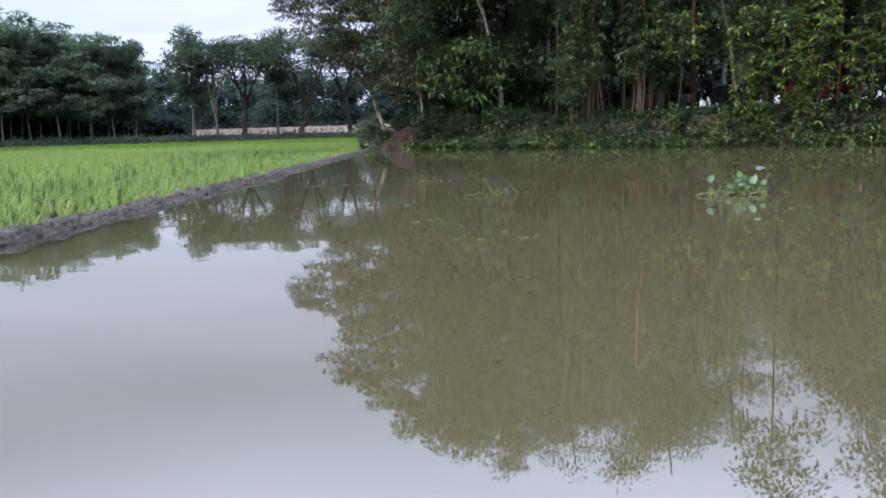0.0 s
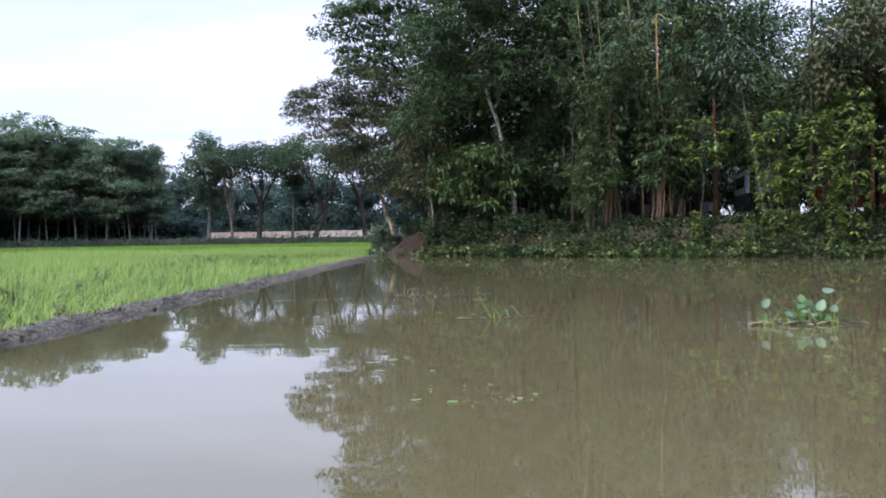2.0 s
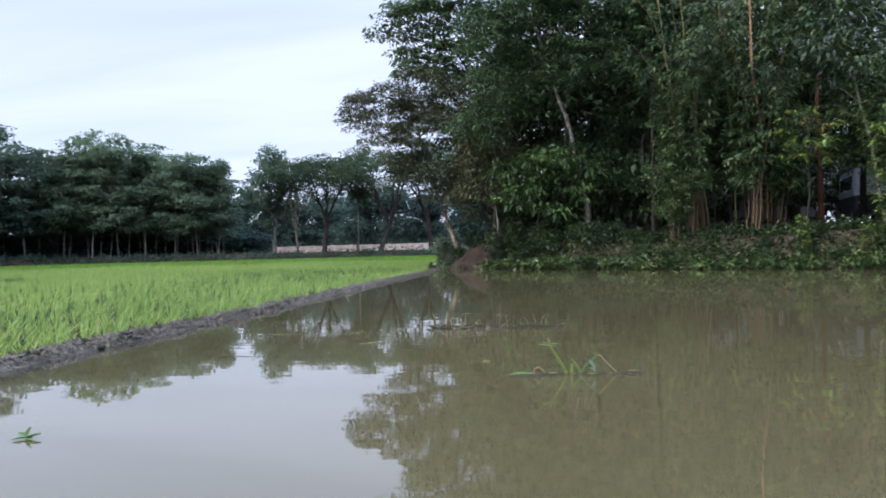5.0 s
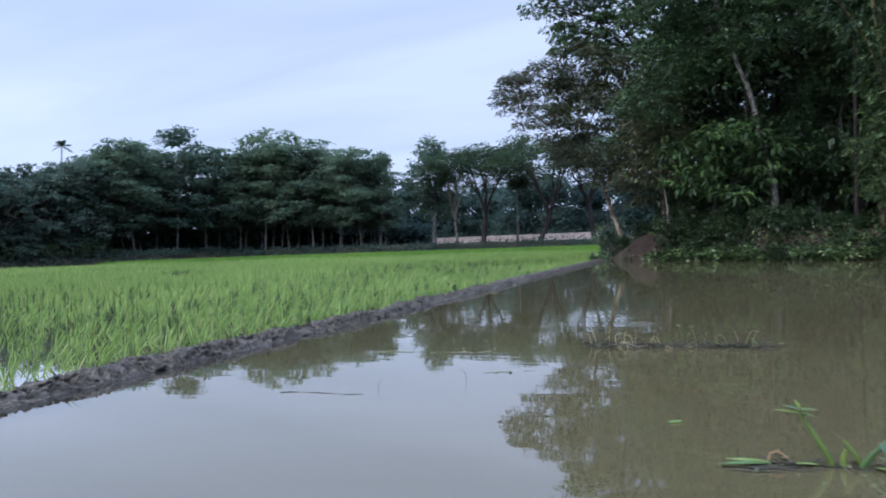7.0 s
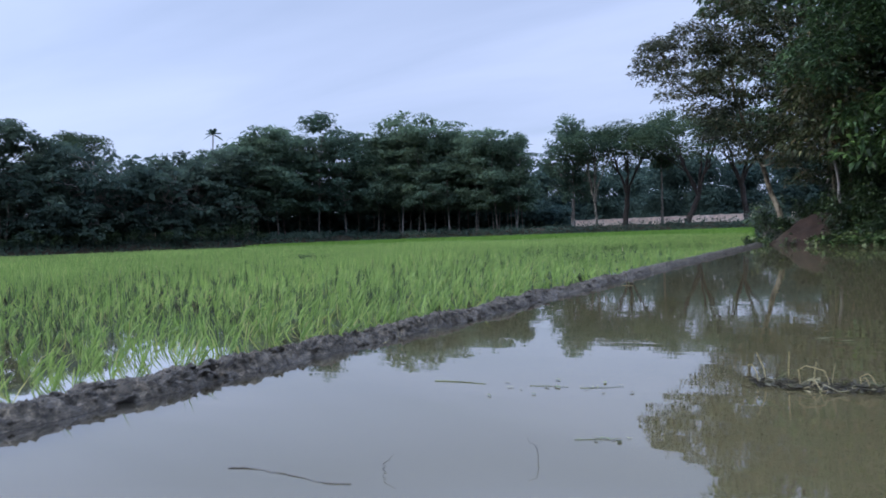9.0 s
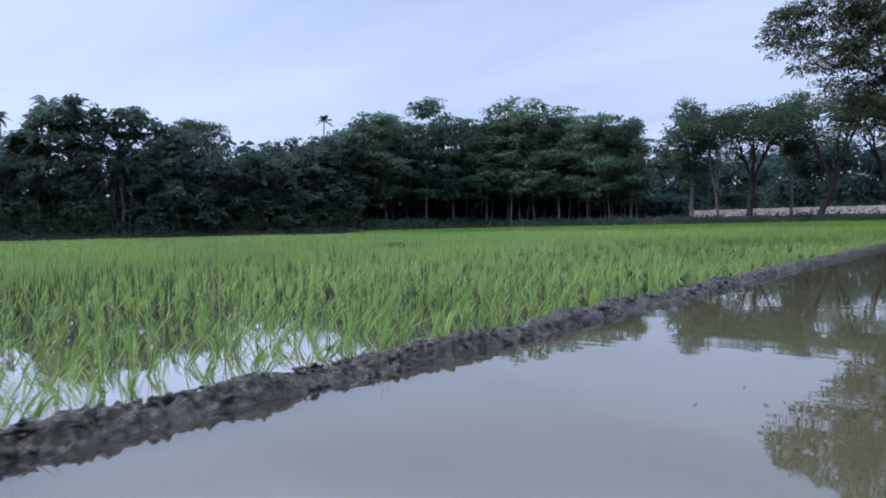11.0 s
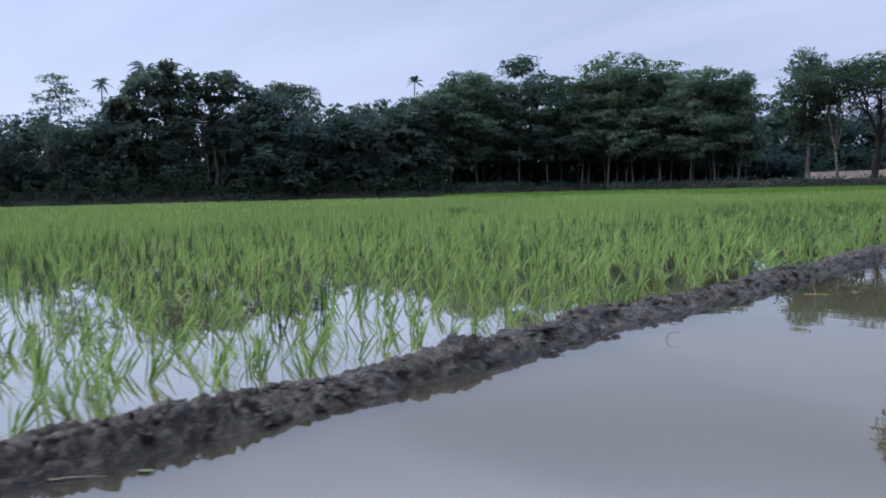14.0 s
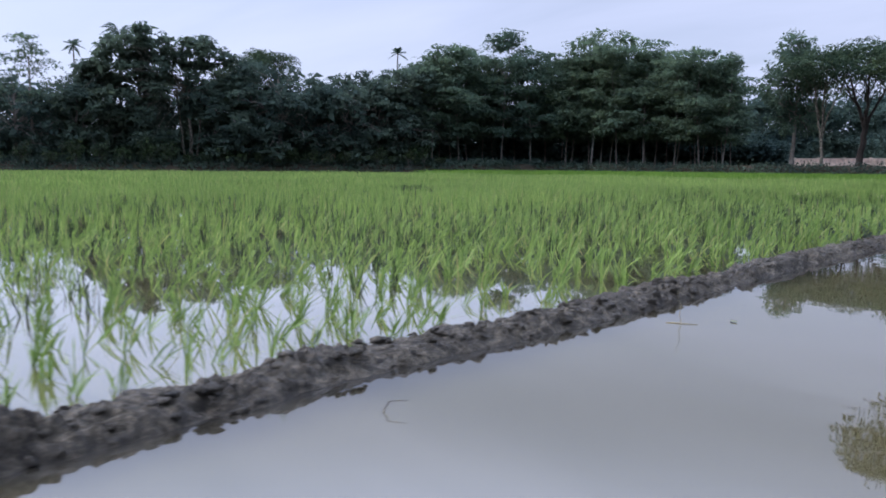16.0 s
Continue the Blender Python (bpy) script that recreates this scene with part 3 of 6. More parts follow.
# ---- rice ----
def build_rice():
    g = Geo()
    rng = np.random.default_rng(11)

    def tufts(x0, x1, y0, y1, step, blades, length, width, parts):
        nx, ny = int((x1 - x0) / step), int((y1 - y0) / step)
        X, Y = np.meshgrid(np.linspace(x0, x1, nx), np.linspace(y0, y1, ny))
        p = np.stack([X.ravel(), Y.ravel()], 1) + rng.normal(0, step * 0.2, (X.size, 2))
        p = p[(far_out(p[:, 0], p[:, 1]) < -0.8) & (bank_in(p[:, 0], p[:, 1]) < -0.6) & (p[:, 0] < np.interp(p[:, 1], *np.array(BUND_LINE).T) - 0.27 + 0.05 * np.sin(p[:, 1] * 1.7))]
        thin = 0.16 + 0.22 * np.sin(p[:, 0] * 1.1 + 1.7 * np.sin(p[:, 1] * 0.6)) * np.sin(p[:, 1] * 0.9 + p[:, 0] * 0.3)
        return p[rng.random(len(p)) > thin], blades, length, width, parts

    def put(p, blades, length, width, parts):
        m = len(p)
        size = rng.uniform(0.65, 1.2, m) * (1 + 0.18 * np.sin(p[:, 0] * 0.31 + p[:, 1] * 0.17))
        tilt = rng.normal(0, 0.22 if parts == 2 else 0.14, (m, 2)) + np.array([0.26, 0.22]) * (1.0 if parts == 2 else 0.3)
        idx = np.repeat(np.arange(m), rng.integers(max(2, int(blades * 0.55)), int(blades * 1.5) + 1, m))
        n = len(idx)
        az = rng.uniform(0, 2 * np.pi, n)
        lean = np.abs(rng.normal(0.0, 0.38 if parts == 2 else 0.26, n)) + 0.04
        d = np.stack([np.cos(az) * lean + tilt[idx, 0], np.sin(az) * lean + tilt[idx, 1], np.ones(n)], 1)
        d = unit(d)
        side = unit(np.stack([-np.sin(az + 0.6), np.cos(az + 0.6), np.zeros(n)], 1))
        L = (length * size[idx] * rng.uniform(0.55, 1.15, n))[:, None]
        W = width * rng.uniform(0.7, 1.2, (n, 1))
        base = np.stack([p[idx, 0], p[idx, 1], np.full(n, 0.0)], 1) + rng.normal(0, 0.018, (n, 3)) * (1, 1, 0)
        hang = np.stack([d[:, 0], d[:, 1], -0.35 * np.ones(n)], 1)
        if parts == 2:
            # the blade rises, then some fold over and hang
            fold = rng.random((n, 1))
            mid = base + d * L * 0.55
            tip = mid + d * L * 0.45 + hang * L * np.where(fold > 0.72, 0.55, 0.22) * rng.uniform(0.2, 1.0, (n, 1))
            v = np.stack([base - side * W * 0.3, base + side * W * 0.3, mid + side * W * 0.5, mid - side * W * 0.5, tip], 1).reshape(-1, 3)
            k = np.arange(n)[:, None] * 5
            g.add(v, k + np.array([[0, 1, 2, 3]]))
            g.f.append(k + np.array([[3, 2, 4]]) + g.n - len(v))
        else:
            tip = base + d * L
            v = np.stack([base - side * W * 0.5, base + side * W * 0.5, tip], 1).reshape(-1, 3)
            g.add(v, np.arange(n * 3).reshape(n, 3))

    def fallen(count):
        """Blades lying on the water near the bund."""
        p = np.stack([rng.uniform(-9, -4.75, count), rng.uniform(9, 34, count), np.full(count, 0.022)], 1)
        a = rng.uniform(0, np.pi, count)
        d = np.stack([np.cos(a), np.sin(a), 0 * a], 1) * rng.uniform(0.1, 0.3, (count, 1))
        w = np.stack([-np.sin(a), np.cos(a), 0 * a], 1) * 0.004
        v = np.stack([p - w, p + w, p + d], 1).reshape(-1, 3)
        g.add(v, np.arange(count * 3).reshape(count, 3))

    fallen(700)
    put(*tufts(-7.4, -4.55, 4, 44, 0.26, 9, 0.25, 0.0135, 2))
    put(*tufts(-13, -7.4, 4, 44, 0.25, 7, 0.225, 0.0115, 2))
    put(*tufts(-40, -4.7, -16, 4, 0.55, 5, 0.30, 0.04, 1))
    put(*tufts(-118, -34, -16, 14, 0.8, 5, 0.33, 0.08, 1))
    put(*tufts(-13, -4.6, 44, 112, 0.3, 8, 0.30, 0.022, 1))
    put(*tufts(-34, -13, 4, 70, 0.28, 6, 0.31, 0.014, 1))
    put(*tufts(-34, -13, 70, 112, 0.40, 7, 0.32, 0.04, 1))
    put(*tufts(-118, -34, 14, 112, 0.46, 7, 0.33, 0.05, 1))
    return g


def build_tall_rice():
    """The older, thicker plot along the far edge."""
    g = Geo()
    rng = np.random.default_rng(12)
    n = 26000
    x, y = rng.uniform(-72, -5, n), rng.uniform(86, 111.2, n)
    keep = (far_out(x, y) < -0.4) & (bank_in(x, y) < -0.6) & (y > 88 + 2.0 * np.sin(x * 0.21))
    p = np.stack([x[keep], y[keep], np.zeros(keep.sum())], 1)
    idx = np.repeat(np.arange(len(p)), 2)
    m = len(idx)
    a = rng.uniform(0, np.pi, m)
    side = np.stack([np.cos(a), np.sin(a), 0 * a], 1) * 0.035
    b = p[idx] + rng.normal(0, 0.06, (m, 3)) * (1, 1, 0)
    tip = b + rng.normal(0, 0.14, (m, 3)) * (1, 1, 0) + np.stack([0 * a, 0 * a, rng.uniform(0.42, 0.68, m)], 1)
    g.add(np.stack([b - side, b + side, tip], 1).reshape(-1, 3), np.arange(m * 3).reshape(m, 3))
    return tagged(new("older_rice", g.mesh("older_rice", M_RICE_TALL)), "taller deeper green rice along the far edge of the field", "rice", kind="stuff")


def link_rice(g):
    return tagged(new("rice_plants", g.mesh("rice_plants", M_RICE)), "young bright green rice standing in shallow water", "rice", kind="stuff")


WEED_PATCH = (-25.0, 41.8)


def paddy_weeds():
    """Dark upright stems scattered through the rice near the bund."""
    g = Geo()
    rng = np.random.default_rng(13)
    n = 800
    p = np.stack([-5.6 - rng.gamma(2.0, 3.2, n), rng.uniform(14, 52, n), np.zeros(n)], 1)
    # one thicker patch far out in the field
    p[:70, 0], p[:70, 1] = WEED_PATCH[0] + rng.normal(0, 0.5, 70), WEED_PATCH[1] + rng.normal(0, 0.5, 70)
    idx = np.repeat(np.arange(n), 5)
    m = len(idx)
    a = rng.uniform(0, np.pi, m)
    b = p[idx] + rng.normal(0, 0.03, (m, 3)) * (1, 1, 0)
    side = np.stack([np.cos(a), np.sin(a), 0 * a], 1) * 0.009
    tip = b + np.stack([rng.normal(0, 0.05, m), rng.normal(0, 0.05, m), rng.uniform(0.14, 0.34, m)], 1)
    g.add(np.stack([b - side, b + side, tip], 1).reshape(-1, 3), np.arange(m * 3).reshape(m, 3))
    return tagged(new("paddy_weeds", g.mesh("paddy_weeds", M_LEAF_SHRUB)), "dark weed stems standing among the rice", "weeds", kind="stuff")


rice = link_rice(build_rice())
build_tall_rice()
paddy_weeds()

# ---- far side of the field: wall, hedge, trees ----
def build_wall():
    ob = thing("boundary_wall", (0, 0, 0), "long low pinkish plastered boundary wall behind the far trees", "wall")
    ob["kind"] = "structure"
    x = -38.5
    i = 0
    rng = random.Random(3)
    while x < 8:
        w = 3.0
        gate = 9 <= i <= 9
        if not gate:
            bm = bmesh.new()
            bmesh.ops.create_cube(bm, size=1, matrix=Matrix.Translation((x + w / 2, 123.0, 1.55 + rng.uniform(-0.02, 0.02))) @ Matrix.Diagonal((w - 0.22, 0.18, 1.5, 1)))
            bmesh.ops.create_cube(bm, size=1, matrix=Matrix.Translation((x + w / 2, 123.0, 2.34)) @ Matrix.Diagonal((w - 0.2, 0.26, 0.08, 1)))
            me = bpy.data.meshes.new("panel")
            bm.to_mesh(me)
            bm.free()
            me.materials.append(M_WALL)
            p = new("panel", me)
            p.parent = ob
        bm = bmesh.new()
        bmesh.ops.create_cube(bm, size=1, matrix=Matrix.Translation((x, 123.0, 1.6)) @ Matrix.Diagonal((0.3, 0.3, 1.72, 1)))
        bmesh.ops.bevel(bm, geom=bm.edges[:], offset=0.02, segments=1, affect="EDGES")
        me = bpy.data.meshes.new("pillar")
        bm.to_mesh(me)
        bm.free()
        me.materials.append(M_WALL)
        p = new("pillar", me)
        p.parent = ob
        x += w
        i += 1
    return ob


wall = build_wall()


def far_at(x, y):
    return (x, y, gz(x, y) - 0.05)


def hedge():
    """Low weeds along the far embankment."""
    g = Geo()
    rng = np.random.default_rng(21)
    n = 5200
    x = np.concatenate([rng.uniform(-77, 4, n // 2), rng.uniform(-120, -60, n // 2)])
    y = rng.uniform(15, 118, n)
    y[: n // 2] = rng.uniform(110.3, 113.3, n // 2)
    e = far_out(x, y)
    keep = (e > -1.2) & (e < 5.0)
    x, y = x[keep], y[keep]
    more = rng.uniform(0, 1, 2000)
    # along the two slanted edges
    ax, ay = -72 + more * -24, 107 - more * 43
    bx, by = -96 - more * 20, 64 - more * 49
    x = np.concatenate([x, ax - rng.uniform(-1.2, 4, 2000), bx - rng.uniform(-1.2, 4, 2000)])
    y = np.concatenate([y, ay + rng.uniform(-0.6, 2, 2000), by + rng.uniform(-0.5, 1, 2000)])
    c = np.stack([x, y, land(x, y)], 1)
    k = 6
    idx = np.repeat(np.arange(len(c)), k)
    off = rng.normal(0, 0.32, (len(idx), 3)) * (1, 1, 0.6)
    off[:, 2] = np.abs(off[:, 2]) * 1.3 + 0.03
    leaves(g, c[idx] + off, unit(off), 0.34, 0.22, 0.2, rng)
    return tagged(new("weeds_on_embankment", g.mesh("weeds_on_embankment", M_LEAF_DARK)), "low dark weeds along the far field edge", "weeds", kind="stuff")


weeds = hedge()


def far_umbrella(seed, H, r, fork, lean, at, bark, label, dens=1.0, thick=0.40):
    """A short trunk parting into long rising limbs that carry a flat layered crown."""
    rng = np.random.default_rng(seed)
    ob = thing("umbrella_tree", at, label, "tree", "far trees")
    lob = lobes_umbrella(rng, H, r * 1.15, 34)
    g, cg = Geo(), Geo()
    top = np.array([lean, 0.0, fork])
    tube(g, bend((0, 0, -0.1), top, 0.0, 0.06, 7, rng), thick * np.array([1.25, 1.0, 0.92, 0.88, 0.85, 0.82, 0.8]), 8)
    part("trunk", g, bark, ob, smooth=True)
    ways = []
    for k in range(5):
        a = k * 2 * np.pi / 5 + rng.uniform(-0.35, 0.35) + 0.3
        q = r * rng.uniform(0.45, 0.7)
        end = top + np.array([math.cos(a) * q, math.sin(a) * q, 0])
        end[2] = H * rng.uniform(0.70, 0.84)
        start = top - np.array([0, 0, 0.25])
        t = np.linspace(0, 1, 9)[:, None]
        way = start + (end - start) * t
        way[:, :2] = start[:2] + (end - start)[:2] * t ** 1.25 + rng.normal(0, 0.10, (9, 2)) * t * (1 - t) * 4
        ways.append(way)
        lg = Geo()
        tube(lg, way, np.linspace(thick * 0.55, thick * 0.16, 9), 7)
        part("limb", lg, bark, ob, smooth=True)
    ends = crown(cg, lob, int(560 * dens), 20, 0.36, 0.34, 0.17, 0.1, 0.45, 1.0, rng, 3, 0.9, (1.8, 2.2))
    bg = Geo()
    for (x, y, z, rx, rz), e in zip(lob, ends):
        goal = np.array([x + lean * 0.6, y, z - rz * 0.4])
        best = min(ways, key=lambda w: np.linalg.norm(w[-1] - goal))
        tube(bg, bend(best[rng.integers(4, 9)], goal, 0.2, 0.08, 6, rng), np.linspace(thick * 0.17, thick * 0.06, 6), 5)
    part("branch_frame", bg, bark, ob, smooth=True)
    part("crown", cg, M_LEAF_FEATHER, ob)
    return ob


far_umbrella(31, 14.6, 6.6, 3.6, 1.6, far_at(-20.8, 116.5), M_BARK_DARK, "wide flat-topped tree with dark forking limbs by the wall", 1.0)
far_umbrella(32, 14.6, 5.8, 4.2, 0.5, far_at(-29.2, 117.0), M_BARK_DARK, "flat-topped feathery tree on a forked dark trunk", 0.9)
far_umbrella(33, 14.0, 4.4, 3.2, -0.3, far_at(-32.8, 116.0), M_BARK_PALE, "slender feathery tree with a pale forked trunk", 0.55, 0.22)
far_umbrella(34, 15.2, 5.5, 5.0, -0.8, far_at(-13.5, 120.0), M_BARK_DARK, "feathery spreading tree behind the bank's corner", 0.9)
far_umbrella(35, 16.3, 4.2, 8.0, 0.3, far_at(-99.3, 82.8), M_BARK_GREY, "domed feathery tree rising behind the great tree", 1.0, 0.25)

rt = np.random.default_rng(41)
make_tree("round_tree", "tall tree with a clumpy rounded dark green crown", lobes_round(rt, 16.1, 3.2, 4.1, 24, 0.85), [(0, 0, 0), (0.2, 0, 6), (0.1, 0, 12)],
          0.28, M_BARK_GREY, M_LEAF_FAR, 330, 20, 0.32, 0.42, 0.28, shell=0.8, inner=1.2, at=far_at(-37.2, 118.5), seed=41, group="far trees")
make_tree("round_tree", "young tree with a narrow upright light crown", lobes_round(rt, 16.2, 7.0, 3.0, 14, 0.9), [(0, 0, 0), (0.1, 0, 6), (0.1, 0, 13)],
          0.2, M_BARK_GREY, M_LEAF_FEATHER, 240, 18, 0.35, 0.36, 0.2, at=far_at(-25.0, 121.0), seed=42, group="far trees")


# plantation: high dark crowns on slim bare trunks
def plantation_tree(seed, H, r, low, mat):
    rng = np.random.default_rng(seed)
    return make_tree("plantation_tree", "tall dark-crowned plantation tree on a slim bare trunk", lobes_tiers(rng, H, low, r, 26),
                     [(0, 0, 0), (0.15, 0.1, H * 0.3), (0.3, 0, H * 0.6), (-0.3, 0.2, H * 0.8)], 0.12, M_BARK_GREY, mat,
                     300, 19, 0.5, 0.36, 0.21, at=(0, 0, -40), seed=seed, disc=1.05, droop=0.06, inner=13, big=(2.2, 2.6), group="far trees", limb_from=0.4, sides=5, twigs=0.4)


PLANT = [plantation_tree(51, 18.5, 5.6, 4.8, M_LEAF_FAR), plantation_tree(52, 16.5, 5.6, 4.2, M_LEAF_FAR), plantation_tree(53, 20.0, 5.2, 5.4, M_LEAF_FAR), plantation_tree(54, 17.5, 5.8, 4.6, M_LEAF_FAR)]
PLANT_H = (18.5, 16.5, 20.0, 17.5)
used = set()


def place(template_ob, x, y, turn, size=1.0, sink=0.05, z=None):
    m = pose(x, y, (gz(x, y) if z is None else z) - sink, 3.5 * math.sin(x * 7 + y), 3.5 * math.sin(y * 5 + x), turn) @ Matrix.Scale(size, 4)
    if template_ob.name not in used:
        used.add(template_ob.name)
        template_ob.matrix_basis = m
        return template_ob
    ob = copy_thing(template_ob, m)
    ob.matrix_basis = m
    return ob


prng = random.Random(5)
# the front crowns from the slanted corner to the wall's end: x, y, height of the top above the water
for i, (x, y, H) in enumerate(((-82.0, 100.3, 18.4), (-80.0, 104.0, 19.0), (-77.0, 110.2, 21.6), (-74.3, 114.0, 19.2), (-70.0, 117.0, 18.4), (-65.4, 117.0, 21.4),
                               (-61.4, 117.5, 18.2), (-56.8, 117.0, 18.7), (-52.4, 117.5, 16.8), (-48.6, 117.0, 16.9), (-45.6, 117.5, 15.8))):
    k = (0, 1, 2, 3)[i % 4]
    place(PLANT[k], x, y, prng.uniform(0, 360), (H - 1.3) / PLANT_H[k])
for i in range(26):
    u = i / 25
    x = -46.5 - 30.0 * u + prng.uniform(-0.8, 0.8)
    y = 121.0 - 1.0 * u + (i % 2) * 4.5 + prng.uniform(-1, 1)
    place(PLANT[i % 4], x, y, prng.uniform(0, 360), (13.6 + 3.4 * float(smooth01(u / 0.7)) + prng.uniform(-0.8, 0.8)) / PLANT_H[i % 4])
# a second rank closing the corner
for i, (x, y, H) in enumerate(((-85.0, 101.5, 16.4), (-84.0, 106.5, 17.2), (-81.5, 111.0, 18.0), (-79.0, 116.0, 18.4), (-75.5, 119.5, 17.6), (-88.0, 105.0, 15.6), (-86.5, 111.5, 16.8), (-72.0, 121.5, 17.0))):
    place(PLANT[(i + 2) % 4], x, y, prng.uniform(0, 360), (H - 1.3) / PLANT_H[(i + 2) % 4])
for i in range(8):
    u = i / 7
    x, y = -80.0 - 8.0 * u - (i % 2) * 4.0, 112.0 - 13.0 * u + (i % 2) * 2.5
    place(PLANT[(i + 1) % 4], x, y, prng.uniform(0, 360), 0.90 - 0.12 * u + prng.uniform(-0.04, 0.04))


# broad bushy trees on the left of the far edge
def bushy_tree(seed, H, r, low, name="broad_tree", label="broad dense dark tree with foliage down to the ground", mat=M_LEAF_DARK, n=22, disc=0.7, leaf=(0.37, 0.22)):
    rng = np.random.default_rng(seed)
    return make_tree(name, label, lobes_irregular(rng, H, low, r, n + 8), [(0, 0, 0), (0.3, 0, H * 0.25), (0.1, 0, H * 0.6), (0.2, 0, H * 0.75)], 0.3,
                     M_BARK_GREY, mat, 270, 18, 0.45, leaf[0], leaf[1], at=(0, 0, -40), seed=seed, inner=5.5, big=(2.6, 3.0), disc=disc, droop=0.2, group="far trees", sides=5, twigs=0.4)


BUSH = [bushy_tree(61, 14.0, 5.8, 0.6), bushy_tree(62, 12.0, 5.4, 0.4), bushy_tree(63, 13.0, 5.0, 0.8)]
BUSH_H = (14.0, 12.0, 13.0)


def great_lobes():
    """A wide uneven mass, filled column by column under its outline."""
    rng = np.random.default_rng(66)
    out = []
    outline = ((-13.4, 9.0), (-11.4, 12.8), (-9.6, 14.6), (-8, 16.6), (-6, 16.6), (-4, 18.0), (-1.4, 16.6), (1.5, 16.4), (3.9, 17.5), (6.2, 15.6), (7.8, 12.6), (8.6, 9.0))
    for x, top in outline:
        z = top - 0.9
        while z > 1.6:
            stems = -0.5 < x < 4.5 and z < 6.2
            airy = 2.0 < x < 6.0 and 9.5 < z < 12.5
            if not (airy and rng.random() < 0.6):
                s = rng.uniform(1.6, 2.5) * (0.75 if top - z < 1 else 1.0)
                out.append((x + rng.uniform(-0.5, 0.5), rng.uniform(1.5, 4.5) if stems else rng.uniform(-2.5, 2.5), z, s, s * 0.5))
            z -= rng.uniform(1.0, 1.5)
    return out


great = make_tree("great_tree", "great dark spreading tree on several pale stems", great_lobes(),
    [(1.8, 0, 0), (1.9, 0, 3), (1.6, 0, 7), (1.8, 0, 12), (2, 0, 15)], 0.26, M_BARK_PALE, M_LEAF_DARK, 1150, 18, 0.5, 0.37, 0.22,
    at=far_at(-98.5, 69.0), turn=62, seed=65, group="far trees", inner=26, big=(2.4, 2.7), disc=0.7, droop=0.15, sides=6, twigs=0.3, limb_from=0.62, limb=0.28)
for dx, top in ((1.1, (0.2, 0, 9)), (2.7, (3.4, 0, 10))):
    stem = Geo()
    tube(stem, bend((dx, 0.2, -0.1), top, 0.3, 0.12, 8), np.linspace(0.17, 0.08, 8), 7)
    part("stem", stem, M_BARK_PALE, great, smooth=True)
# x, y, height of the top above the water
for i, (x, y, H) in enumerate(((-94.3, 77.0, 15.4), (-92.0, 80.6, 16.4), (-90.2, 84.2, 14.8), (-88.6, 87.2, 12.6), (-87.6, 89.6, 15.0), (-85.6, 93.0, 14.6), (-83.4, 97.4, 16.0), (-95.0, 76.0, 15.2),
                               (-96.5, 83.0, 13.5), (-93.5, 89.0, 12.5), (-90.5, 95.0, 14.0), (-88.0, 100.0, 15.0), (-103.6, 58.0, 12.2), (-106.6, 51.6, 13.2), (-108.4, 47.4, 13.6),
                               (-111.0, 41.5, 13.0), (-114.0, 34.5, 10.5), (-117.0, 28.0, 11.5), (-120.0, 21.0, 12.0), (-110.0, 57.0, 11.0), (-113.5, 49.5, 10.5), (-117.0, 41.0, 10.0), (-87.6, 95.0, 16.4), (-86.0, 98.8, 17.0), (-91.5, 92.0, 14.6))):
    place(BUSH[i % 3], x, y, prng.uniform(0, 360), (H - 1.3) / BUSH_H[i % 3])
# low growth in front of the trunks
for x, y, k, size in ((-101.8, 60.5, 2, 0.30), (-103.8, 56.5, 0, 0.26), (-105.5, 53.0, 1, 0.34), (-99.6, 64.5, 1, 0.26), (-88.6, 87.5, 2, 0.34), (-91.0, 82.6, 0, 0.25), (-84.6, 96.0, 1, 0.32), (-107.8, 47.0, 2, 0.4)):
    place(BUSH[k], x, y, prng.uniform(0, 360), size)


def old_fence(at, turn):
    ob = thing("old_fence", at, "short pale weathered fence under the far trees", "fence", "", turn)
    rng = np.random.default_rng(75)
    for i in range(7):
        g = Geo()
        x = -0.9 + 0.3 * i
        tube(g, bend((x, 0, -0.1), (x + rng.uniform(-0.05, 0.05), 0, rng.uniform(1.2, 1.6)), 0, 0.01, 4, rng), np.full(4, 0.05), 6)
        part("post", g, M_WALL, ob)
    for z in (0.5, 1.05):
        g = Geo()
        tube(g, bend((-1.0, -0.06, z), (1.0, -0.06, z + 0.04), 0, 0.01, 4, rng), np.full(4, 0.03), 5)
        part("rail", g, M_WALL, ob)
    return ob


old_fence(far_at(-88.0, 86.0), 63)


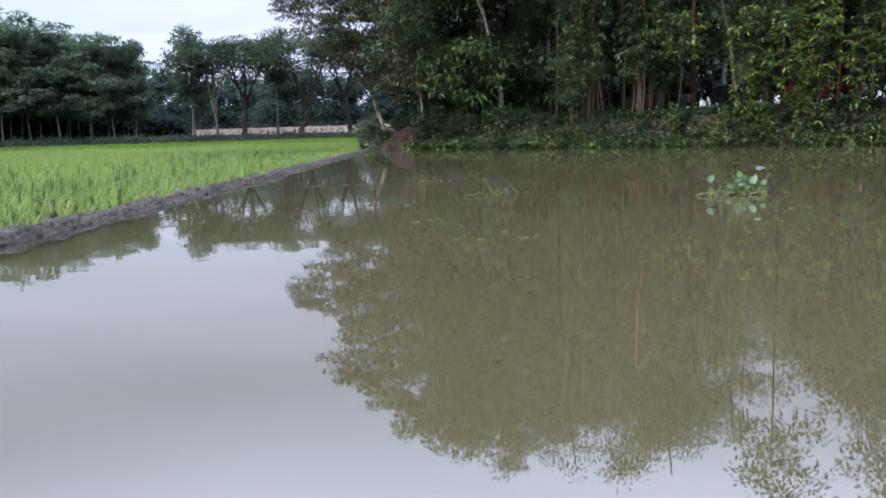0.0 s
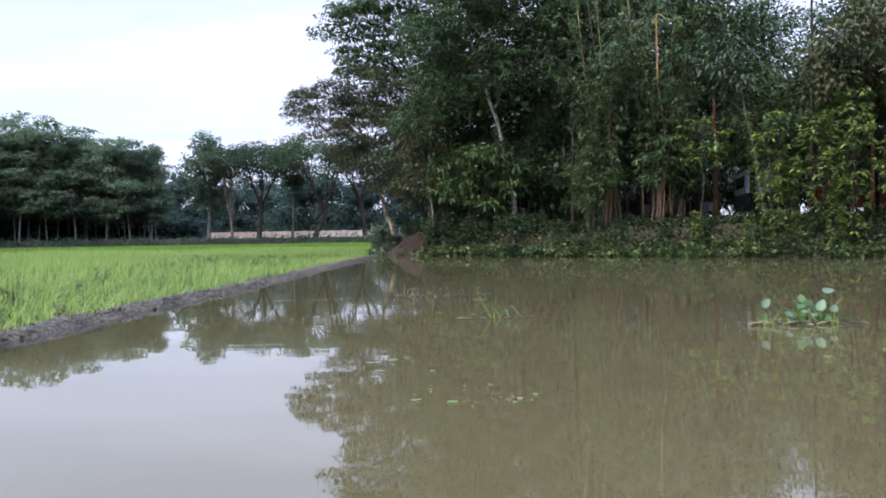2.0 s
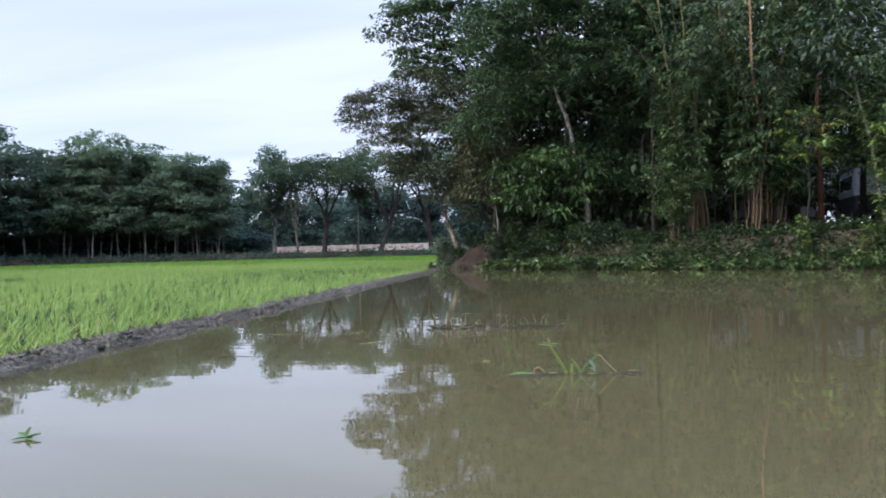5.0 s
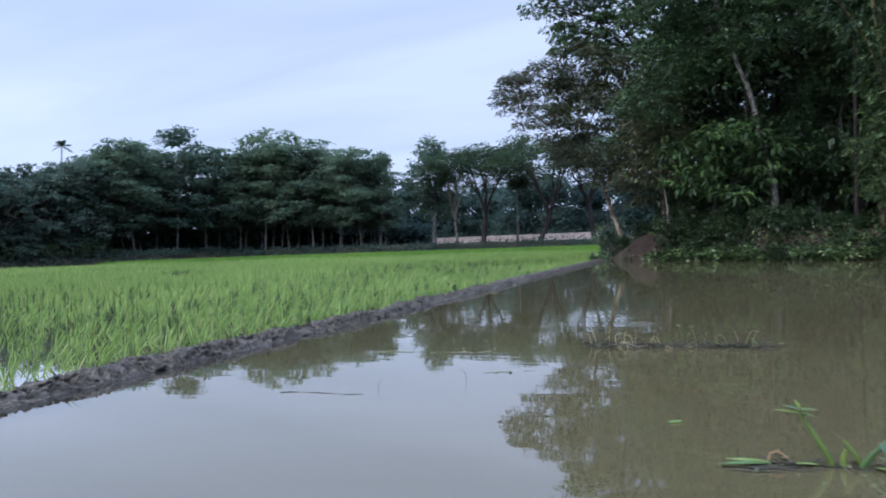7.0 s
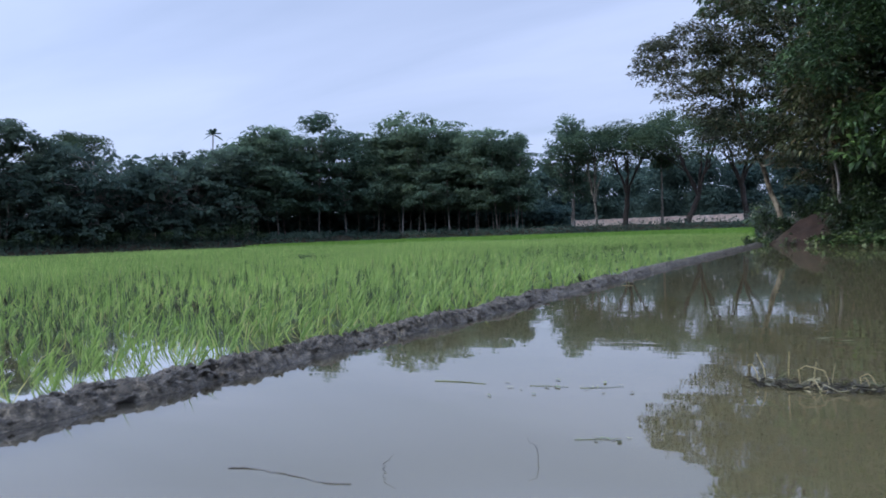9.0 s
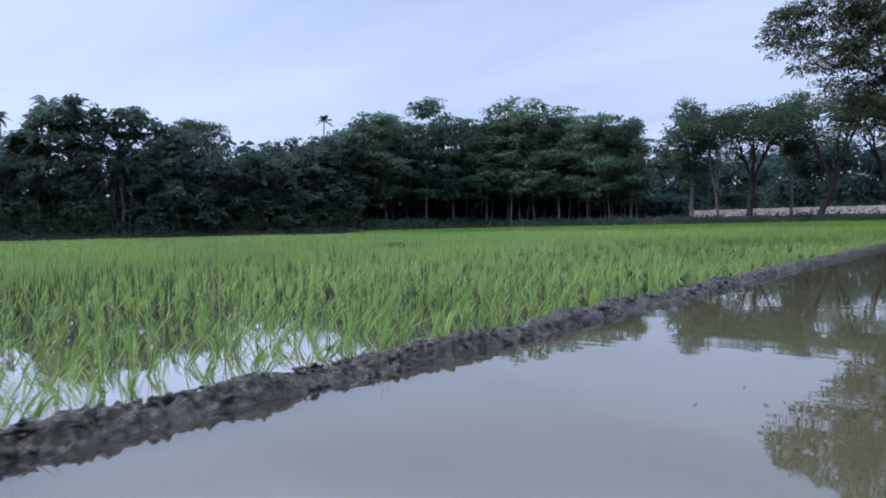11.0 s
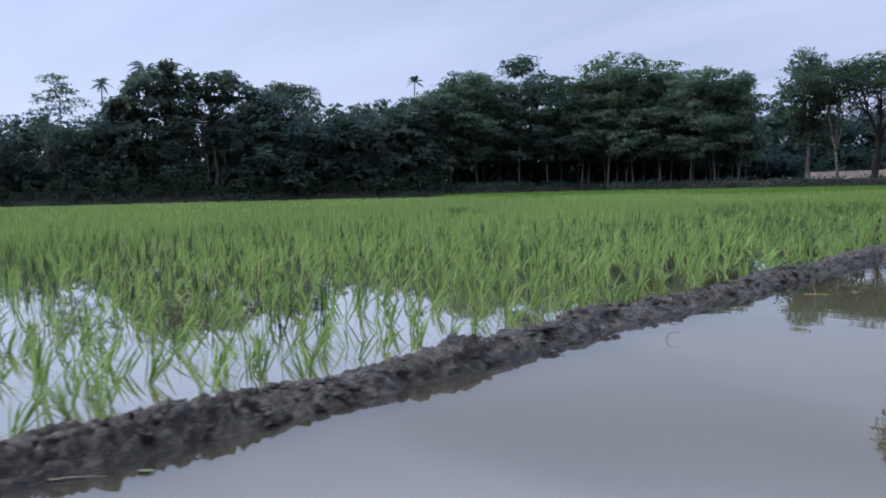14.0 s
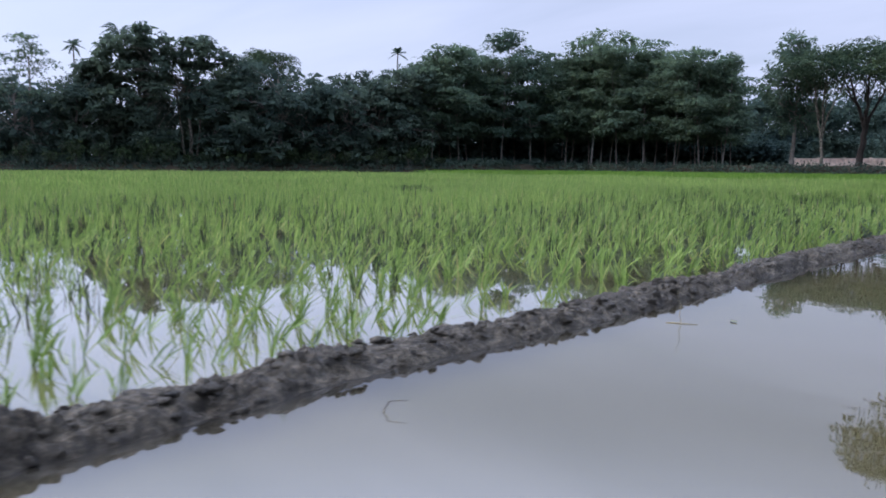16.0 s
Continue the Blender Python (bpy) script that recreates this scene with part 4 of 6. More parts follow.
def palm(name, label, at, H, r, fronds, flen, seed, lean=0.3, width=0.5, fall=0.75):
    rng = np.random.default_rng(seed)
    ob = thing(name, at, label, "palm", "far palms")
    g = Geo()
    way = bend((0, 0, 0), (lean, 0, H), 0, 0.04, 10, rng)
    way[:, 0] = lean * np.linspace(0, 1, 10) ** 2
    tube(g, way, np.linspace(r, r * 0.7, 10), 7)
    part("trunk", g, M_BARK_GREY, ob, smooth=True)
    for i in range(fronds):
        a = i * 2.4 + rng.uniform(-0.2, 0.2)
        el = rng.uniform(-0.45, 1.25)
        t = np.linspace(0, 1, 9)
        out = flen * (t * math.cos(el) + 0.10 * t)
        up = flen * (t * math.sin(el) - fall * t ** 2.2 * (1.15 - 0.35 * el))
        spine = np.stack([way[-1, 0] + math.cos(a) * out, math.sin(a) * out, H + up], 1)
        fg = Geo()
        tube(fg, spine, np.linspace(0.035, 0.008, 9), 4, False)
        k = 34
        tt = np.linspace(0.12, 1, k)
        pos = np.stack([np.interp(tt, t, spine[:, j]) for j in range(3)], 1)
        tang = unit(np.gradient(pos, axis=0))
        for sgn in (-1, 1):
            side = np.array([-math.sin(a), math.cos(a), 0]) * sgn
            d = unit(side * 0.8 + tang * 0.55 + np.array([0, 0, -0.35]))
            L = width * np.sin(np.pi * np.clip(tt * 0.9 + 0.08, 0, 1))[:, None] + 0.1
            wv = tang * 0.035
            v = np.stack([pos - wv, pos + wv, pos + d * L], 1).reshape(-1, 3)
            fg.add(v, np.arange(k * 3).reshape(k, 3))
        part("frond", fg, M_LEAF_DARK, ob)
    return ob


palm("areca_palm", "slim areca palm rising above the trees", far_at(-89.4, 100.1), 16.6, 0.13, 15, 1.45, 71, 0.3, 0.4, 0.42)
palm("areca_palm", "slim areca palm rising above the trees", far_at(-109.1, 60.2), 15.2, 0.13, 15, 1.45, 72, 0.3, 0.4, 0.42)
palm("coconut_palm", "coconut palm with drooping fronds beside the great tree", far_at(-106.3, 65.0), 16.6, 0.2, 34, 3.8, 73, 0.8, 0.7)
make_tree("feathery_tree", "light open feathery tree beside the palms", lobes_tiers(np.random.default_rng(64), 15.8, 8.0, 3.8, 11), [(0, 0, 0), (0.2, 0, 7), (0, 0, 13)],
          0.2, M_BARK_GREY, M_LEAF_FAR, 150, 15, 0.4, 0.36, 0.19, disc=0.6, inner=2, at=far_at(-107.0, 54.0), seed=64, group="far trees")


# ---- woods in the distance, one mass ----
def distant_woods():
    g = Geo()
    rng = np.random.default_rng(81)
    lob = []
    for i in range(200):
        u = i / 199
        if i % 2:
            x, y, h = -86 + 116 * u + rng.uniform(-3, 3), 144 + rng.uniform(-9, 12), rng.uniform(9.5, 13)
        else:
            x, y, h = -150 + 90 * u + rng.uniform(-4, 4), 5 + 130 * u + rng.uniform(-3, 3), rng.uniform(8, 12)
            shift = max(0.0, 12.0 + rng.uniform(0, 8) - float(far_out(x, y)))
            x, y = x - 0.85 * shift, y + 0.5 * shift
        lob += [(x, y - 1.5, 2.3, 4.5, 1.9), (x, y, 1.5 + h * 0.3, 4.2, h * 0.30), (x + rng.uniform(-2, 2), y + 1, 1.5 + h * 0.72, 3.8, h * 0.27)]
    # thickets in the shade behind the trunks
    for i in range(46):
        lob.append((-43 - i * 0.85 + rng.uniform(-0.6, 0.6), 130 + rng.uniform(-1.5, 1.5), 3.2, 2.8, 2.6))
        lob.append((-84 - i * 0.75 + rng.uniform(-0.6, 0.6), 113 - i * 1.75 + rng.uniform(-1, 1), 3.2, 2.8, 2.6))
    near = [l for l in lob if l[0] > -46]
    rest = [l for l in lob if l[0] <= -46]
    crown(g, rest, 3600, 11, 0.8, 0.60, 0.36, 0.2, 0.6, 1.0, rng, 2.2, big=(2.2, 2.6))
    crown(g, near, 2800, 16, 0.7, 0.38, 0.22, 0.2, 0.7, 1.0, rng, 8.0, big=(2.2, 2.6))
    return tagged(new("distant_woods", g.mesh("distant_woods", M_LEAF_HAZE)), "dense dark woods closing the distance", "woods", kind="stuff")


woods = distant_woods()


# ---- wooded bank ----
HERO = dict(twigs=2, sides=9, limb_parts=True)
make_tree("corner_tree", "leaning pale-trunked tree with olive and reddish-brown leaves", [
    (-5.5, 0, 8.9, 1.2, 0.9), (-4.2, 0.5, 9.6, 1.5, 0.9), (-4.0, -0.5, 7.4, 1.5, 1.0), (-2.2, 0, 9.8, 1.9, 1.4), (-1.6, -1, 7.4, 1.7, 1.2),
    (0.2, 0, 8.8, 1.9, 1.5), (-2.4, -0.5, 5.4, 1.2, 0.9), (0.2, -0.8, 5.4, 1.6, 1.3), (1.8, -0.5, 7.2, 1.7, 1.4), (-0.4, -1, 3.8, 1.2, 0.7),
    (2.2, -1, 4.4, 1.4, 1.1), (-1.6, -0.6, 4.4, 0.9, 0.7), (1.0, -1.2, 2.9, 1.0, 0.7), (-3.2, -0.2, 6.4, 1.1, 0.8), (-6.1, 0.3, 8.4, 0.7, 0.5), (-6.0, 0.2, 9.5, 0.7, 0.35), (-3.0, 0.4, 8.5, 1.3, 0.9)],
    [(0, 0, -0.2), (-0.3, 0, 1.0), (-0.75, 0, 2.6), (-1.5, 0.2, 4.6), (-2.1, 0.3, 6.4), (-2.4, 0.4, 8.4)], 0.15, M_BARK_PALE_LIT, M_LEAF_OLIVE,
    620, 62, 0.26, 0.175, 0.075, at=bk(-1.0, 2.5), seed=101, inner=2, disc=0.62, droop=0.35, **HERO)
make_tree("tall_tree", "tall dark green tree towering over the bank's corner", [
    (-7.7, 0, 13.2, 0.75, 0.5), (-6.9, 0, 14.4, 0.9, 0.6), (-6.6, 0, 12.3, 0.7, 0.5), (-6.2, 0, 11.2, 1.0, 0.8), (-5.4, 0, 14.0, 1.4, 1.1), (-3.8, 0, 15.6, 1.9, 1.4), (-4.4, 0, 11.2, 1.5, 1.0), (-2.8, 0, 13.2, 1.9, 1.5),
    (-0.8, 0, 16.6, 2.1, 1.6), (1.2, 0, 14.6, 2.2, 1.8), (-1.2, 0, 11.2, 2.0, 1.5), (1.2, 0, 10.6, 2.1, 1.6), (3.2, 0, 16.8, 2.1, 1.6),
    (3.8, 0, 12.6, 2.1, 1.8), (-2.0, 0, 18.0, 1.6, 1.1), (1.5, 0, 18.2, 1.7, 1.2), (0, -1, 8.2, 1.8, 1.4), (2.6, 0, 8.6, 1.8, 1.4)],
    [(0, 0, -0.2), (0.1, 0, 4), (-0.2, 0, 9), (-0.6, 0, 14)], 0.30, M_BARK_DARK, M_LEAF_GREEN,
    820, 46, 0.29, 0.24, 0.14, at=(-0.2, 52.6, 1.5), seed=102, inner=4, disc=0.7, droop=0.35, **HERO)
leaning = make_tree("leaning_tree", "leaning tree with a pale mottled trunk and dark crown", [
    (-3.2, 0, 12.4, 2.1, 1.6), (-1.2, 0, 14.0, 2.2, 1.8), (0.8, 0, 12.6, 2.1, 1.7), (-4.8, 0, 10.6, 1.7, 1.3), (-2.6, 0.5, 9.8, 1.5, 1.1), (-4.4, 0.2, 8.0, 1.5, 1.1),
    (-1.0, -0.5, 9.0, 1.4, 1.0), (1.4, 0, 9.6, 1.7, 1.3), (2.8, 0, 15.0, 2.0, 1.6), (-0.2, 0, 17.0, 2.0, 1.5), (-3.2, 0, 16.0, 1.9, 1.5), (-5.2, 0.5, 6.2, 1.4, 1.0),
    (2.6, 0, 12.0, 1.6, 1.3)],
    [(0, 0, -0.2), (-0.1, 0, 1.5), (-0.4, 0, 3.0), (-0.9, 0, 5.6), (-1.6, 0, 7.8), (-2.4, 0, 10.5), (-2.6, 0, 12)], 0.17, M_BARK_PALE, M_LEAF_GREEN,
    860, 46, 0.32, 0.21, 0.095, at=bk(7.8, 3.0), seed=103, inner=3, disc=0.7, droop=0.35, limb_from=0.72, **HERO)
climber = Geo()
crng = np.random.default_rng(105)
cz = crng.uniform(0.3, 6.2, 260)
cp = np.stack([np.interp(cz, [0, 3, 5.6, 7.8], [0, -0.4, -0.9, -1.6]), np.zeros(260), cz], 1) + crng.normal(0, 0.14, (260, 3)) * (1, 1, 0.4)
leaves(climber, cp, crng.normal(0, 1, (260, 3)) * (1, 1, 0.4), 0.17, 0.10, 0.4, crng)
tagged(part("climber", climber, M_LEAF_SHRUB, leaning), "small dark climber leaves on the trunk", kind="stuff")
make_tree("broadleaf_tree", "small tree with large bright green drooping leaves", [
    (-1.4, -0.5, 4.3, 0.9, 0.4), (0.2, -0.5, 4.8, 1.0, 0.5), (1.6, -0.5, 4.7, 1.1, 0.5), (2.9, -0.3, 4.1, 0.8, 0.5), (-0.2, -0.6, 3.5, 1.0, 0.5), (0.9, -0.6, 4.0, 0.8, 0.4),
    (1.8, -0.6, 3.3, 1.0, 0.5), (0.6, -0.4, 2.6, 0.9, 0.5), (-0.9, -0.5, 2.7, 0.7, 0.4), (2.6, -0.5, 2.8, 0.6, 0.4), (1.4, -0.6, 2.0, 0.8, 0.4)],
    [(0, 0, -0.2), (0.2, 0, 1.2), (0.5, 0, 2.6), (0.7, 0, 3.8)], 0.09, M_BARK_DARK, M_LEAF_BRIGHT,
    170, 12, 0.26, 0.38, 0.15, at=bk(5.2, 1.6), seed=104, droop=0.35, flat=0.6, **HERO)


# default crowns borrow the dark shrub leaves, so shade at the back is in the colour
def slim_trunk(at, H, r, bark, seed, lean=(0, 0), label="slim bare trunk with a small high crown", mat=M_LEAF_SHRUB, low=0.62, cr=1.6, clumps=110):
    rng = np.random.default_rng(seed)
    way = [(0, 0, -0.2), (lean[0] * 0.3, lean[1] * 0.3, H * 0.35), (lean[0] * 0.7, lean[1] * 0.7, H * 0.7), (lean[0], lean[1], H * 0.9)]
    lob = [(l[0] + lean[0], l[1] + lean[1], l[2], l[3], l[4]) for l in lobes_round(rng, H, H * low, cr, 8)]
    return make_tree("slim_tree", label, lob, way, r, bark, mat, clumps, 18, 0.34, 0.28, 0.12, at=at, seed=seed, sides=7, group="trees on the bank", inner=3)


slim_trunk(bk(1.3, 3.2), 7.5, 0.08, M_BARK_PALE_LIT, 111, (-0.6, 0), "thin pale trunk behind the corner tree", M_LEAF_OLIVE)
slim_trunk(bk(1.9, 3.6), 8.5, 0.08, M_BARK_PALE_LIT, 112, (-0.9, 0.2), "thin pale trunk behind the corner tree", M_LEAF_OLIVE)
slim_trunk(bk(3.0, 1.6), 6.0, 0.07, M_BARK_GREY, 113, (-0.7, 0), "thin brown forked trunk on the bank", M_LEAF_OLIVE, 0.45, 1.8)
slim_trunk(bk(10.2, 5.0), 13.5, 0.10, M_BARK_DARK, 114, (0.2, 0), "dark slim trunk among the bamboo")
slim_trunk(bk(17.6, 6.5), 11.0, 0.14, M_BARK_RED, 115, (0.1, 0), "reddish trunk at the back of the bank")
slim_trunk(bk(22.9, 4.0), 16.5, 0.085, M_BARK_DARK, 116, (0.1, 0), "tall straight grey pole-like trunk", M_LEAF_GREEN, low=0.74, cr=2.4, clumps=80)
slim_trunk(bk(25.2, 4.2), 9.0, 0.085, M_BARK_RED, 117, (0.3, 0.3), "reddish-brown trunk with a spreading top", M_LEAF_OLIVE, 0.6, 1.7)


def climb(ob, top, lean, n, mat, seed):
    """Leaves of a climber up a trunk."""
    rng = np.random.default_rng(seed)
    z = rng.uniform(0.2, top, n)
    p = np.stack([lean * z / top * 0.85, np.zeros(n), z], 1) + rng.normal(0, 0.17, (n, 3)) * (1, 1, 0.3)
    g = leaves(Geo(), p, rng.normal(0, 1, (n, 3)) * (1, 1, 0.4), 0.22, 0.12, 0.4, rng)
    return tagged(part("climber", g, mat, ob), "yellow-green climber leaves wrapping the trunk", kind="stuff")


curved = slim_trunk(bk(21.3, 3.0), 8.5, 0.075, M_BARK_GREY, 118, (-1.6, 0), "curved trunk wrapped in climbers", M_LEAF_SHRUB, 0.6, 1.5, 70)
climb(curved, 6.8, -1.4, 420, M_LEAF_YELLOW, 119)
climb(slim_trunk(bk(24.0, 2.4), 8.0, 0.06, M_BARK_DARK, 110, (0.3, 0), "slim trunk wrapped in climbers", M_LEAF_OLIVE, 0.6, 1.3), 6.0, 0.2, 520, M_LEAF_YELLOW, 109)
for i in range(16):
    s = 3.5 + i * 1.5 + prng.uniform(-0.5, 0.5)
    if 16.8 < s < 19.4:
        continue
    slim_trunk(bk(s, 7.0 + (i * 7 % 5) * 1.3), prng.uniform(9.5, 14.0) - 0.12 * s - (0.8 if s > 17 else 0.0), prng.uniform(0.07, 0.12), M_BARK_DARK if i % 3 else M_BARK_GREY, 120 + i,
               (prng.uniform(-0.4, 0.4), 0), "slim dark trunk in the shade of the bank", low=0.5, cr=2.0, clumps=120)

for s, o, H, k in ((10.5, 9.5, 17.5, 0), (13.8, 10.5, 18.5, 1), (15.4, 9.5, 16.5, 2), (25.6, 9.0, 12.5, 3), (28.2, 8.0, 17.0, 4), (18.2, 10.0, 11.6, 5), (7.6, 9.5, 18.0, 6), (30.0, 9.0, 16.0, 7), (24.2, 8.0, 11.0, 8), (23.6, 12.0, 9.5, 9)):
    rng = np.random.default_rng(180 + k)
    make_tree("tall_tree", "tall thin-crowned tree rising from the back of the bank", lobes_round(rng, H, H * 0.5, 2.9, 13, 0.8), [(0, 0, -0.2), (0.2, 0, H * 0.35), (0, 0.2, H * 0.7), (0.3, 0, H * 0.85)], 0.16,
              M_BARK_DARK, M_LEAF_GREEN, 380, 16, 0.34, 0.27, 0.12, at=bk(s, o), seed=180 + k, group="trees on the bank", inner=2, sides=7)

for s, o, H, k in ((3.0, 10.0, 21.0, 0), (7.0, 12.0, 24.0, 1), (10.5, 13.0, 22.0, 2), (14.0, 12.5, 23.0, 3), (17.6, 14.0, 20.0, 4)):
    rng = np.random.default_rng(480 + k)
    make_tree("tall_tree", "very tall tree with a thin ragged crown behind the bank", lobes_irregular(rng, H, H * 0.55, 3.6, 15), [(0, 0, -0.2), (0.2, 0, H * 0.35), (0, 0.2, H * 0.7), (0.3, 0, H * 0.88)], 0.18,
              M_BARK_DARK, M_LEAF_GREEN, 230, 16, 0.36, 0.26, 0.12, at=bk(s, o), seed=480 + k, group="trees on the bank", sides=7)

# dense trees behind, closing the wood
DENSE = [bushy_tree(131, 13.0, 4.6, 3.2, "dense_tree", "dense dark tree at the back of the wooded bank", M_LEAF_GREEN, disc=0.0, leaf=(0.30, 0.14)),
         bushy_tree(132, 11.0, 4.2, 2.6, "dense_tree", "dense dark tree at the back of the wooded bank", M_LEAF_GREEN, disc=0.0, leaf=(0.30, 0.14))]
for i in range(15):
    s, o = -4 + i * 2.7, 15.0 + (i % 2) * 5.0
    x, y, z = bk(s, o)
    place(DENSE[i % 2], x, y, prng.uniform(0, 360), (prng.uniform(0.95, 1.2) - 0.012 * max(0, s)) * (0.82 if 15 < s < 27 else 1.0))
for s, o, k, size in ((20.6, 9.2, 0, 0.70), (22.4, 9.6, 1, 0.82), (24.6, 11.0, 0, 0.75), (5.4, 6.4, 0, 0.5), (8.6, 7.2, 1, 0.62), (7.0, 9.0, 0, 0.6), (4.4, 8.6, 1, 0.6), (-3.5, 8.5, 0, 1.15), (2, 10, 1, 1.2), (-6, 13, 1, 1.0), (31, 6, 1, 1.0), (34, 12, 0, 1.0), (38, 5, 1, 1.0)):
    x, y, z = bk(s, o)
    place(DENSE[k], x, y, prng.uniform(0, 360), size)


# bamboo: tight feet of culms, arching tops, sprays of leaves that hang in front of the stems
def bamboo(seed, culms, H, spread, label="clump of arching bamboo with hanging grey-green leaves", dens=1.0):
    rng = np.random.default_rng(seed)
    ob = thing("bamboo_clump", (0, 0, -40), label, "bamboo", "bamboo clumps")
    fol = Geo()

    def sprays(p, az, reach, fall):
        m = len(p)
        out = np.stack([np.cos(az), np.sin(az), np.zeros(m)], 1)
        tip = p + out * reach[:, None] - np.stack([0 * az, 0 * az, fall], 1)
        k = 10
        idx = np.repeat(np.arange(m), k)
        u = rng.uniform(0.55, 1.0, len(idx))
        at = p[idx] + (tip - p)[idx] * u[:, None] + rng.normal(0, 0.03, (len(idx), 3))
        fan = az[idx] + rng.normal(0, 0.85, len(idx))
        d = np.stack([np.cos(fan), np.sin(fan), rng.uniform(-0.95, 0.15, len(idx))], 1)
        leaves(fol, at, d, 0.33, 0.068, 0.18, rng)

    for i in range(culms):
        a = rng.uniform(0, 2 * np.pi)
        q = rng.uniform(0.03, 0.36)
        h = H * rng.uniform(0.65, 1.05)
        reach = spread * rng.uniform(0.3, 1.0)
        t = np.linspace(0, 1, 16)
        way = np.stack([math.cos(a) * (q + reach * (0.12 * t + 0.88 * t ** 2.3)), math.sin(a) * (q + reach * (0.12 * t + 0.88 * t ** 2.3)), h * (t - 0.13 * t ** 4)], 1)
        way[1:] += rng.normal(0, 0.025, (15, 3))
        rad = 0.040 * (1 - 0.8 * t) * np.where(np.arange(16) % 2, 1.0, 1.12)
        cg = Geo()
        tube(cg, way, rad, 6)
        part("culm", cg, M_CULM, ob, smooth=True)
        m = int(46 * dens)
        tt = rng.uniform(0.22, 1.0, m) ** 0.85
        p = np.stack([np.interp(tt, t, way[:, k]) for k in range(3)], 1)
        sprays(p, rng.uniform(0, 2 * np.pi, m), rng.uniform(0.25, 1.2, m), rng.uniform(0.0, 0.6, m))
    # low side branches round the foot
    m = int(26 * dens)
    az = rng.uniform(0, 2 * np.pi, m)
    p = np.stack([0.35 * np.cos(az), 0.35 * np.sin(az), rng.uniform(2.6, 5.2, m)], 1)
    sprays(p, az, rng.uniform(0.4, 1.4, m), rng.uniform(0.1, 0.9, m))
    part("foliage", fol, M_LEAF_BAMBOO, ob)
    return ob


BAMBOO = [bamboo(141, 10, 14.5, 3.2, dens=2.0), bamboo(142, 8, 12.0, 2.8, dens=2.0), bamboo(143, 7, 9.5, 2.4, dens=1.9)]
for s, o, k, turn, size in ((13.4, 2.8, 0, 0, 1.0), (12.4, 5.4, 1, 60, 1.05), (16.0, 3.4, 1, 200, 1.0), (16.6, 4.4, 2, 20, 0.85), (6.6, 9.0, 0, 120, 1.05),
                            (14.6, 6.5, 2, 90, 1.3), (21.6, 6.0, 1, 300, 0.7), (13.0, 2.0, 2, 250, 0.6), (11.6, 8.0, 0, 310, 1.1), (23.6, 7.0, 2, 140, 0.8), (27.5, 4.0, 2, 40, 1.05)):
    x, y, z = bk(s, o)
    place(BAMBOO[k], x, y, turn, size)


def bare_culm(pts, r, mat, label):
    x, y, z = bk(pts[0][0], pts[0][1])
    ob = thing("bamboo_culm", (x, y, z), label, "bamboo", "bare culms")
    way = []
    for s, o, h in pts:
        p = CORNER + ALONG * s + INLAND * o
        way.append((p[0] - x, p[1] - y, h - z))
    t = np.linspace(0, 1, 22)
    fine = np.stack([np.interp(t, np.linspace(0, 1, len(way)), np.array(way)[:, k]) for k in range(3)], 1)
    g = Geo()
    tube(g, fine, r * (1 - 0.4 * t) * np.where(np.arange(22) % 2, 1.0, 1.15), 7)
    part("culm", g, mat, ob, smooth=True)
    return ob


M_CULM_YELLOW = surface("yellowing_culm", [(0.3, (0.07, 0.066, 0.026)), (0.6, (0.15, 0.125, 0.045)), (0.8, (0.18, 0.11, 0.05))], 0.9, 0.5, 0.3, 0.2, 0.005, 6.0, (1, 1, 0.4))
M_CULM_DEAD = surface("dead_culm", [(0.3, (0.15, 0.08, 0.038)), (0.7, (0.30, 0.17, 0.08))], 1.2, 0.7, 0.2, 0.3, 0.006, 6.0, (1, 1, 0.4))
YELLOW_CULM = "yellowing bamboo culm rising bare through the foliage"
bare_culm([(13.0, 4.0, 1.5), (12.8, 3.4, 5.0), (12.6, 2.4, 9.0), (12.4, 1.9, 13.2), (12.2, 1.8, 15.5)], 0.036, M_CULM_YELLOW, YELLOW_CULM)
bare_culm([(13.6, 4.2, 1.5), (13.3, 3.6, 6.0), (13.3, 2.8, 10.0), (13.3, 2.2, 14.0)], 0.032, M_CULM_YELLOW, YELLOW_CULM)
bare_culm([(14.8, 4.2, 1.5), (15.0, 3.8, 5.0), (15.1, 2.8, 9.5), (15.2, 2.0, 12.5), (15.2, 1.9, 15.0)], 0.038, M_CULM_YELLOW, YELLOW_CULM)
bare_culm([(16.1, 4.6, 1.6), (16.3, 4.0, 5.0), (16.5, 2.4, 8.2), (16.7, 1.9, 11.3)], 0.055, M_CULM_DEAD, "dead orange-brown bamboo culm, snapped near the top")
bare_culm([(16.7, 1.9, 11.3), (16.95, 1.85, 11.25), (17.2, 1.8, 11.0), (17.5, 1.8, 10.9)], 0.03, M_CULM_YELLOW, "snapped bamboo tip hanging from a broken culm")


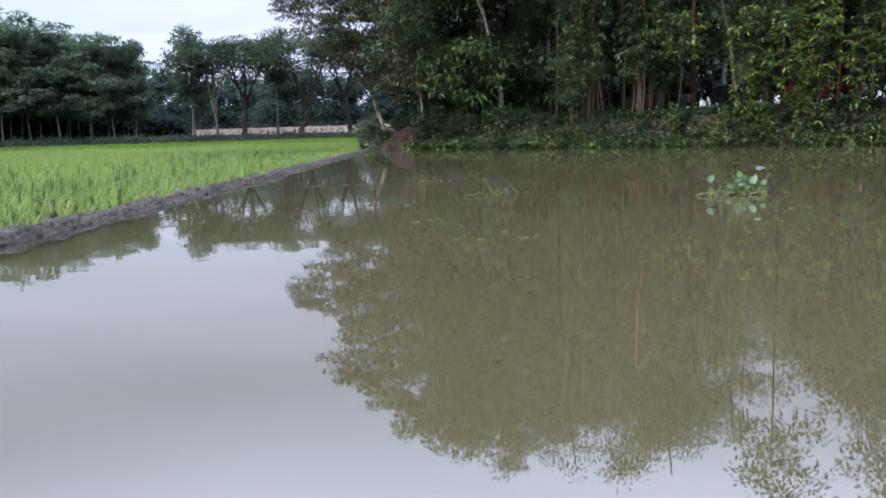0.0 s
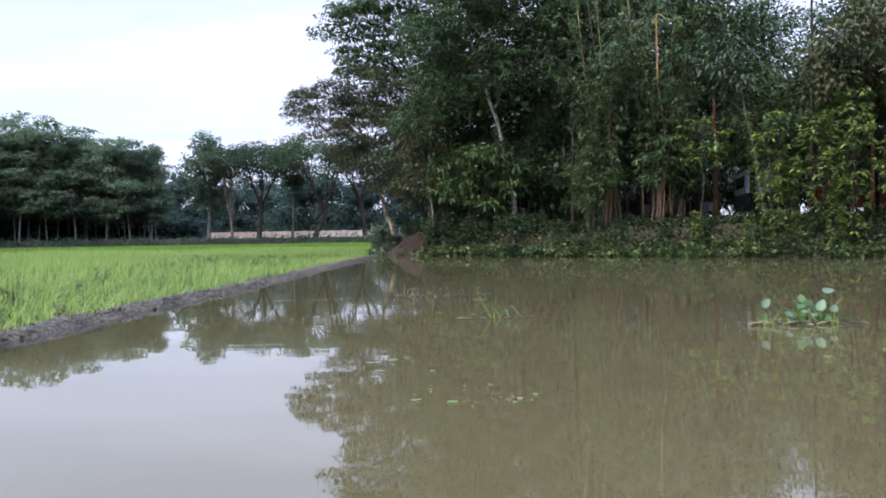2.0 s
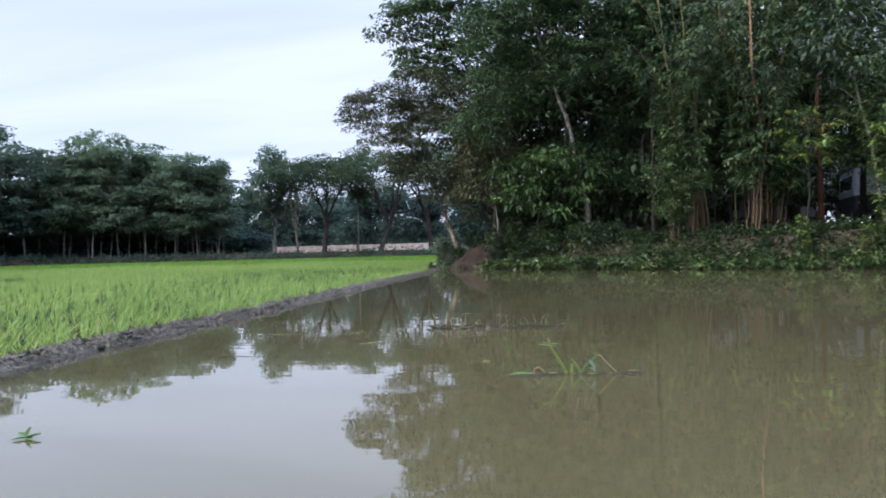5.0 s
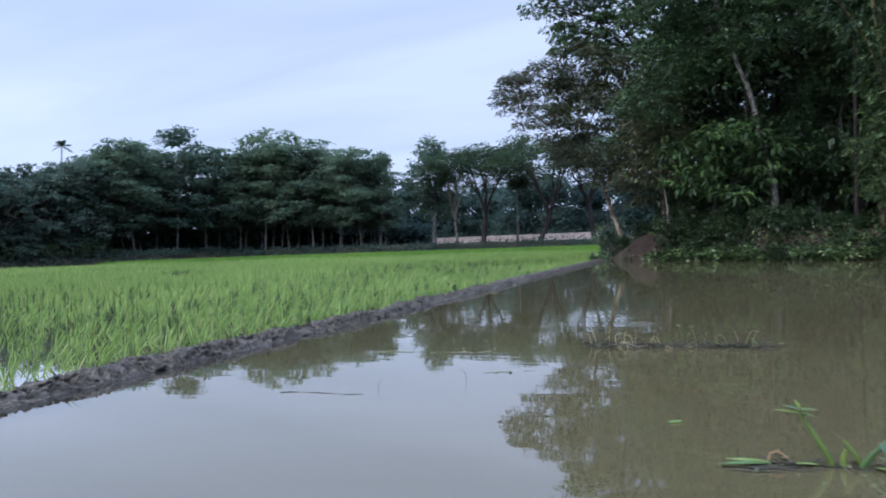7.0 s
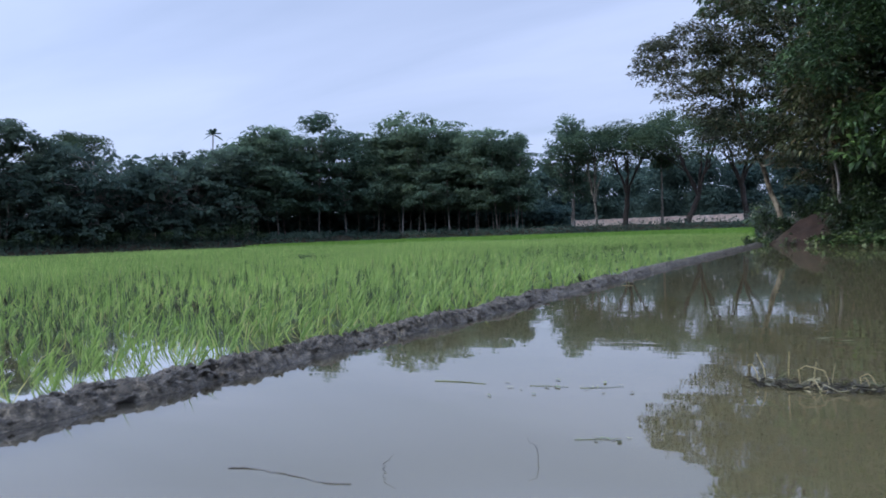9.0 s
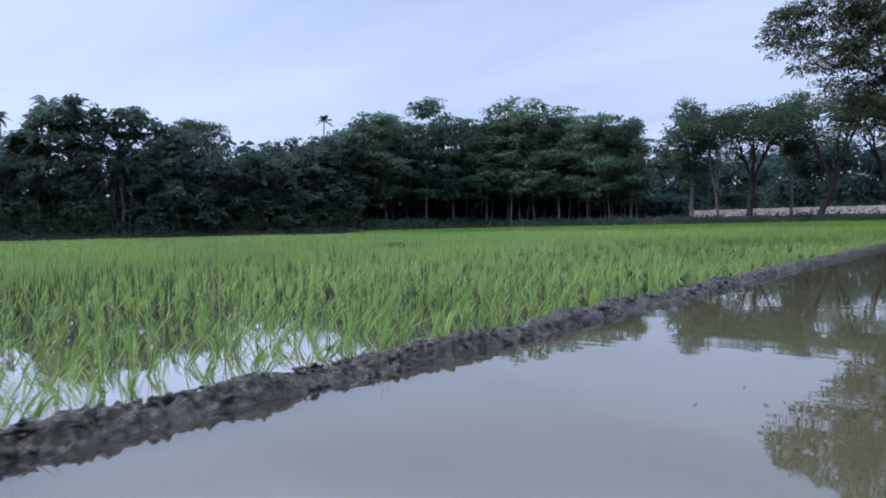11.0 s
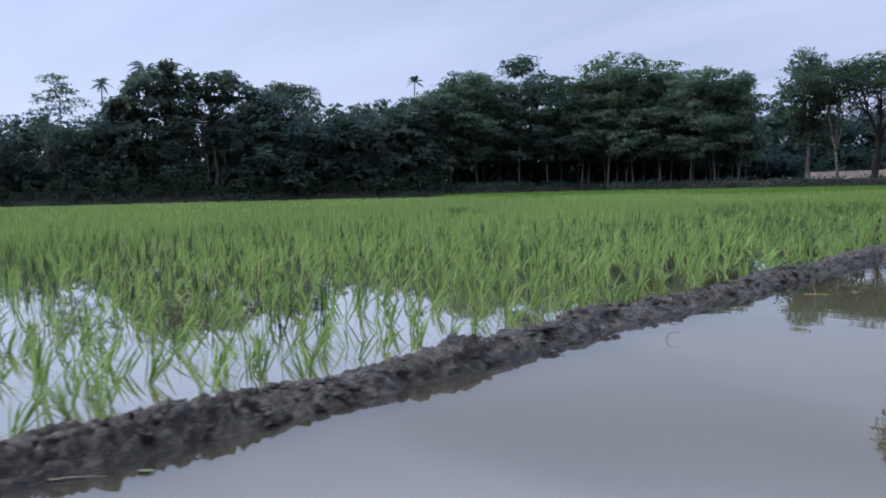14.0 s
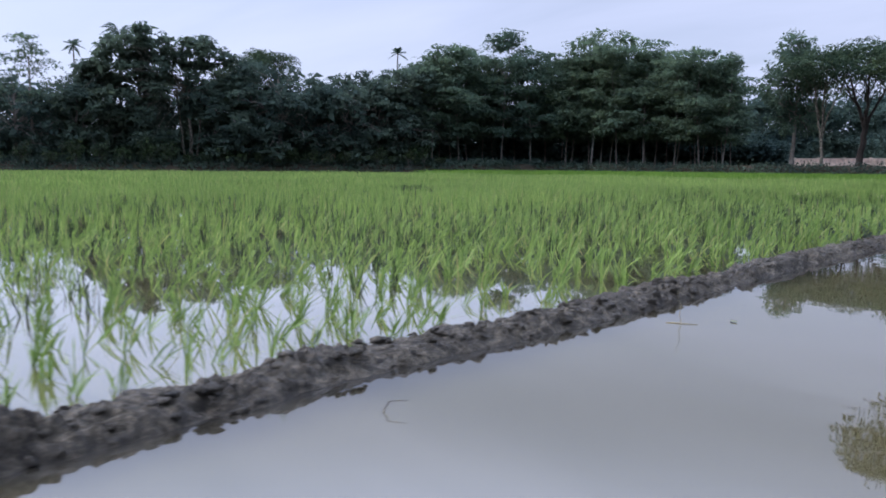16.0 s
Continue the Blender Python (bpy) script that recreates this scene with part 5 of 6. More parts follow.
# young trees with yellow-green leaves in fans
def sapling(seed, H, low, r):
    rng = np.random.default_rng(seed)
    ob = thing("sapling", (0, 0, -40), "young tree with fans of yellow-green pointed leaves", "tree", "saplings on the bank")
    g = Geo()
    way = bend((0, 0, -0.1), (rng.uniform(-0.3, 0.3), 0, H * 0.92), 0, 0.05, 9, rng)
    tube(g, way, np.linspace(0.04, 0.012, 9), 6)
    fol = Geo()
    m = int(17 * (H - low) * r)
    for i in range(m):
        z = rng.uniform(low, H)
        a = rng.uniform(0, 2 * np.pi)
        q = r * rng.uniform(0.2, 1.0) ** 0.7 * (0.55 + 0.45 * math.sin(math.pi * (z - low) / (H - low)))
        root = np.array([np.interp(z - 0.3, way[:, 2], way[:, 0]), 0, min(z - 0.3, H * 0.9)])
        end = np.array([math.cos(a) * q + root[0], math.sin(a) * q, z])
        tube(g, bend(root, end, 0.15, 0.02, 5, rng), np.linspace(0.008, 0.003, 5), 4, False)
        # a spray: leaves along the last stretch and a star at the end
        k = rng.integers(8, 13)
        fan = rng.uniform(-1.9, 1.9, k) + a
        u = rng.uniform(0.0, 0.45, k)[:, None]
        out = np.stack([np.cos(fan), np.sin(fan), rng.uniform(-0.45, 0.1, k)], 1)
        leaves(fol, end + (root - end) * u * 0.6 + rng.normal(0, 0.04, (k, 3)), out, 0.29, 0.10, 0.22, rng)
    part("trunk", g, M_BARK_DARK, ob, smooth=True)
    part("foliage", fol, M_LEAF_YELLOW, ob)
    return ob


SAPLING = [sapling(151, 6.0, 1.2, 1.2), sapling(152, 4.6, 0.6, 1.0), sapling(153, 5.4, 3.2, 1.4), sapling(154, 5.0, 0.6, 0.72)]
for s, o, k, turn, size in ((18.8, 1.6, 2, 0, 1.0), (22.1, 1.3, 3, 40, 0.95), (24.1, 1.4, 0, 130, 0.9), (25.1, 1.0, 3, 210, 1.0), (24.8, 2.0, 0, 20, 0.95), (22.5, 1.9, 3, 150, 1.05),
                            (26.6, 1.6, 1, 260, 0.85), (19.2, 0.7, 1, 300, 0.42), (22.6, 0.5, 1, 33, 0.42), (28.6, 1.0, 0, 10, 0.95),
                            (27.4, 2.8, 3, 320, 1.1), (24.7, 0.6, 1, 200, 0.45), (21.2, 0.5, 1, 120, 0.36), (23.2, 0.6, 3, 75, 0.36)):
    x, y, z = bk(s, o)
    place(SAPLING[k], x, y, turn, size)


# undergrowth
def shrub(seed, H, r, mat, length, width, label):
    rng = np.random.default_rng(seed)
    ob = thing("shrub", (0, 0, -40), label, "shrub", "shrubs on the bank")
    fol = Geo()
    lob = [(rng.uniform(-0.5, 0.5) * r, rng.uniform(-0.5, 0.5) * r, H * rng.uniform(0.3, 0.75), r * rng.uniform(0.4, 0.6), H * 0.27) for _ in range(6)]
    ends = crown(fol, lob, 85, 10, 0.14, length * 0.85, width * 0.85, 0.35, 0.4, 1.0, rng, 25)
    for e in ends[:5]:
        g = Geo()
        for c in e[:2]:
            tube(g, bend((rng.uniform(-0.1, 0.1), rng.uniform(-0.1, 0.1), -0.05), c, 0.1, 0.03, 5, rng), np.linspace(0.018, 0.006, 5), 4, False)
        part("stem", g, M_BARK_GREY, ob)
    part("foliage", fol, mat, ob)
    return ob


# the third shrub's dark leaf colour stands in for shade under the trees
SHRUB = [shrub(161, 1.5, 1.1, M_LEAF_SHRUB, 0.20, 0.10, "leafy green shrub on the bank"), shrub(162, 1.1, 0.9, M_LEAF_SHRUB, 0.16, 0.08, "low leafy shrub on the bank"),
         shrub(163, 2.3, 1.2, M_LEAF_SHRUB, 0.22, 0.09, "dark leafy shrub under the trees"), shrub(164, 0.9, 0.8, M_LEAF_WATERSIDE, 0.19, 0.11, "broad-leaved green plant at the water's edge")]
for i in range(78):
    s = -1.0 + i * 0.39 + prng.uniform(-0.3, 0.3)
    row = i % 3
    o = (0.7, 1.7, 3.2)[row] + prng.uniform(-0.3, 0.4)
    if -0.4 < s < 3.0 and o < 2.4:
        continue
    x, y, z = bk(s, o)
    # fewer pale plants below s = 12, imitating tree shade through leaf colour
    k = (3 if prng.random() < (0.25 if s < 12 else 0.75) else 1) if row == 0 else (0 if row == 1 else (2 if s < 9 else 1))
    if s > 11.5 and row == 1 and i % 2:
        continue
    place(SHRUB[k], x, y, prng.uniform(0, 360), prng.uniform(0.5, 0.85) * (0.8 if row == 2 else 1.0) * (0.68 if s > 11.5 else 1.0))
for s, o, k, size in ((3.4, 1.0, 2, 0.8), (4.6, 1.6, 2, 0.8), (6.2, 1.5, 2, 0.7), (8.8, 1.7, 0, 0.9), (2.8, 2.8, 2, 1.0), (-0.6, 2.2, 1, 0.55), (-1.2, 3.6, 0, 0.5)):
    x, y, z = bk(s, o)
    place(SHRUB[k], x, y, prng.uniform(0, 360), size)
for s, o, size in ((6.6, 5.0, 1.6), (8.2, 5.6, 1.7), (5.0, 6.0, 1.8), (9.8, 6.2, 1.5), (3.6, 5.0, 1.8), (1.6, 6.0, 1.9), (0.0, 5.2, 1.7)):
    x, y, z = bk(s, o)
    place(SHRUB[2], x, y, prng.uniform(0, 360), size)
for i in range(22):
    x, y, z = bk(-3 + i * 1.6, 20 + (i % 3) * 2)
    place(SHRUB[2], x, y, prng.uniform(0, 360), prng.uniform(1.2, 1.7))
for i in range(30):
    u = i / 29
    x, y = (-81.5 - 34.0 * u * 0.55 / 0.6, 99.5 - 57.0 * u) if u < 0.62 else (-101.0 - 14.0 * (u - 0.62) / 0.38, 63.5 - 28.0 * (u - 0.62) / 0.38)
    e = float(far_out(x, y))
    x, y = x - 0.88 * (1.4 - e), y + 0.45 * (1.4 - e)
    place(SHRUB[2 if i % 3 else 0], x, y, prng.uniform(0, 360), prng.uniform(0.8, 1.5))
# a thicket closing the wood behind the parked vehicles
for i in range(24):
    x, y, z = bk(-16 + i * 2.0, 25.5 + (i % 2) * 1.5)
    place(SHRUB[2], x, y, prng.uniform(0, 360), prng.uniform(2.2, 2.7))
for y in (56, 61, 67, 74, 82, 90, 98):
    place(SHRUB[2 if y > 60 else 0], -4.6 - 0.11 * (y - 48) + 0.9, y, prng.uniform(0, 360), prng.uniform(0.9, 1.4) * (0.3 if y < 60 else 1.0))


def creepers():
    """Leaves trailing along the water's edge and over the slope."""
    g = Geo()
    rng = np.random.default_rng(171)
    n = 3600
    s = rng.uniform(-0.5, 34, n)
    o = np.abs(rng.normal(0, 0.8, n)) + 0.1 + 0.25 * np.sin(s * 1.9) * rng.random(n)
    bare = np.sin(s * 1.37) + np.sin(s * 0.53 + 2) + np.sin(s * 3.1 + 1) * 0.7 > 0.9
    there = ~(bare & (rng.random(n) < 0.75)) & ~((o > 0.55) & (rng.random(n) < 0.7)) & ~((s < 11) & (rng.random(n) < 0.3))
    s, o = s[there], o[there]
    n = len(s)
    keep = ~((s > 0.2) & (s < 2.8) & (o < 2.0) & (rng.random(n) < 0.85))
    s, o = s[keep], o[keep]
    p = CORNER + s[:, None] * ALONG + o[:, None] * INLAND
    z = np.maximum(land(p[:, 0], p[:, 1]), 0) + np.abs(rng.normal(0.08, 0.1, len(s)))
    c = np.stack([p[:, 0], p[:, 1], z], 1)
    idx = np.repeat(np.arange(len(c)), 5)
    off = rng.normal(0, 0.13, (len(idx), 3)) * (1, 1, 0.6)
    out = unit(off + np.array([-0.3, -0.5, 0.2]))
    large = rng.random(len(idx)) < 0.38
    leaves(g, (c[idx] + off)[~large], out[~large], 0.14, 0.095, 0.3, rng)
    leaves(g, (c[idx] + off)[large] + (0, 0, 0.10), out[large], 0.25, 0.17, 0.35, rng)
    return tagged(new("creepers", g.mesh("creepers", M_LEAF_WATERSIDE)), "creeping green leaves along the water's edge", "creepers", kind="stuff")


creepers()


def ground_cover():
    """Low dark leaves over the shaded floor of the bank."""
    g = Geo()
    rng = np.random.default_rng(172)
    n = 8200
    s, o = rng.uniform(-1.5, 34, n), rng.uniform(0.15, 7.0, n)
    keep = ~((s > -0.2) & (s < 3.0) & (o < 2.4)) & ~((o > 1.6) & (rng.random(n) < 0.4))
    p = CORNER + s[keep, None] * ALONG + o[keep, None] * INLAND
    c = np.stack([p[:, 0], p[:, 1], land(p[:, 0], p[:, 1])], 1)
    idx = np.repeat(np.arange(len(c)), 5)
    off = rng.normal(0, 0.16, (len(idx), 3))
    off[:, 2] = np.abs(off[:, 2]) + 0.03
    leaves(g, c[idx] + off, unit(off), 0.2, 0.11, 0.3, rng)
    return tagged(new("ground_cover", g.mesh("ground_cover", M_LEAF_SHRUB)), "low dark leaves covering the floor of the bank", "ground cover", kind="stuff")


ground_cover()


def earth_mound():
    """The bare trodden slope at the bank's corner."""
    u = np.linspace(0, 1, 26)
    X, Y = np.meshgrid(-0.6 + 4.2 * u, -0.3 + 3.4 * u)
    P = CORNER[None, None] + X[..., None] * ALONG + Y[..., None] * INLAND
    z = land(P[..., 0], P[..., 1]) + 0.10 * np.sin(np.pi * u)[None] * np.sin(np.pi * u)[:, None] + 0.03 * np.sin(X * 7 + Y * 3) + 0.02 * np.sin(Y * 13 - X * 5) - 0.035
    v = np.concatenate([P, z[..., None]], -1).reshape(-1, 3)
    a = (np.arange(25)[:, None] * 26 + np.arange(25)[None]).ravel()
    g = Geo().add(v, np.stack([a, a + 1, a + 27, a + 26], 1))
    return tagged(new("earth_slope", g.mesh("earth_slope", M_EARTH, True)), "bare reddish-brown earth slope at the bank's corner", "ground", kind="structure")


earth_mound()


# ---- vehicles parked behind the bank ----
def paint(name, col, rough=0.35, metal=0.0):
    m, nt, b = material(name, rough, 0.5)
    n = noise_node(nt, 3.0, 4)
    c = ramp_node(nt, n.outputs[0], [(0.3, tuple(v * 0.8 for v in col)), (0.7, col)]).outputs[0]
    nt.links.new(c, b.inputs["Base Color"])
    b.inputs["Metallic"].default_value = metal
    return m


M_TYRE = paint("tyre_rubber", (0.02, 0.02, 0.02), 0.85)
M_GLASS = paint("dark_window_glass", (0.02, 0.025, 0.03), 0.06)
M_STEEL = paint("wheel_steel", (0.45, 0.45, 0.46), 0.4, 0.9)
M_LAMP = paint("lamp_lens", (0.7, 0.7, 0.68), 0.1)


def box(name, size, at, mat, parent, bevel=0.05, label="", taper=1.0):
    bm = bmesh.new()
    bmesh.ops.create_cube(bm, size=1, matrix=Matrix.Diagonal((*size, 1)))
    for v in bm.verts:
        if v.co.z > 0:
            v.co.x *= taper
            v.co.y *= taper
    bmesh.ops.bevel(bm, geom=bm.edges[:], offset=bevel, segments=2, affect="EDGES")
    me = bpy.data.meshes.new(name)
    bm.to_mesh(me)
    bm.free()
    me.materials.append(mat)
    ob = new(name, me)
    ob.parent = parent
    ob.matrix_basis = pose(*at)
    return tagged(ob, label)


def wheel(parent, at, r):
    bm = bmesh.new()
    bmesh.ops.create_cone(bm, cap_ends=True, segments=20, radius1=r, radius2=r, depth=0.2, matrix=Matrix.Rotation(radians(90), 4, "Y"))
    bmesh.ops.bevel(bm, geom=[e for e in bm.edges if len(e.link_faces) == 2 and e.calc_face_angle() > 1.0], offset=0.03, segments=2, affect="EDGES")
    me = bpy.data.meshes.new("tyre")
    bm.to_mesh(me)
    bm.free()
    me.materials.append(M_TYRE)
    w = new("wheel", me)
    w.parent = parent
    w.matrix_basis = pose(*at)
    bm = bmesh.new()
    bmesh.ops.create_cone(bm, cap_ends=True, segments=16, radius1=r * 0.58, radius2=r * 0.5, depth=0.22, matrix=Matrix.Rotation(radians(90), 4, "Y"))
    me = bpy.data.meshes.new("rim")
    bm.to_mesh(me)
    bm.free()
    me.materials.append(M_STEEL)
    rim = new("rim", me)
    rim.parent = w


def vehicle(name, label, category, at, turn, col, upper, W, L, h_low, h_up, cab, screen=True):
    """Front towards -y: lower body, upper body, windows, lamps, wheels."""
    ob = thing(name, at, label, category, "parked vehicles", turn)
    mb, mu = paint(name + "_paint", col), paint(name + "_upper_paint", upper, 0.45)
    r = 0.33 if h_low < 0.9 else 0.42
    box("body", (W, L, h_low), (0, 0, r * 0.8 + h_low / 2), mb, ob, 0.09)
    top = box("cabin", (W * 0.96, L * cab, h_up), (0, L * (0.5 - cab / 2) * 0.6, r * 0.8 + h_low + h_up / 2 - 0.03), mu, ob, 0.08, taper=0.9)
    if screen:
        box("windscreen", (W * 0.78, 0.05, h_up * 0.62), (0, -L * cab / 2 + 0.03, 0.02), M_GLASS, top, 0.02)
    for sx in (-1, 1):
        box("side_window", (0.05, L * cab * 0.7, h_up * 0.5), (sx * W * 0.455, 0, 0.02), M_GLASS, top, 0.02)
        box("headlamp", (0.3, 0.08, 0.18), (sx * W * 0.34, -L / 2, r * 0.8 + h_low * 0.62), M_LAMP, ob, 0.03)
        for sy in (-0.32, 0.32):
            wheel(ob, (sx * (W / 2 - 0.08), sy * L, r), r)
    box("bumper", (W * 0.98, 0.14, 0.2), (0, -L / 2 - 0.03, r * 0.8 + 0.12), M_TYRE, ob, 0.04)
    return ob


vehicle("parked_lorry", "dark parked lorry with a pale blue-grey upper body", "lorry", bk(17.5, 13.2), -12, (0.03, 0.035, 0.05), (0.50, 0.58, 0.72), 2.0, 5.0, 0.9, 1.4, 0.9, False)
vehicle("parked_car", "grey parked car glimpsed behind the bamboo", "car", bk(12.6, 13.5), 60, (0.22, 0.23, 0.24), (0.22, 0.23, 0.24), 1.7, 4.0, 0.75, 0.6, 0.55)
vehicle("parked_car", "red parked car glimpsed behind the saplings", "car", bk(22.6, 12.5), 40, (0.30, 0.02, 0.02), (0.30, 0.02, 0.02), 1.7, 4.0, 0.75, 0.6, 0.55)


# ---- plants and litter on the water ----
def blade(geo, base, d, length, width, cup=0.1, tip=1.0):
    """A rounded leaf blade lying along d from its base, cupped."""
    d = unit(np.asarray(d, float))
    side = unit(np.cross(d, (0, 0, 1.0)) if abs(d[2]) < 0.95 else np.array([1.0, 0, 0]))
    up = np.cross(side, d)
    t = np.array([0, 0.12, 0.3, 0.5, 0.7, 0.87, 1.0])
    w = np.array([0.12, 0.6, 0.95, 1.0, 0.8, 0.45, 0.02 * tip])
    rows = []
    for a, b in zip(t, w):
        for q in (-1, 0, 1):
            rows.append(np.asarray(base) + d * length * a + side * q * width * 0.5 * b + up * (cup * width * (abs(q) * b - 0.25 * a)))
    f = [(3 * i + j, 3 * i + j + 1, 3 * i + j + 4, 3 * i + j + 3) for i in range(6) for j in (0, 1)]
    return geo.add(rows, f)


M_GLAUCOUS = leaf_material("glaucous_hyacinth_leaves", [(0.0, (0.0510, 0.0944, 0.0561)), (0.7, (0.0782, 0.1296, 0.0850)), (1.0, (0.1105, 0.1640, 0.1148))], 0.35, 0.25, 4.0)
M_DULL = leaf_material("dull_hyacinth_leaves", [(0.0, (0.0243, 0.0560, 0.0156)), (0.7, (0.0486, 0.0952, 0.0260)), (1.0, (0.0837, 0.1428, 0.0442))], 0.45, 0.25, 2.0)
M_REDSTALK = leaf_material("withered_reddish_stalks", [(0.0, (0.10, 0.065, 0.042)), (1.0, (0.20, 0.125, 0.085))], 0.6, 0.1, 2.0)


def round_blade(geo, base, out, face, size, cup=0.12):
    """A broad heart-shaped blade from its stalk's end, growing along out and facing face."""
    out, face = unit(np.asarray(out, float)), np.asarray(face, float)
    side = unit(np.cross(out, face))
    up = np.cross(side, out)
    t = np.array([0.0, 0.06, 0.2, 0.4, 0.62, 0.82, 0.95, 1.0])
    w = np.array([0.10, 0.60, 0.98, 1.0, 0.80, 0.46, 0.16, 0.01])
    rows = []
    for a, b in zip(t, w):
        for q in (-1, -0.5, 0, 0.5, 1):
            rows.append(np.asarray(base) + out * size * (a - 0.10 * abs(q) * (a < 0.1)) + side * q * size * 0.40 * b + up * size * cup * ((q * b) ** 2 - 0.6 * a * a))
    f = [(5 * i + k, 5 * i + k + 1, 5 * i + k + 6, 5 * i + k + 5) for i in range(7) for k in range(4)]
    return geo.add(rows, f)


def hyacinth():
    rng = np.random.default_rng(201)
    ob = thing("water_hyacinth", (4.22, 11.0, 0), "clump of green water hyacinth floating on the pond", "water plant")

    def leaf(x, y, h, size, out, lean=(0, 0), mat=M_GLAUCOUS, r=0.0075):
        top = np.array([x + lean[0], y + lean[1], h])
        g = Geo()
        tube(g, bend((x, y, -0.02), top, 0.0, 0.003, 7, rng), r * np.array([1.1, 1.9, 2.0, 1.5, 1.0, 0.8, 0.6]), 6)
        st = part("leaf_stalk", g, M_HYACINTH, ob, smooth=True)
        g = Geo()
        round_blade(g, top, out, (rng.uniform(-0.5, 0.5), rng.uniform(-0.9, -0.1), 0.7), size)
        part("leaf_blade", g, mat, st, smooth=True)

    # the standing leaves that show singly
    leaf(-0.41, 0.0, 0.20, 0.115, (0.55, 0.1, 0.75), (0.01, 0))
    leaf(0.27, 0.02, 0.35, 0.145, (0.75, 0.35, 0.2), (0.02, 0.0))
    leaf(0.20, -0.05, 0.16, 0.135, (0.35, 0.2, 0.8), (0.0, 0))
    leaf(0.31, -0.04, 0.14, 0.11, (0.5, 0.3, 0.5), (0.03, 0))
    leaf(-0.16, 0.0, 0.10, 0.10, (0.7, 0.2, 0.4), (0.02, 0))
    leaf(-0.04, 0.0, 0.19, 0.09, (0.8, 0.1, 0.25), (0.02, 0), M_DULL)
    leaf(-0.02, -0.03, 0.14, 0.075, (0.9, 0.0, 0.1), (0.03, 0))
    # dark leaves close behind them
    for x, h in ((0.02, 0.20), (0.07, 0.24), (0.12, 0.21), (0.10, 0.16), (0.16, 0.19), (0.22, 0.14), (0.05, 0.13)):
        leaf(x, 0.09, h, rng.uniform(0.08, 0.11), (rng.uniform(-0.6, 0.6), 0.5, 0.7), (0, 0.03), M_DULL)
    for i in range(22):
        a = rng.uniform(0, 2 * np.pi)
        x = rng.uniform(-0.38, 0.38)
        leaf(x, rng.uniform(-0.12, 0.16), rng.uniform(0.02, 0.10), rng.uniform(0.06, 0.10), (math.cos(a), math.sin(a), rng.uniform(0.2, 0.9)), (0.03 * math.cos(a), 0.03 * math.sin(a)),
             M_DULL if rng.random() < 0.6 else M_HYACINTH, 0.006)
    # narrow folded blades between them
    for i in range(16):
        x, a = rng.uniform(-0.38, 0.38), rng.uniform(0, 2 * np.pi)
        g = Geo()
        blade(g, (x, rng.uniform(-0.1, 0.12), 0.0), (0.5 * math.cos(a), 0.4 * math.sin(a), 0.8), rng.uniform(0.10, 0.19), 0.035, 0.5)
        part("leaf_blade", g, M_HYACINTH, ob, smooth=True)
    # young yellow-green shoots at the foot
    for i in range(9):
        x = rng.choice([-0.36, -0.28, -0.14, 0.1, 0.36]) + rng.uniform(-0.03, 0.03)
        g = Geo()
        tube(g, bend((x, -0.05, -0.01), (x + rng.uniform(-0.05, 0.05), -0.06, rng.uniform(0.06, 0.13)), 0, 0.004, 5, rng), np.array([0.012, 0.014, 0.011, 0.008, 0.004]), 6)
        part("shoot", g, M_BROKEN, ob, smooth=True)
    # leafless stalks, one rising to each side
    for p0, p1, r, mat in (((0.10, -0.04, 0.0), (-0.24, -0.05, 0.20), 0.011, M_HYACINTH), ((0.32, -0.02, 0.06), (0.47, -0.02, 0.29), 0.009, M_DRY), ((0.14, -0.06, 0.02), (0.06, -0.06, 0.17), 0.008, M_DRY)):
        g = Geo()
        tube(g, bend(p0, p1, 0.03, 0.004, 7, rng), np.linspace(r, r * 0.6, 7), 6)
        part("leaf_stalk", g, mat, ob, smooth=True)
    for i in range(14):
        x = rng.uniform(-0.66, 0.40)
        g = Geo()
        a = rng.uniform(-0.5, 0.5)
        tube(g, bend((x, rng.uniform(-0.15, 0.1), 0.008), (x + 0.26 * math.cos(a), 0.26 * math.sin(a) - 0.05, rng.uniform(0.0, 0.06)), 0.03, 0.012, 6, rng), np.linspace(0.008, 0.004, 6), 5)
        part("dead_stalk", g, M_WETSTALK if i % 3 else M_DRY, ob, smooth=True)
    g = Geo()
    tube(g, bend((0.40, -0.04, 0.004), (0.74, -0.02, 0.006), 0.004, 0.006, 8, rng), np.linspace(0.008, 0.006, 8), 5)
    part("dead_stalk", g, M_WETSTALK, ob, smooth=True)
    g = Geo()
    n = 90
    p = np.stack([rng.normal(0, 0.26, n), rng.normal(-0.02, 0.08, n), rng.uniform(0.002, 0.03, n)], 1)
    p[:14] = np.array([0.68, -0.02, 0.01]) + rng.normal(0, 0.02, (14, 3)) * (1.6, 1, 0.3)
    a = rng.uniform(0, 2 * np.pi, n)
    leaves(g, p, np.stack([np.cos(a), np.sin(a), 0.15 * np.ones(n)], 1) * 2, 0.09, 0.035, 0.1, rng)
    tagged(part("leaf_litter", g, M_WETSTALK, ob), "dark sodden leaf scraps", kind="stuff")
    return ob


hyacinth()


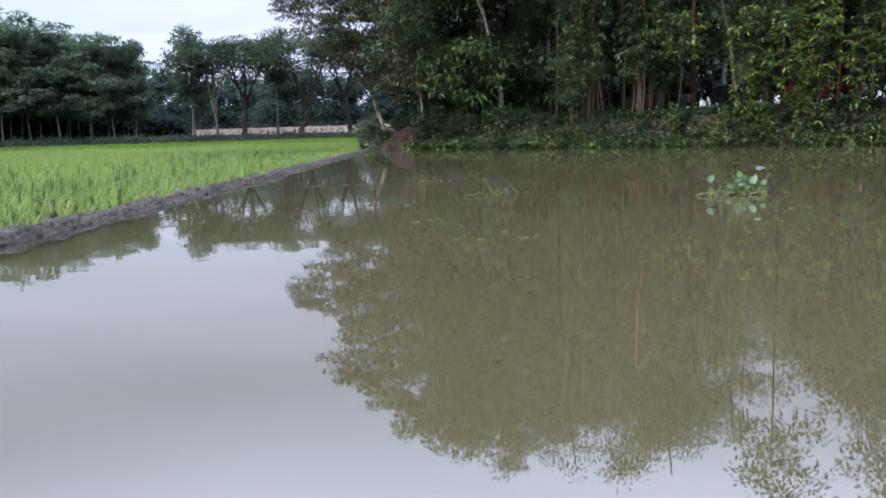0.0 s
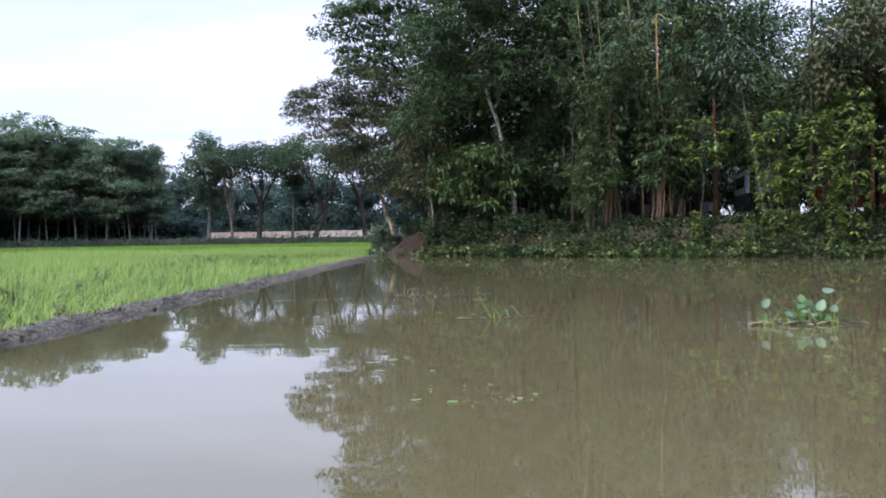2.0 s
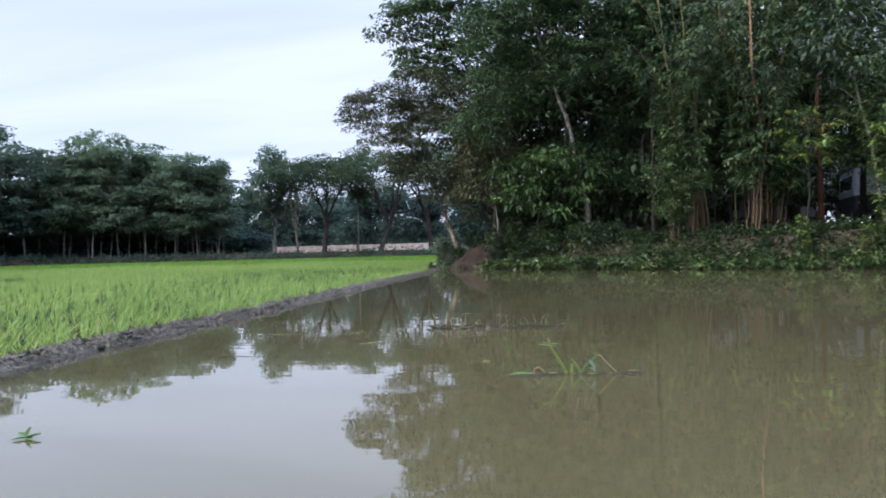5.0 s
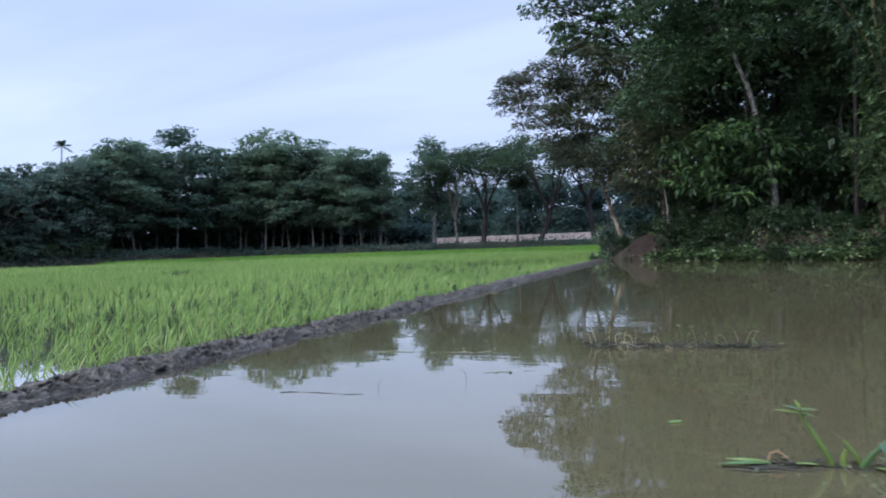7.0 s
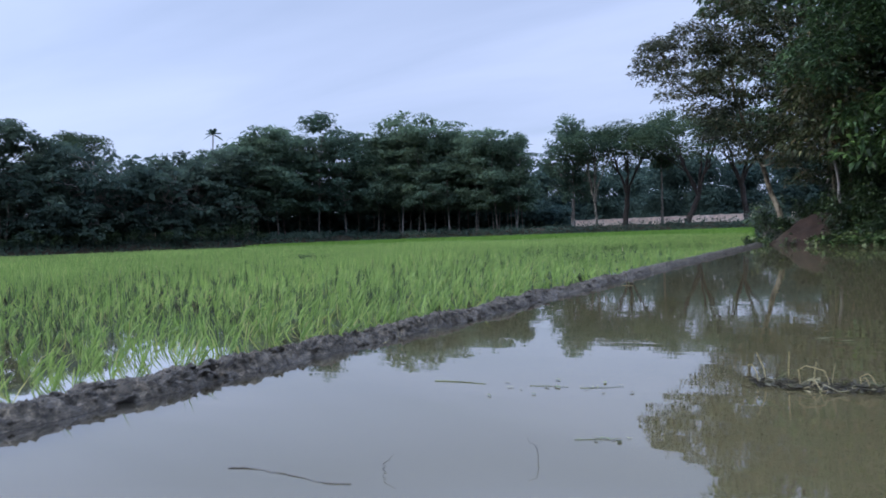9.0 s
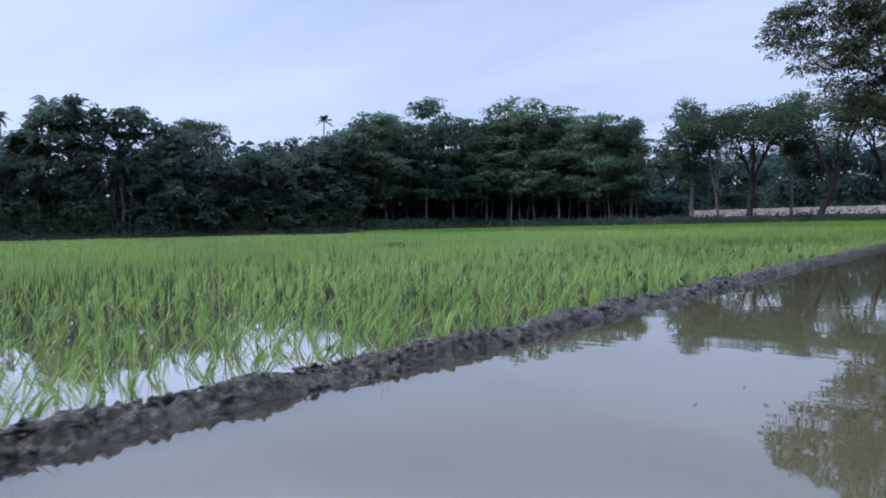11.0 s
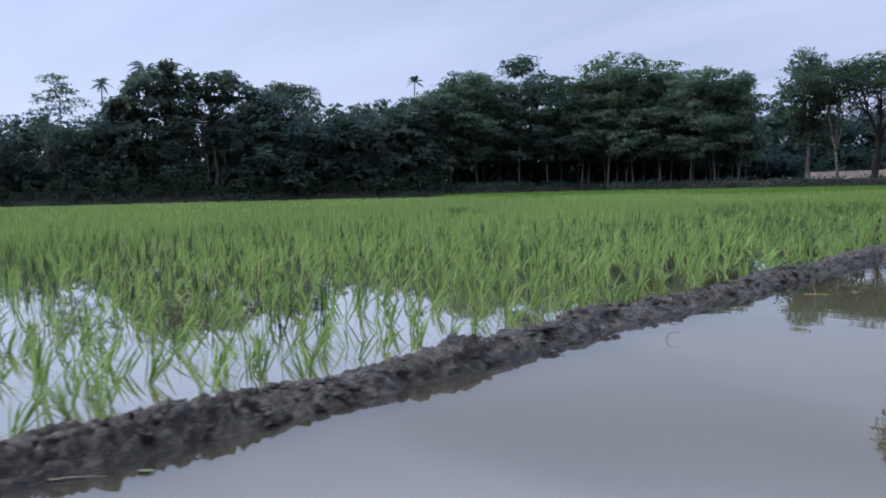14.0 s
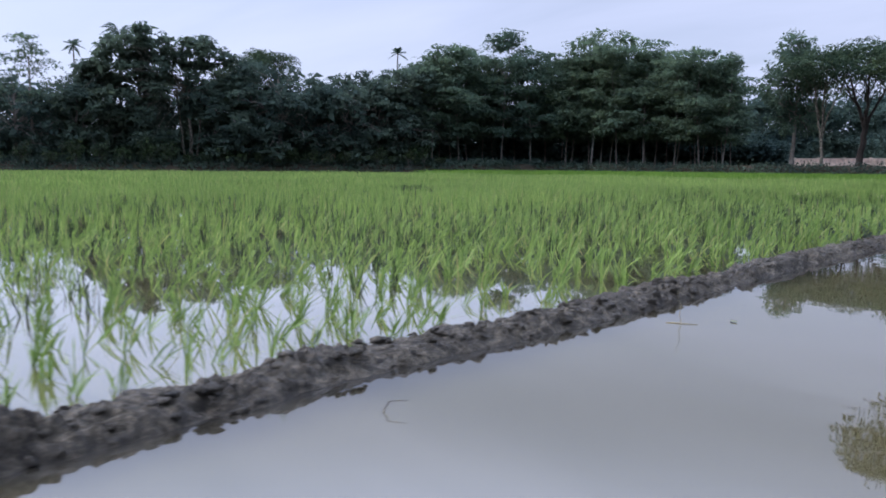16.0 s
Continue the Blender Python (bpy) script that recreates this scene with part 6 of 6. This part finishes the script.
def broken_plant():
    rng = np.random.default_rng(202)
    ob = thing("broken_water_plant", (0.87, 12.12, 0), "broken green water plant with bent stalks in the pond", "water plant")
    ob.matrix_basis = pose(0.88, 12.12, 0) @ Matrix.Scale(0.94, 4)

    def stalk(pts, radii, mat=M_BROKEN):
        pts = np.asarray(pts, float)
        t = np.linspace(0, 1, 4 * len(pts))
        k = np.linspace(0, 1, len(pts))
        fine = np.stack([np.interp(t, k, pts[:, q]) for q in range(3)], 1)
        g = Geo()
        tube(g, fine, np.interp(t, np.linspace(0, 1, len(radii)), radii), 7)
        return part("stalk", g, mat, ob, smooth=True)

    def leaf(base, d, length, width, parent=ob, mat=M_BROKEN, cup=0.2):
        g = Geo()
        blade(g, base, d, length, width, cup)
        return part("leaf_blade", g, mat, parent, smooth=True)

    # the tall one: swollen below, thin above, carrying a tuft
    st = stalk([(-0.06, 0, -0.02), (-0.09, 0, 0.06), (-0.14, 0.01, 0.14), (-0.19, 0.02, 0.225), (-0.21, 0.02, 0.26)], [0.010, 0.017, 0.014, 0.008, 0.006])
    leaf((-0.18, 0.02, 0.235), (-0.9, -0.15, 0.16), 0.14, 0.042, st)
    leaf((-0.20, 0.02, 0.255), (-0.7, 0.4, 0.12), 0.09, 0.035, st, M_HYACINTH)
    leaf((-0.20, 0.02, 0.255), (0.8, 0.4, -0.05), 0.10, 0.04, st, M_HYACINTH)
    leaf((-0.21, 0.02, 0.245), (0.75, -0.3, -0.12), 0.08, 0.03, st, M_HYACINTH)
    leaf((-0.20, 0.02, 0.26), (-0.25, 0.2, 0.5), 0.05, 0.03, st)
    # short ones at the foot
    stalk([(-0.02, -0.01, -0.02), (-0.025, -0.01, 0.04), (-0.015, -0.01, 0.085)], [0.012, 0.013, 0.007])
    st = stalk([(0.06, 0.01, -0.02), (0.035, 0.01, 0.05), (0.0, 0.01, 0.10), (-0.02, 0.01, 0.125)], [0.010, 0.012, 0.009, 0.006])
    leaf((-0.02, 0.01, 0.125), (-0.7, 0.0, 0.5), 0.05, 0.03, st, M_WETSTALK)
    # the snapped one: thick up to the knee, then a thin hanging end
    st = stalk([(0.04, 0, -0.02), (0.10, 0, 0.065), (0.16, 0.0, 0.125), (0.20, 0.0, 0.165)], [0.013, 0.014, 0.010, 0.007], M_HYACINTH)
    stalk([(0.20, 0.0, 0.165), (0.225, 0.0, 0.15), (0.265, 0.0, 0.10), (0.35, 0.0, 0.015)], [0.007, 0.006, 0.005, 0.004], M_DRY)
    leaf((0.12, -0.02, 0.125), (0.35, -0.3, -0.55), 0.10, 0.055, st, M_GLAUCOUS)
    leaf((0.12, -0.02, 0.06), (0.5, -0.2, -0.3), 0.08, 0.035, st, M_GLAUCOUS)
    leaf((0.10, -0.03, 0.008), (0.9, -0.3, 0.02), 0.09, 0.03)
    # a reddish loop and blades lying on the water
    stalk([(-0.345, 0.0, 0.015), (-0.335, 0.0, 0.05), (-0.30, 0.0, 0.062), (-0.27, 0.0, 0.04), (-0.235, 0, 0.0)], [0.006, 0.006, 0.006, 0.005, 0.005], M_REDSTALK)
    leaf((-0.33, -0.03, 0.012), (-0.9, -0.28, 0.01), 0.26, 0.055, ob, M_HYACINTH, 0.12)
    leaf((-0.34, -0.02, 0.012), (-0.9, 0.05, 0.02), 0.20, 0.045, ob, M_BROKEN, 0.12)
    leaf((-0.13, -0.02, 0.010), (-0.95, -0.05, 0.02), 0.12, 0.035)
    for i in range(12):
        x = rng.uniform(-0.58, 0.34)
        y = rng.uniform(-0.05, 0.04) - (0.09 if x < -0.3 else 0.0)
        stalk([(x, y, 0.004), (x + 0.10, y + rng.uniform(-0.03, 0.03), 0.006), (x + 0.2, y + rng.uniform(-0.04, 0.04), 0.002)], [0.004, 0.004, 0.003], M_WETSTALK)
    # a sodden knot at the far end
    for dy, z in ((0.0, 0.022), (-0.03, 0.014), (0.03, 0.016)):
        stalk([(0.40, dy, 0.004), (0.47, dy + 0.01, z), (0.57, dy - 0.01, 0.008)], [0.006, 0.010, 0.005], M_WETSTALK)
    leaf((0.44, -0.02, 0.028), (0.9, 0.1, 0.0), 0.12, 0.03, ob, M_DRY, 0.1)
    g = Geo()
    n = 110
    p = np.stack([rng.uniform(-0.5, 0.56, n), rng.normal(0, 0.03, n), rng.uniform(0.002, 0.02, n)], 1)
    a = rng.uniform(0, 2 * np.pi, n)
    leaves(g, p * (1, 1, 0.5), np.stack([np.cos(a), np.sin(a), 0.1 * np.ones(n)], 1) * 2, 0.06, 0.016, 0.1, rng)
    tagged(part("leaf_litter", g, M_WETSTALK, ob), "dark sodden leaf scraps", kind="stuff")
    return ob


broken_plant()


def debris_line():
    rng = np.random.default_rng(203)
    ob = thing("stalk_raft", (0.07, 15.95, 0), "raft of dry rice stalks drifting in a line", "plant litter")
    for i in range(64):
        x = rng.uniform(-0.85, 0.85)
        y = rng.normal(0, 0.06) + 0.05 * math.sin(x * 3)
        a = rng.normal(0, 0.7)
        L = rng.uniform(0.06, 0.28)
        g = Geo()
        tube(g, bend((x, y, 0.004), (x + L * math.cos(a), y + L * math.sin(a) * 0.5, rng.uniform(0.0, 0.03)), 0.012, 0.012, 5, rng), np.linspace(0.0055, 0.003, 5), 5)
        part("stalk", g, M_WETSTALK if i % 6 else M_DRY, ob)
    for i in range(15):
        x = -0.82 + i * 0.115 + rng.uniform(-0.05, 0.05)
        h = rng.uniform(0.06, 0.19)
        d = rng.uniform(-0.12, 0.12)
        g = Geo()
        tube(g, np.array([(x, 0, -0.02), (x + 0.2 * d, 0.01, h * 0.6), (x + 0.6 * d, 0.0, h), (x + 1.1 * d, 0.02, h * rng.uniform(0.6, 1.05))]), np.linspace(0.0045, 0.0025, 4), 5)
        part("upright_stalk", g, M_DRY if i % 3 == 0 else M_WETSTALK, ob)
    for x, h, d in ((-0.74, 0.20, -0.06), (-0.62, 0.21, 0.01), (-0.38, 0.15, 0.02), (0.25, 0.14, 0.02), (0.55, 0.17, -0.04), (0.66, 0.15, 0.05)):
        g = Geo()
        tube(g, np.array([(x, 0.02, -0.02), (x + 0.3 * d, 0.02, h * 0.5), (x + d, 0.02, h)]), np.linspace(0.0045, 0.003, 3), 5)
        part("upright_stalk", g, M_DRY, ob)
    # bent stalks: up, across and down again
    for x, w, h in ((-0.55, 0.13, 0.13), (-0.22, 0.05, 0.10), (0.36, 0.06, 0.12)):
        g = Geo()
        tube(g, np.array([(x, 0.0, -0.01), (x - 0.01, 0.0, h * 0.8), (x + 0.03, 0.01, h), (x + w, 0.01, h * 0.8), (x + w + 0.02, 0.0, h * 0.4), (x + w + 0.03, 0.0, -0.01)]), np.full(6, 0.0035), 5)
        part("bent_stalk", g, M_DRY, ob)
    # curled leaves standing on the raft
    for x, y, d, L in ((-0.70, 0.0, (0.5, 0, 0.5), 0.12), (-0.1, -0.03, (-0.5, 0, 0.3), 0.10), (0.15, 0.02, (0.4, -0.2, 0.6), 0.14), (0.42, -0.02, (-0.6, 0, 0.3), 0.11), (0.6, 0.0, (0.3, 0, 0.8), 0.10), (0.72, -0.02, (-0.4, 0.1, 0.5), 0.12)):
        g = Geo()
        blade(g, (x, y, 0.01), d, L, 0.03, 0.3)
        part("leaf_blade", g, M_SODDEN if x < 0.3 else M_HYACINTH, ob, smooth=True)
    g = Geo()
    n = 420
    p = np.stack([rng.uniform(-0.85, 0.85, n), rng.normal(0, 0.07, n), rng.uniform(0.002, 0.028, n)], 1)
    a = rng.uniform(0, 2 * np.pi, n)
    leaves(g, p, np.stack([np.cos(a), np.sin(a), 0.15 * np.ones(n)], 1) * 2, 0.085, 0.018, 0.1, rng)
    tagged(part("leaf_litter", g, M_WETSTALK, ob), "dark sodden leaf scraps", kind="stuff")
    return ob


debris_line()


def floating_leaf(x, y, L, W, turn, mat, label):
    ob = thing("floating_leaf", (x, y, 0.004), label, "leaf", "leaves on the pond", turn)
    g = Geo()
    blade(g, (-L / 2, 0, 0.003), (1, 0, 0), L, W, 0.03)
    part("leaf_blade", g, mat, ob)
    return ob


LEAF_SPOTS = [(0.14, 12.85, 0.16), (-0.22, 8.3, 0.15), (-0.15, 8.83, 0.17), (-0.05, 8.95, 0.14), (0.2, 8.27, 0.12), (0.13, 7.2, 0.14), (0.36, 7.13, 0.14),
              (0.79, 7.21, 0.12), (0.75, 7.1, 0.1), (-0.33, 8.7, 0.14), (-1.62, 15.7, 0.13), (-1.94, 15.7, 0.12), (-2.17, 15.1, 0.12), (-1.5, 15.65, 0.08), (-4.0, 18.15, 0.14),
              (-3.53, 24.4, 0.16), (1.9, 17.3, 0.16), (-0.26, 18.0, 0.22), (6.4, 13.4, 0.12), (4.1, 9.0, 0.22), (4.35, 9.1, 0.2), (-0.45, 18.1, 0.3), (0.05, 17.8, 0.3), (0.2, 17.7, 0.2), (-0.27, 8.71, 0.12), (0.62, 7.67, 0.1), (0.9, 7.33, 0.1), (-1.86, 15.47, 0.16), (-1.93, 15.23, 0.10), (-2.15, 15.38, 0.10)]
lrng = random.Random(9)
for x, y, L in LEAF_SPOTS:
    green = lrng.random() < 0.7
    floating_leaf(x, y, L * (0.62 if y < 13 else 0.5), L * (0.7 if y < 13 else 0.4) * lrng.uniform(0.4, 0.75), lrng.uniform(0, 360), M_SODDEN if y > 13 or not green else M_HYACINTH,
                  "dull green leaf floating on the pond" if green else "withered dull leaf floating on the pond")


def curled_leaf(x, y):
    ob = thing("curled_leaf", (x, y, 0.0), "curled dark green leaf scrap riding on the pond", "leaf", "leaves on the pond")
    for d, L, w, mat in (((0.9, 0.1, 0.25), 0.09, 0.05, M_DULL), ((-0.8, 0.2, 0.3), 0.08, 0.045, M_DULL), ((0.2, 0.3, 0.9), 0.065, 0.05, M_DULL), ((0.6, -0.6, 0.05), 0.10, 0.04, M_HYACINTH), ((-0.5, -0.7, 0.05), 0.09, 0.035, M_DULL)):
        g = Geo()
        blade(g, (0, 0, 0.004), d, L, w, 0.25)
        part("leaf_blade", g, mat, ob, smooth=True)
    return ob


curled_leaf(-2.33, 10.0)


def floating_twig(pts, r, label, mat=M_DRY):
    ob = thing("floating_twig", (pts[0][0], pts[0][1], 0), label, "twig", "twigs on the pond")
    p = np.asarray(pts, float) - np.array([pts[0][0], pts[0][1], 0])
    if "drifting" in label or "lying" in label:
        p[:, 2] *= 0.25
    t = np.linspace(0, 1, 4 * len(p))
    q = np.stack([np.interp(t, np.linspace(0, 1, len(p)), p[:, k]) for k in range(3)], 1)
    q[1:-1, :2] += np.random.default_rng(int(abs(pts[0][0]) * 1000)).normal(0, 0.006, (len(q) - 2, 2))
    g = Geo()
    tube(g, q, np.linspace(r * 0.45, r * 0.2, len(q)), 5)
    part("stalk", g, mat, ob)
    return ob


floating_twig([(-2.62, 13.34, 0.002), (-2.55, 13.37, 0.008), (-2.48, 13.38, -0.004), (-2.38, 13.37, -0.003), (-2.34, 13.37, 0.006), (-2.22, 13.36, 0.002), (-2.14, 13.34, -0.004), (-2.08, 13.34, 0.008), (-1.98, 13.37, 0.008)], 0.0075, "thin dark twig drifting on the pond", M_BARK_DARK)
floating_twig([(-1.95, 13.55, -0.01), (-1.93, 13.56, 0.04), (-1.90, 13.58, 0.075)], 0.004, "short twig sticking out of the pond", M_BARK_DARK)
floating_twig([(-1.39, 13.93, -0.02), (-1.385, 13.94, 0.05), (-1.44, 13.95, 0.10)], 0.004, "short twig sticking out of the pond", M_BARK_DARK)
floating_twig([(-2.73, 15.42, 0.006), (-2.55, 15.44, 0.012), (-2.35, 15.43, 0.006)], 0.012, "green rice stalk lying on the pond", M_SODDEN)
floating_twig([(-2.05, 15.46, 0.004), (-1.95, 15.49, 0.008), (-1.80, 15.50, 0.004)], 0.006, "sodden stalk drifting on the pond", M_SODDEN)
floating_twig([(-1.72, 15.5, 0.004), (-1.60, 15.55, 0.012), (-1.48, 15.62, 0.004)], 0.005, "sodden stalk drifting on the pond", M_SODDEN)
floating_twig([(-1.36, 14.33, 0.002), (-1.25, 14.38, 0.008), (-1.15, 14.42, 0.02)], 0.005, "sodden stalk drifting on the pond", M_SODDEN)
floating_twig([(-3.77, 24.1, -0.02), (-3.78, 24.11, 0.10), (-3.80, 24.12, 0.21)], 0.006, "thin dry stick standing in the pond", M_DRY)
floating_twig([(-3.84, 24.05, 0.004), (-3.74, 24.1, 0.02), (-3.66, 24.14, 0.006)], 0.008, "straw lying on the pond", M_DRY)
floating_twig([(-4.17, 17.88, 0.03), (-4.12, 17.95, 0.035), (-4.05, 18.03, 0.02)], 0.007, "dry straw lying against the bund", M_DRY)
floating_twig([(-3.74, 21.44, -0.02), (-3.755, 21.46, 0.035), (-3.745, 21.47, 0.045), (-3.69, 21.52, 0.05)], 0.0055, "short twig sticking out of the pond", M_BARK_DARK)
floating_twig([(-4.17, 17.25, -0.03), (-4.17, 17.25, 0.08), (-4.18, 17.25, 0.17)], 0.006, "thin dry stick standing at the bund", M_DRY)
floating_twig([(-4.15, 17.27, -0.03), (-4.15, 17.28, 0.07), (-4.14, 17.28, 0.13)], 0.005, "thin dry stick standing at the bund", M_DRY)
floating_twig([(-4.12, 16.9, 0.01), (-4.14, 17.02, 0.03), (-4.18, 17.15, 0.05)], 0.006, "dry straw lying against the bund", M_DRY)
floating_twig([(0.30, 10.2, 0.004), (0.42, 10.22, 0.012), (0.52, 10.3, 0.03)], 0.007, "sodden stalk drifting on the pond", M_WETSTALK)
floating_twig([(0.42, 10.2, 0.006), (0.55, 10.15, 0.02), (0.62, 10.3, 0.01)], 0.006, "sodden stalk drifting on the pond", M_WETSTALK)


def litter():
    """Specks of leaf and straw on the water."""
    g = Geo()
    rng = np.random.default_rng(204)
    c = [(0.0, 8.6, 0.6), (0.6, 7.5, 0.5), (0.7, 7.2, 0.3), (-1.7, 15.5, 0.5), (-1.2, 14.4, 0.2), (0.2, 16.0, 0.7), (-1.6, 17.8, 0.9), (0.9, 12.0, 0.5), (4.2, 10.9, 0.6)]
    for x, y, q in c:
        n = 20 if y < 13 else 9
        p = np.stack([x + rng.normal(0, q * 0.6, n), y + rng.normal(0, q * 0.22, n), np.full(n, 0.004)], 1)
        a = rng.uniform(0, 2 * np.pi, n)
        d = np.stack([np.cos(a), np.sin(a), 0.05 * np.ones(n)], 1)
        leaves(g, p, d * 3, 0.045, 0.013, 0.0, rng)
    return tagged(new("leaf_litter", g.mesh("leaf_litter", M_SODDEN)), "specks of sodden leaf litter on the pond", "litter", kind="stuff")


litter()


# ---- clods on the bund ----
def clods():
    rng = np.random.default_rng(301)
    shapes = []
    for k in range(10):
        bm = bmesh.new()
        bmesh.ops.create_icosphere(bm, subdivisions=2, radius=1.0)
        for v in bm.verts:
            w = v.co + Vector((k * 7.1, 0, 0))
            v.co *= 1 + 0.8 * noise.noise(w * 1.6) + 0.5 * noise.noise(w * 3.7) + 0.25 * noise.noise(w * 8)
            v.co.z *= 0.6
        me = bpy.data.meshes.new("clod")
        bm.to_mesh(me)
        bm.free()
        me.materials.append(M_MUD)
        shapes.append(me)

    def spot(y0, y1):
        y = rng.uniform(y0, y1)
        cx, half, top = bund_shape(y)
        a = float(np.clip(rng.normal(0.05, 0.45), -0.85, 0.75))
        size = 0.010 + 0.026 * rng.random() ** 2.0
        return (cx + a * half, y, bund_height(a, top) + 0.004), size

    for i in range(290):
        at, size = spot(13.0, 25.5)
        ob = new("clod", shapes[i % 10])
        ob.parent = bund
        ob.matrix_basis = pose(*at, *rng.uniform(-35, 35, 2), rng.uniform(0, 360)) @ Matrix.Diagonal((size * rng.uniform(0.9, 1.5), size, size, 1))
    g = Geo()
    bm = bmesh.new()
    bmesh.ops.create_icosphere(bm, subdivisions=1, radius=1.0)
    ball = np.array([v.co for v in bm.verts])
    tris = np.array([[v.index for v in f.verts] for f in bm.faces])
    bm.free()
    for y0, y1, count in ((5.0, 13.0, 320), (25.5, 49.0, 520), (13.0, 25.5, 420)):
        for i in range(count):
            at, size = spot(y0, y1)
            q = ball * rng.uniform(0.6, 1.3, (len(ball), 1)) * (size, size * rng.uniform(0.8, 1.5), size * 0.62)
            g.add(q + at, tris)
    tagged(part("crumbs", g, M_MUD, bund), "small crumbs and clods of mud", kind="stuff")


clods()
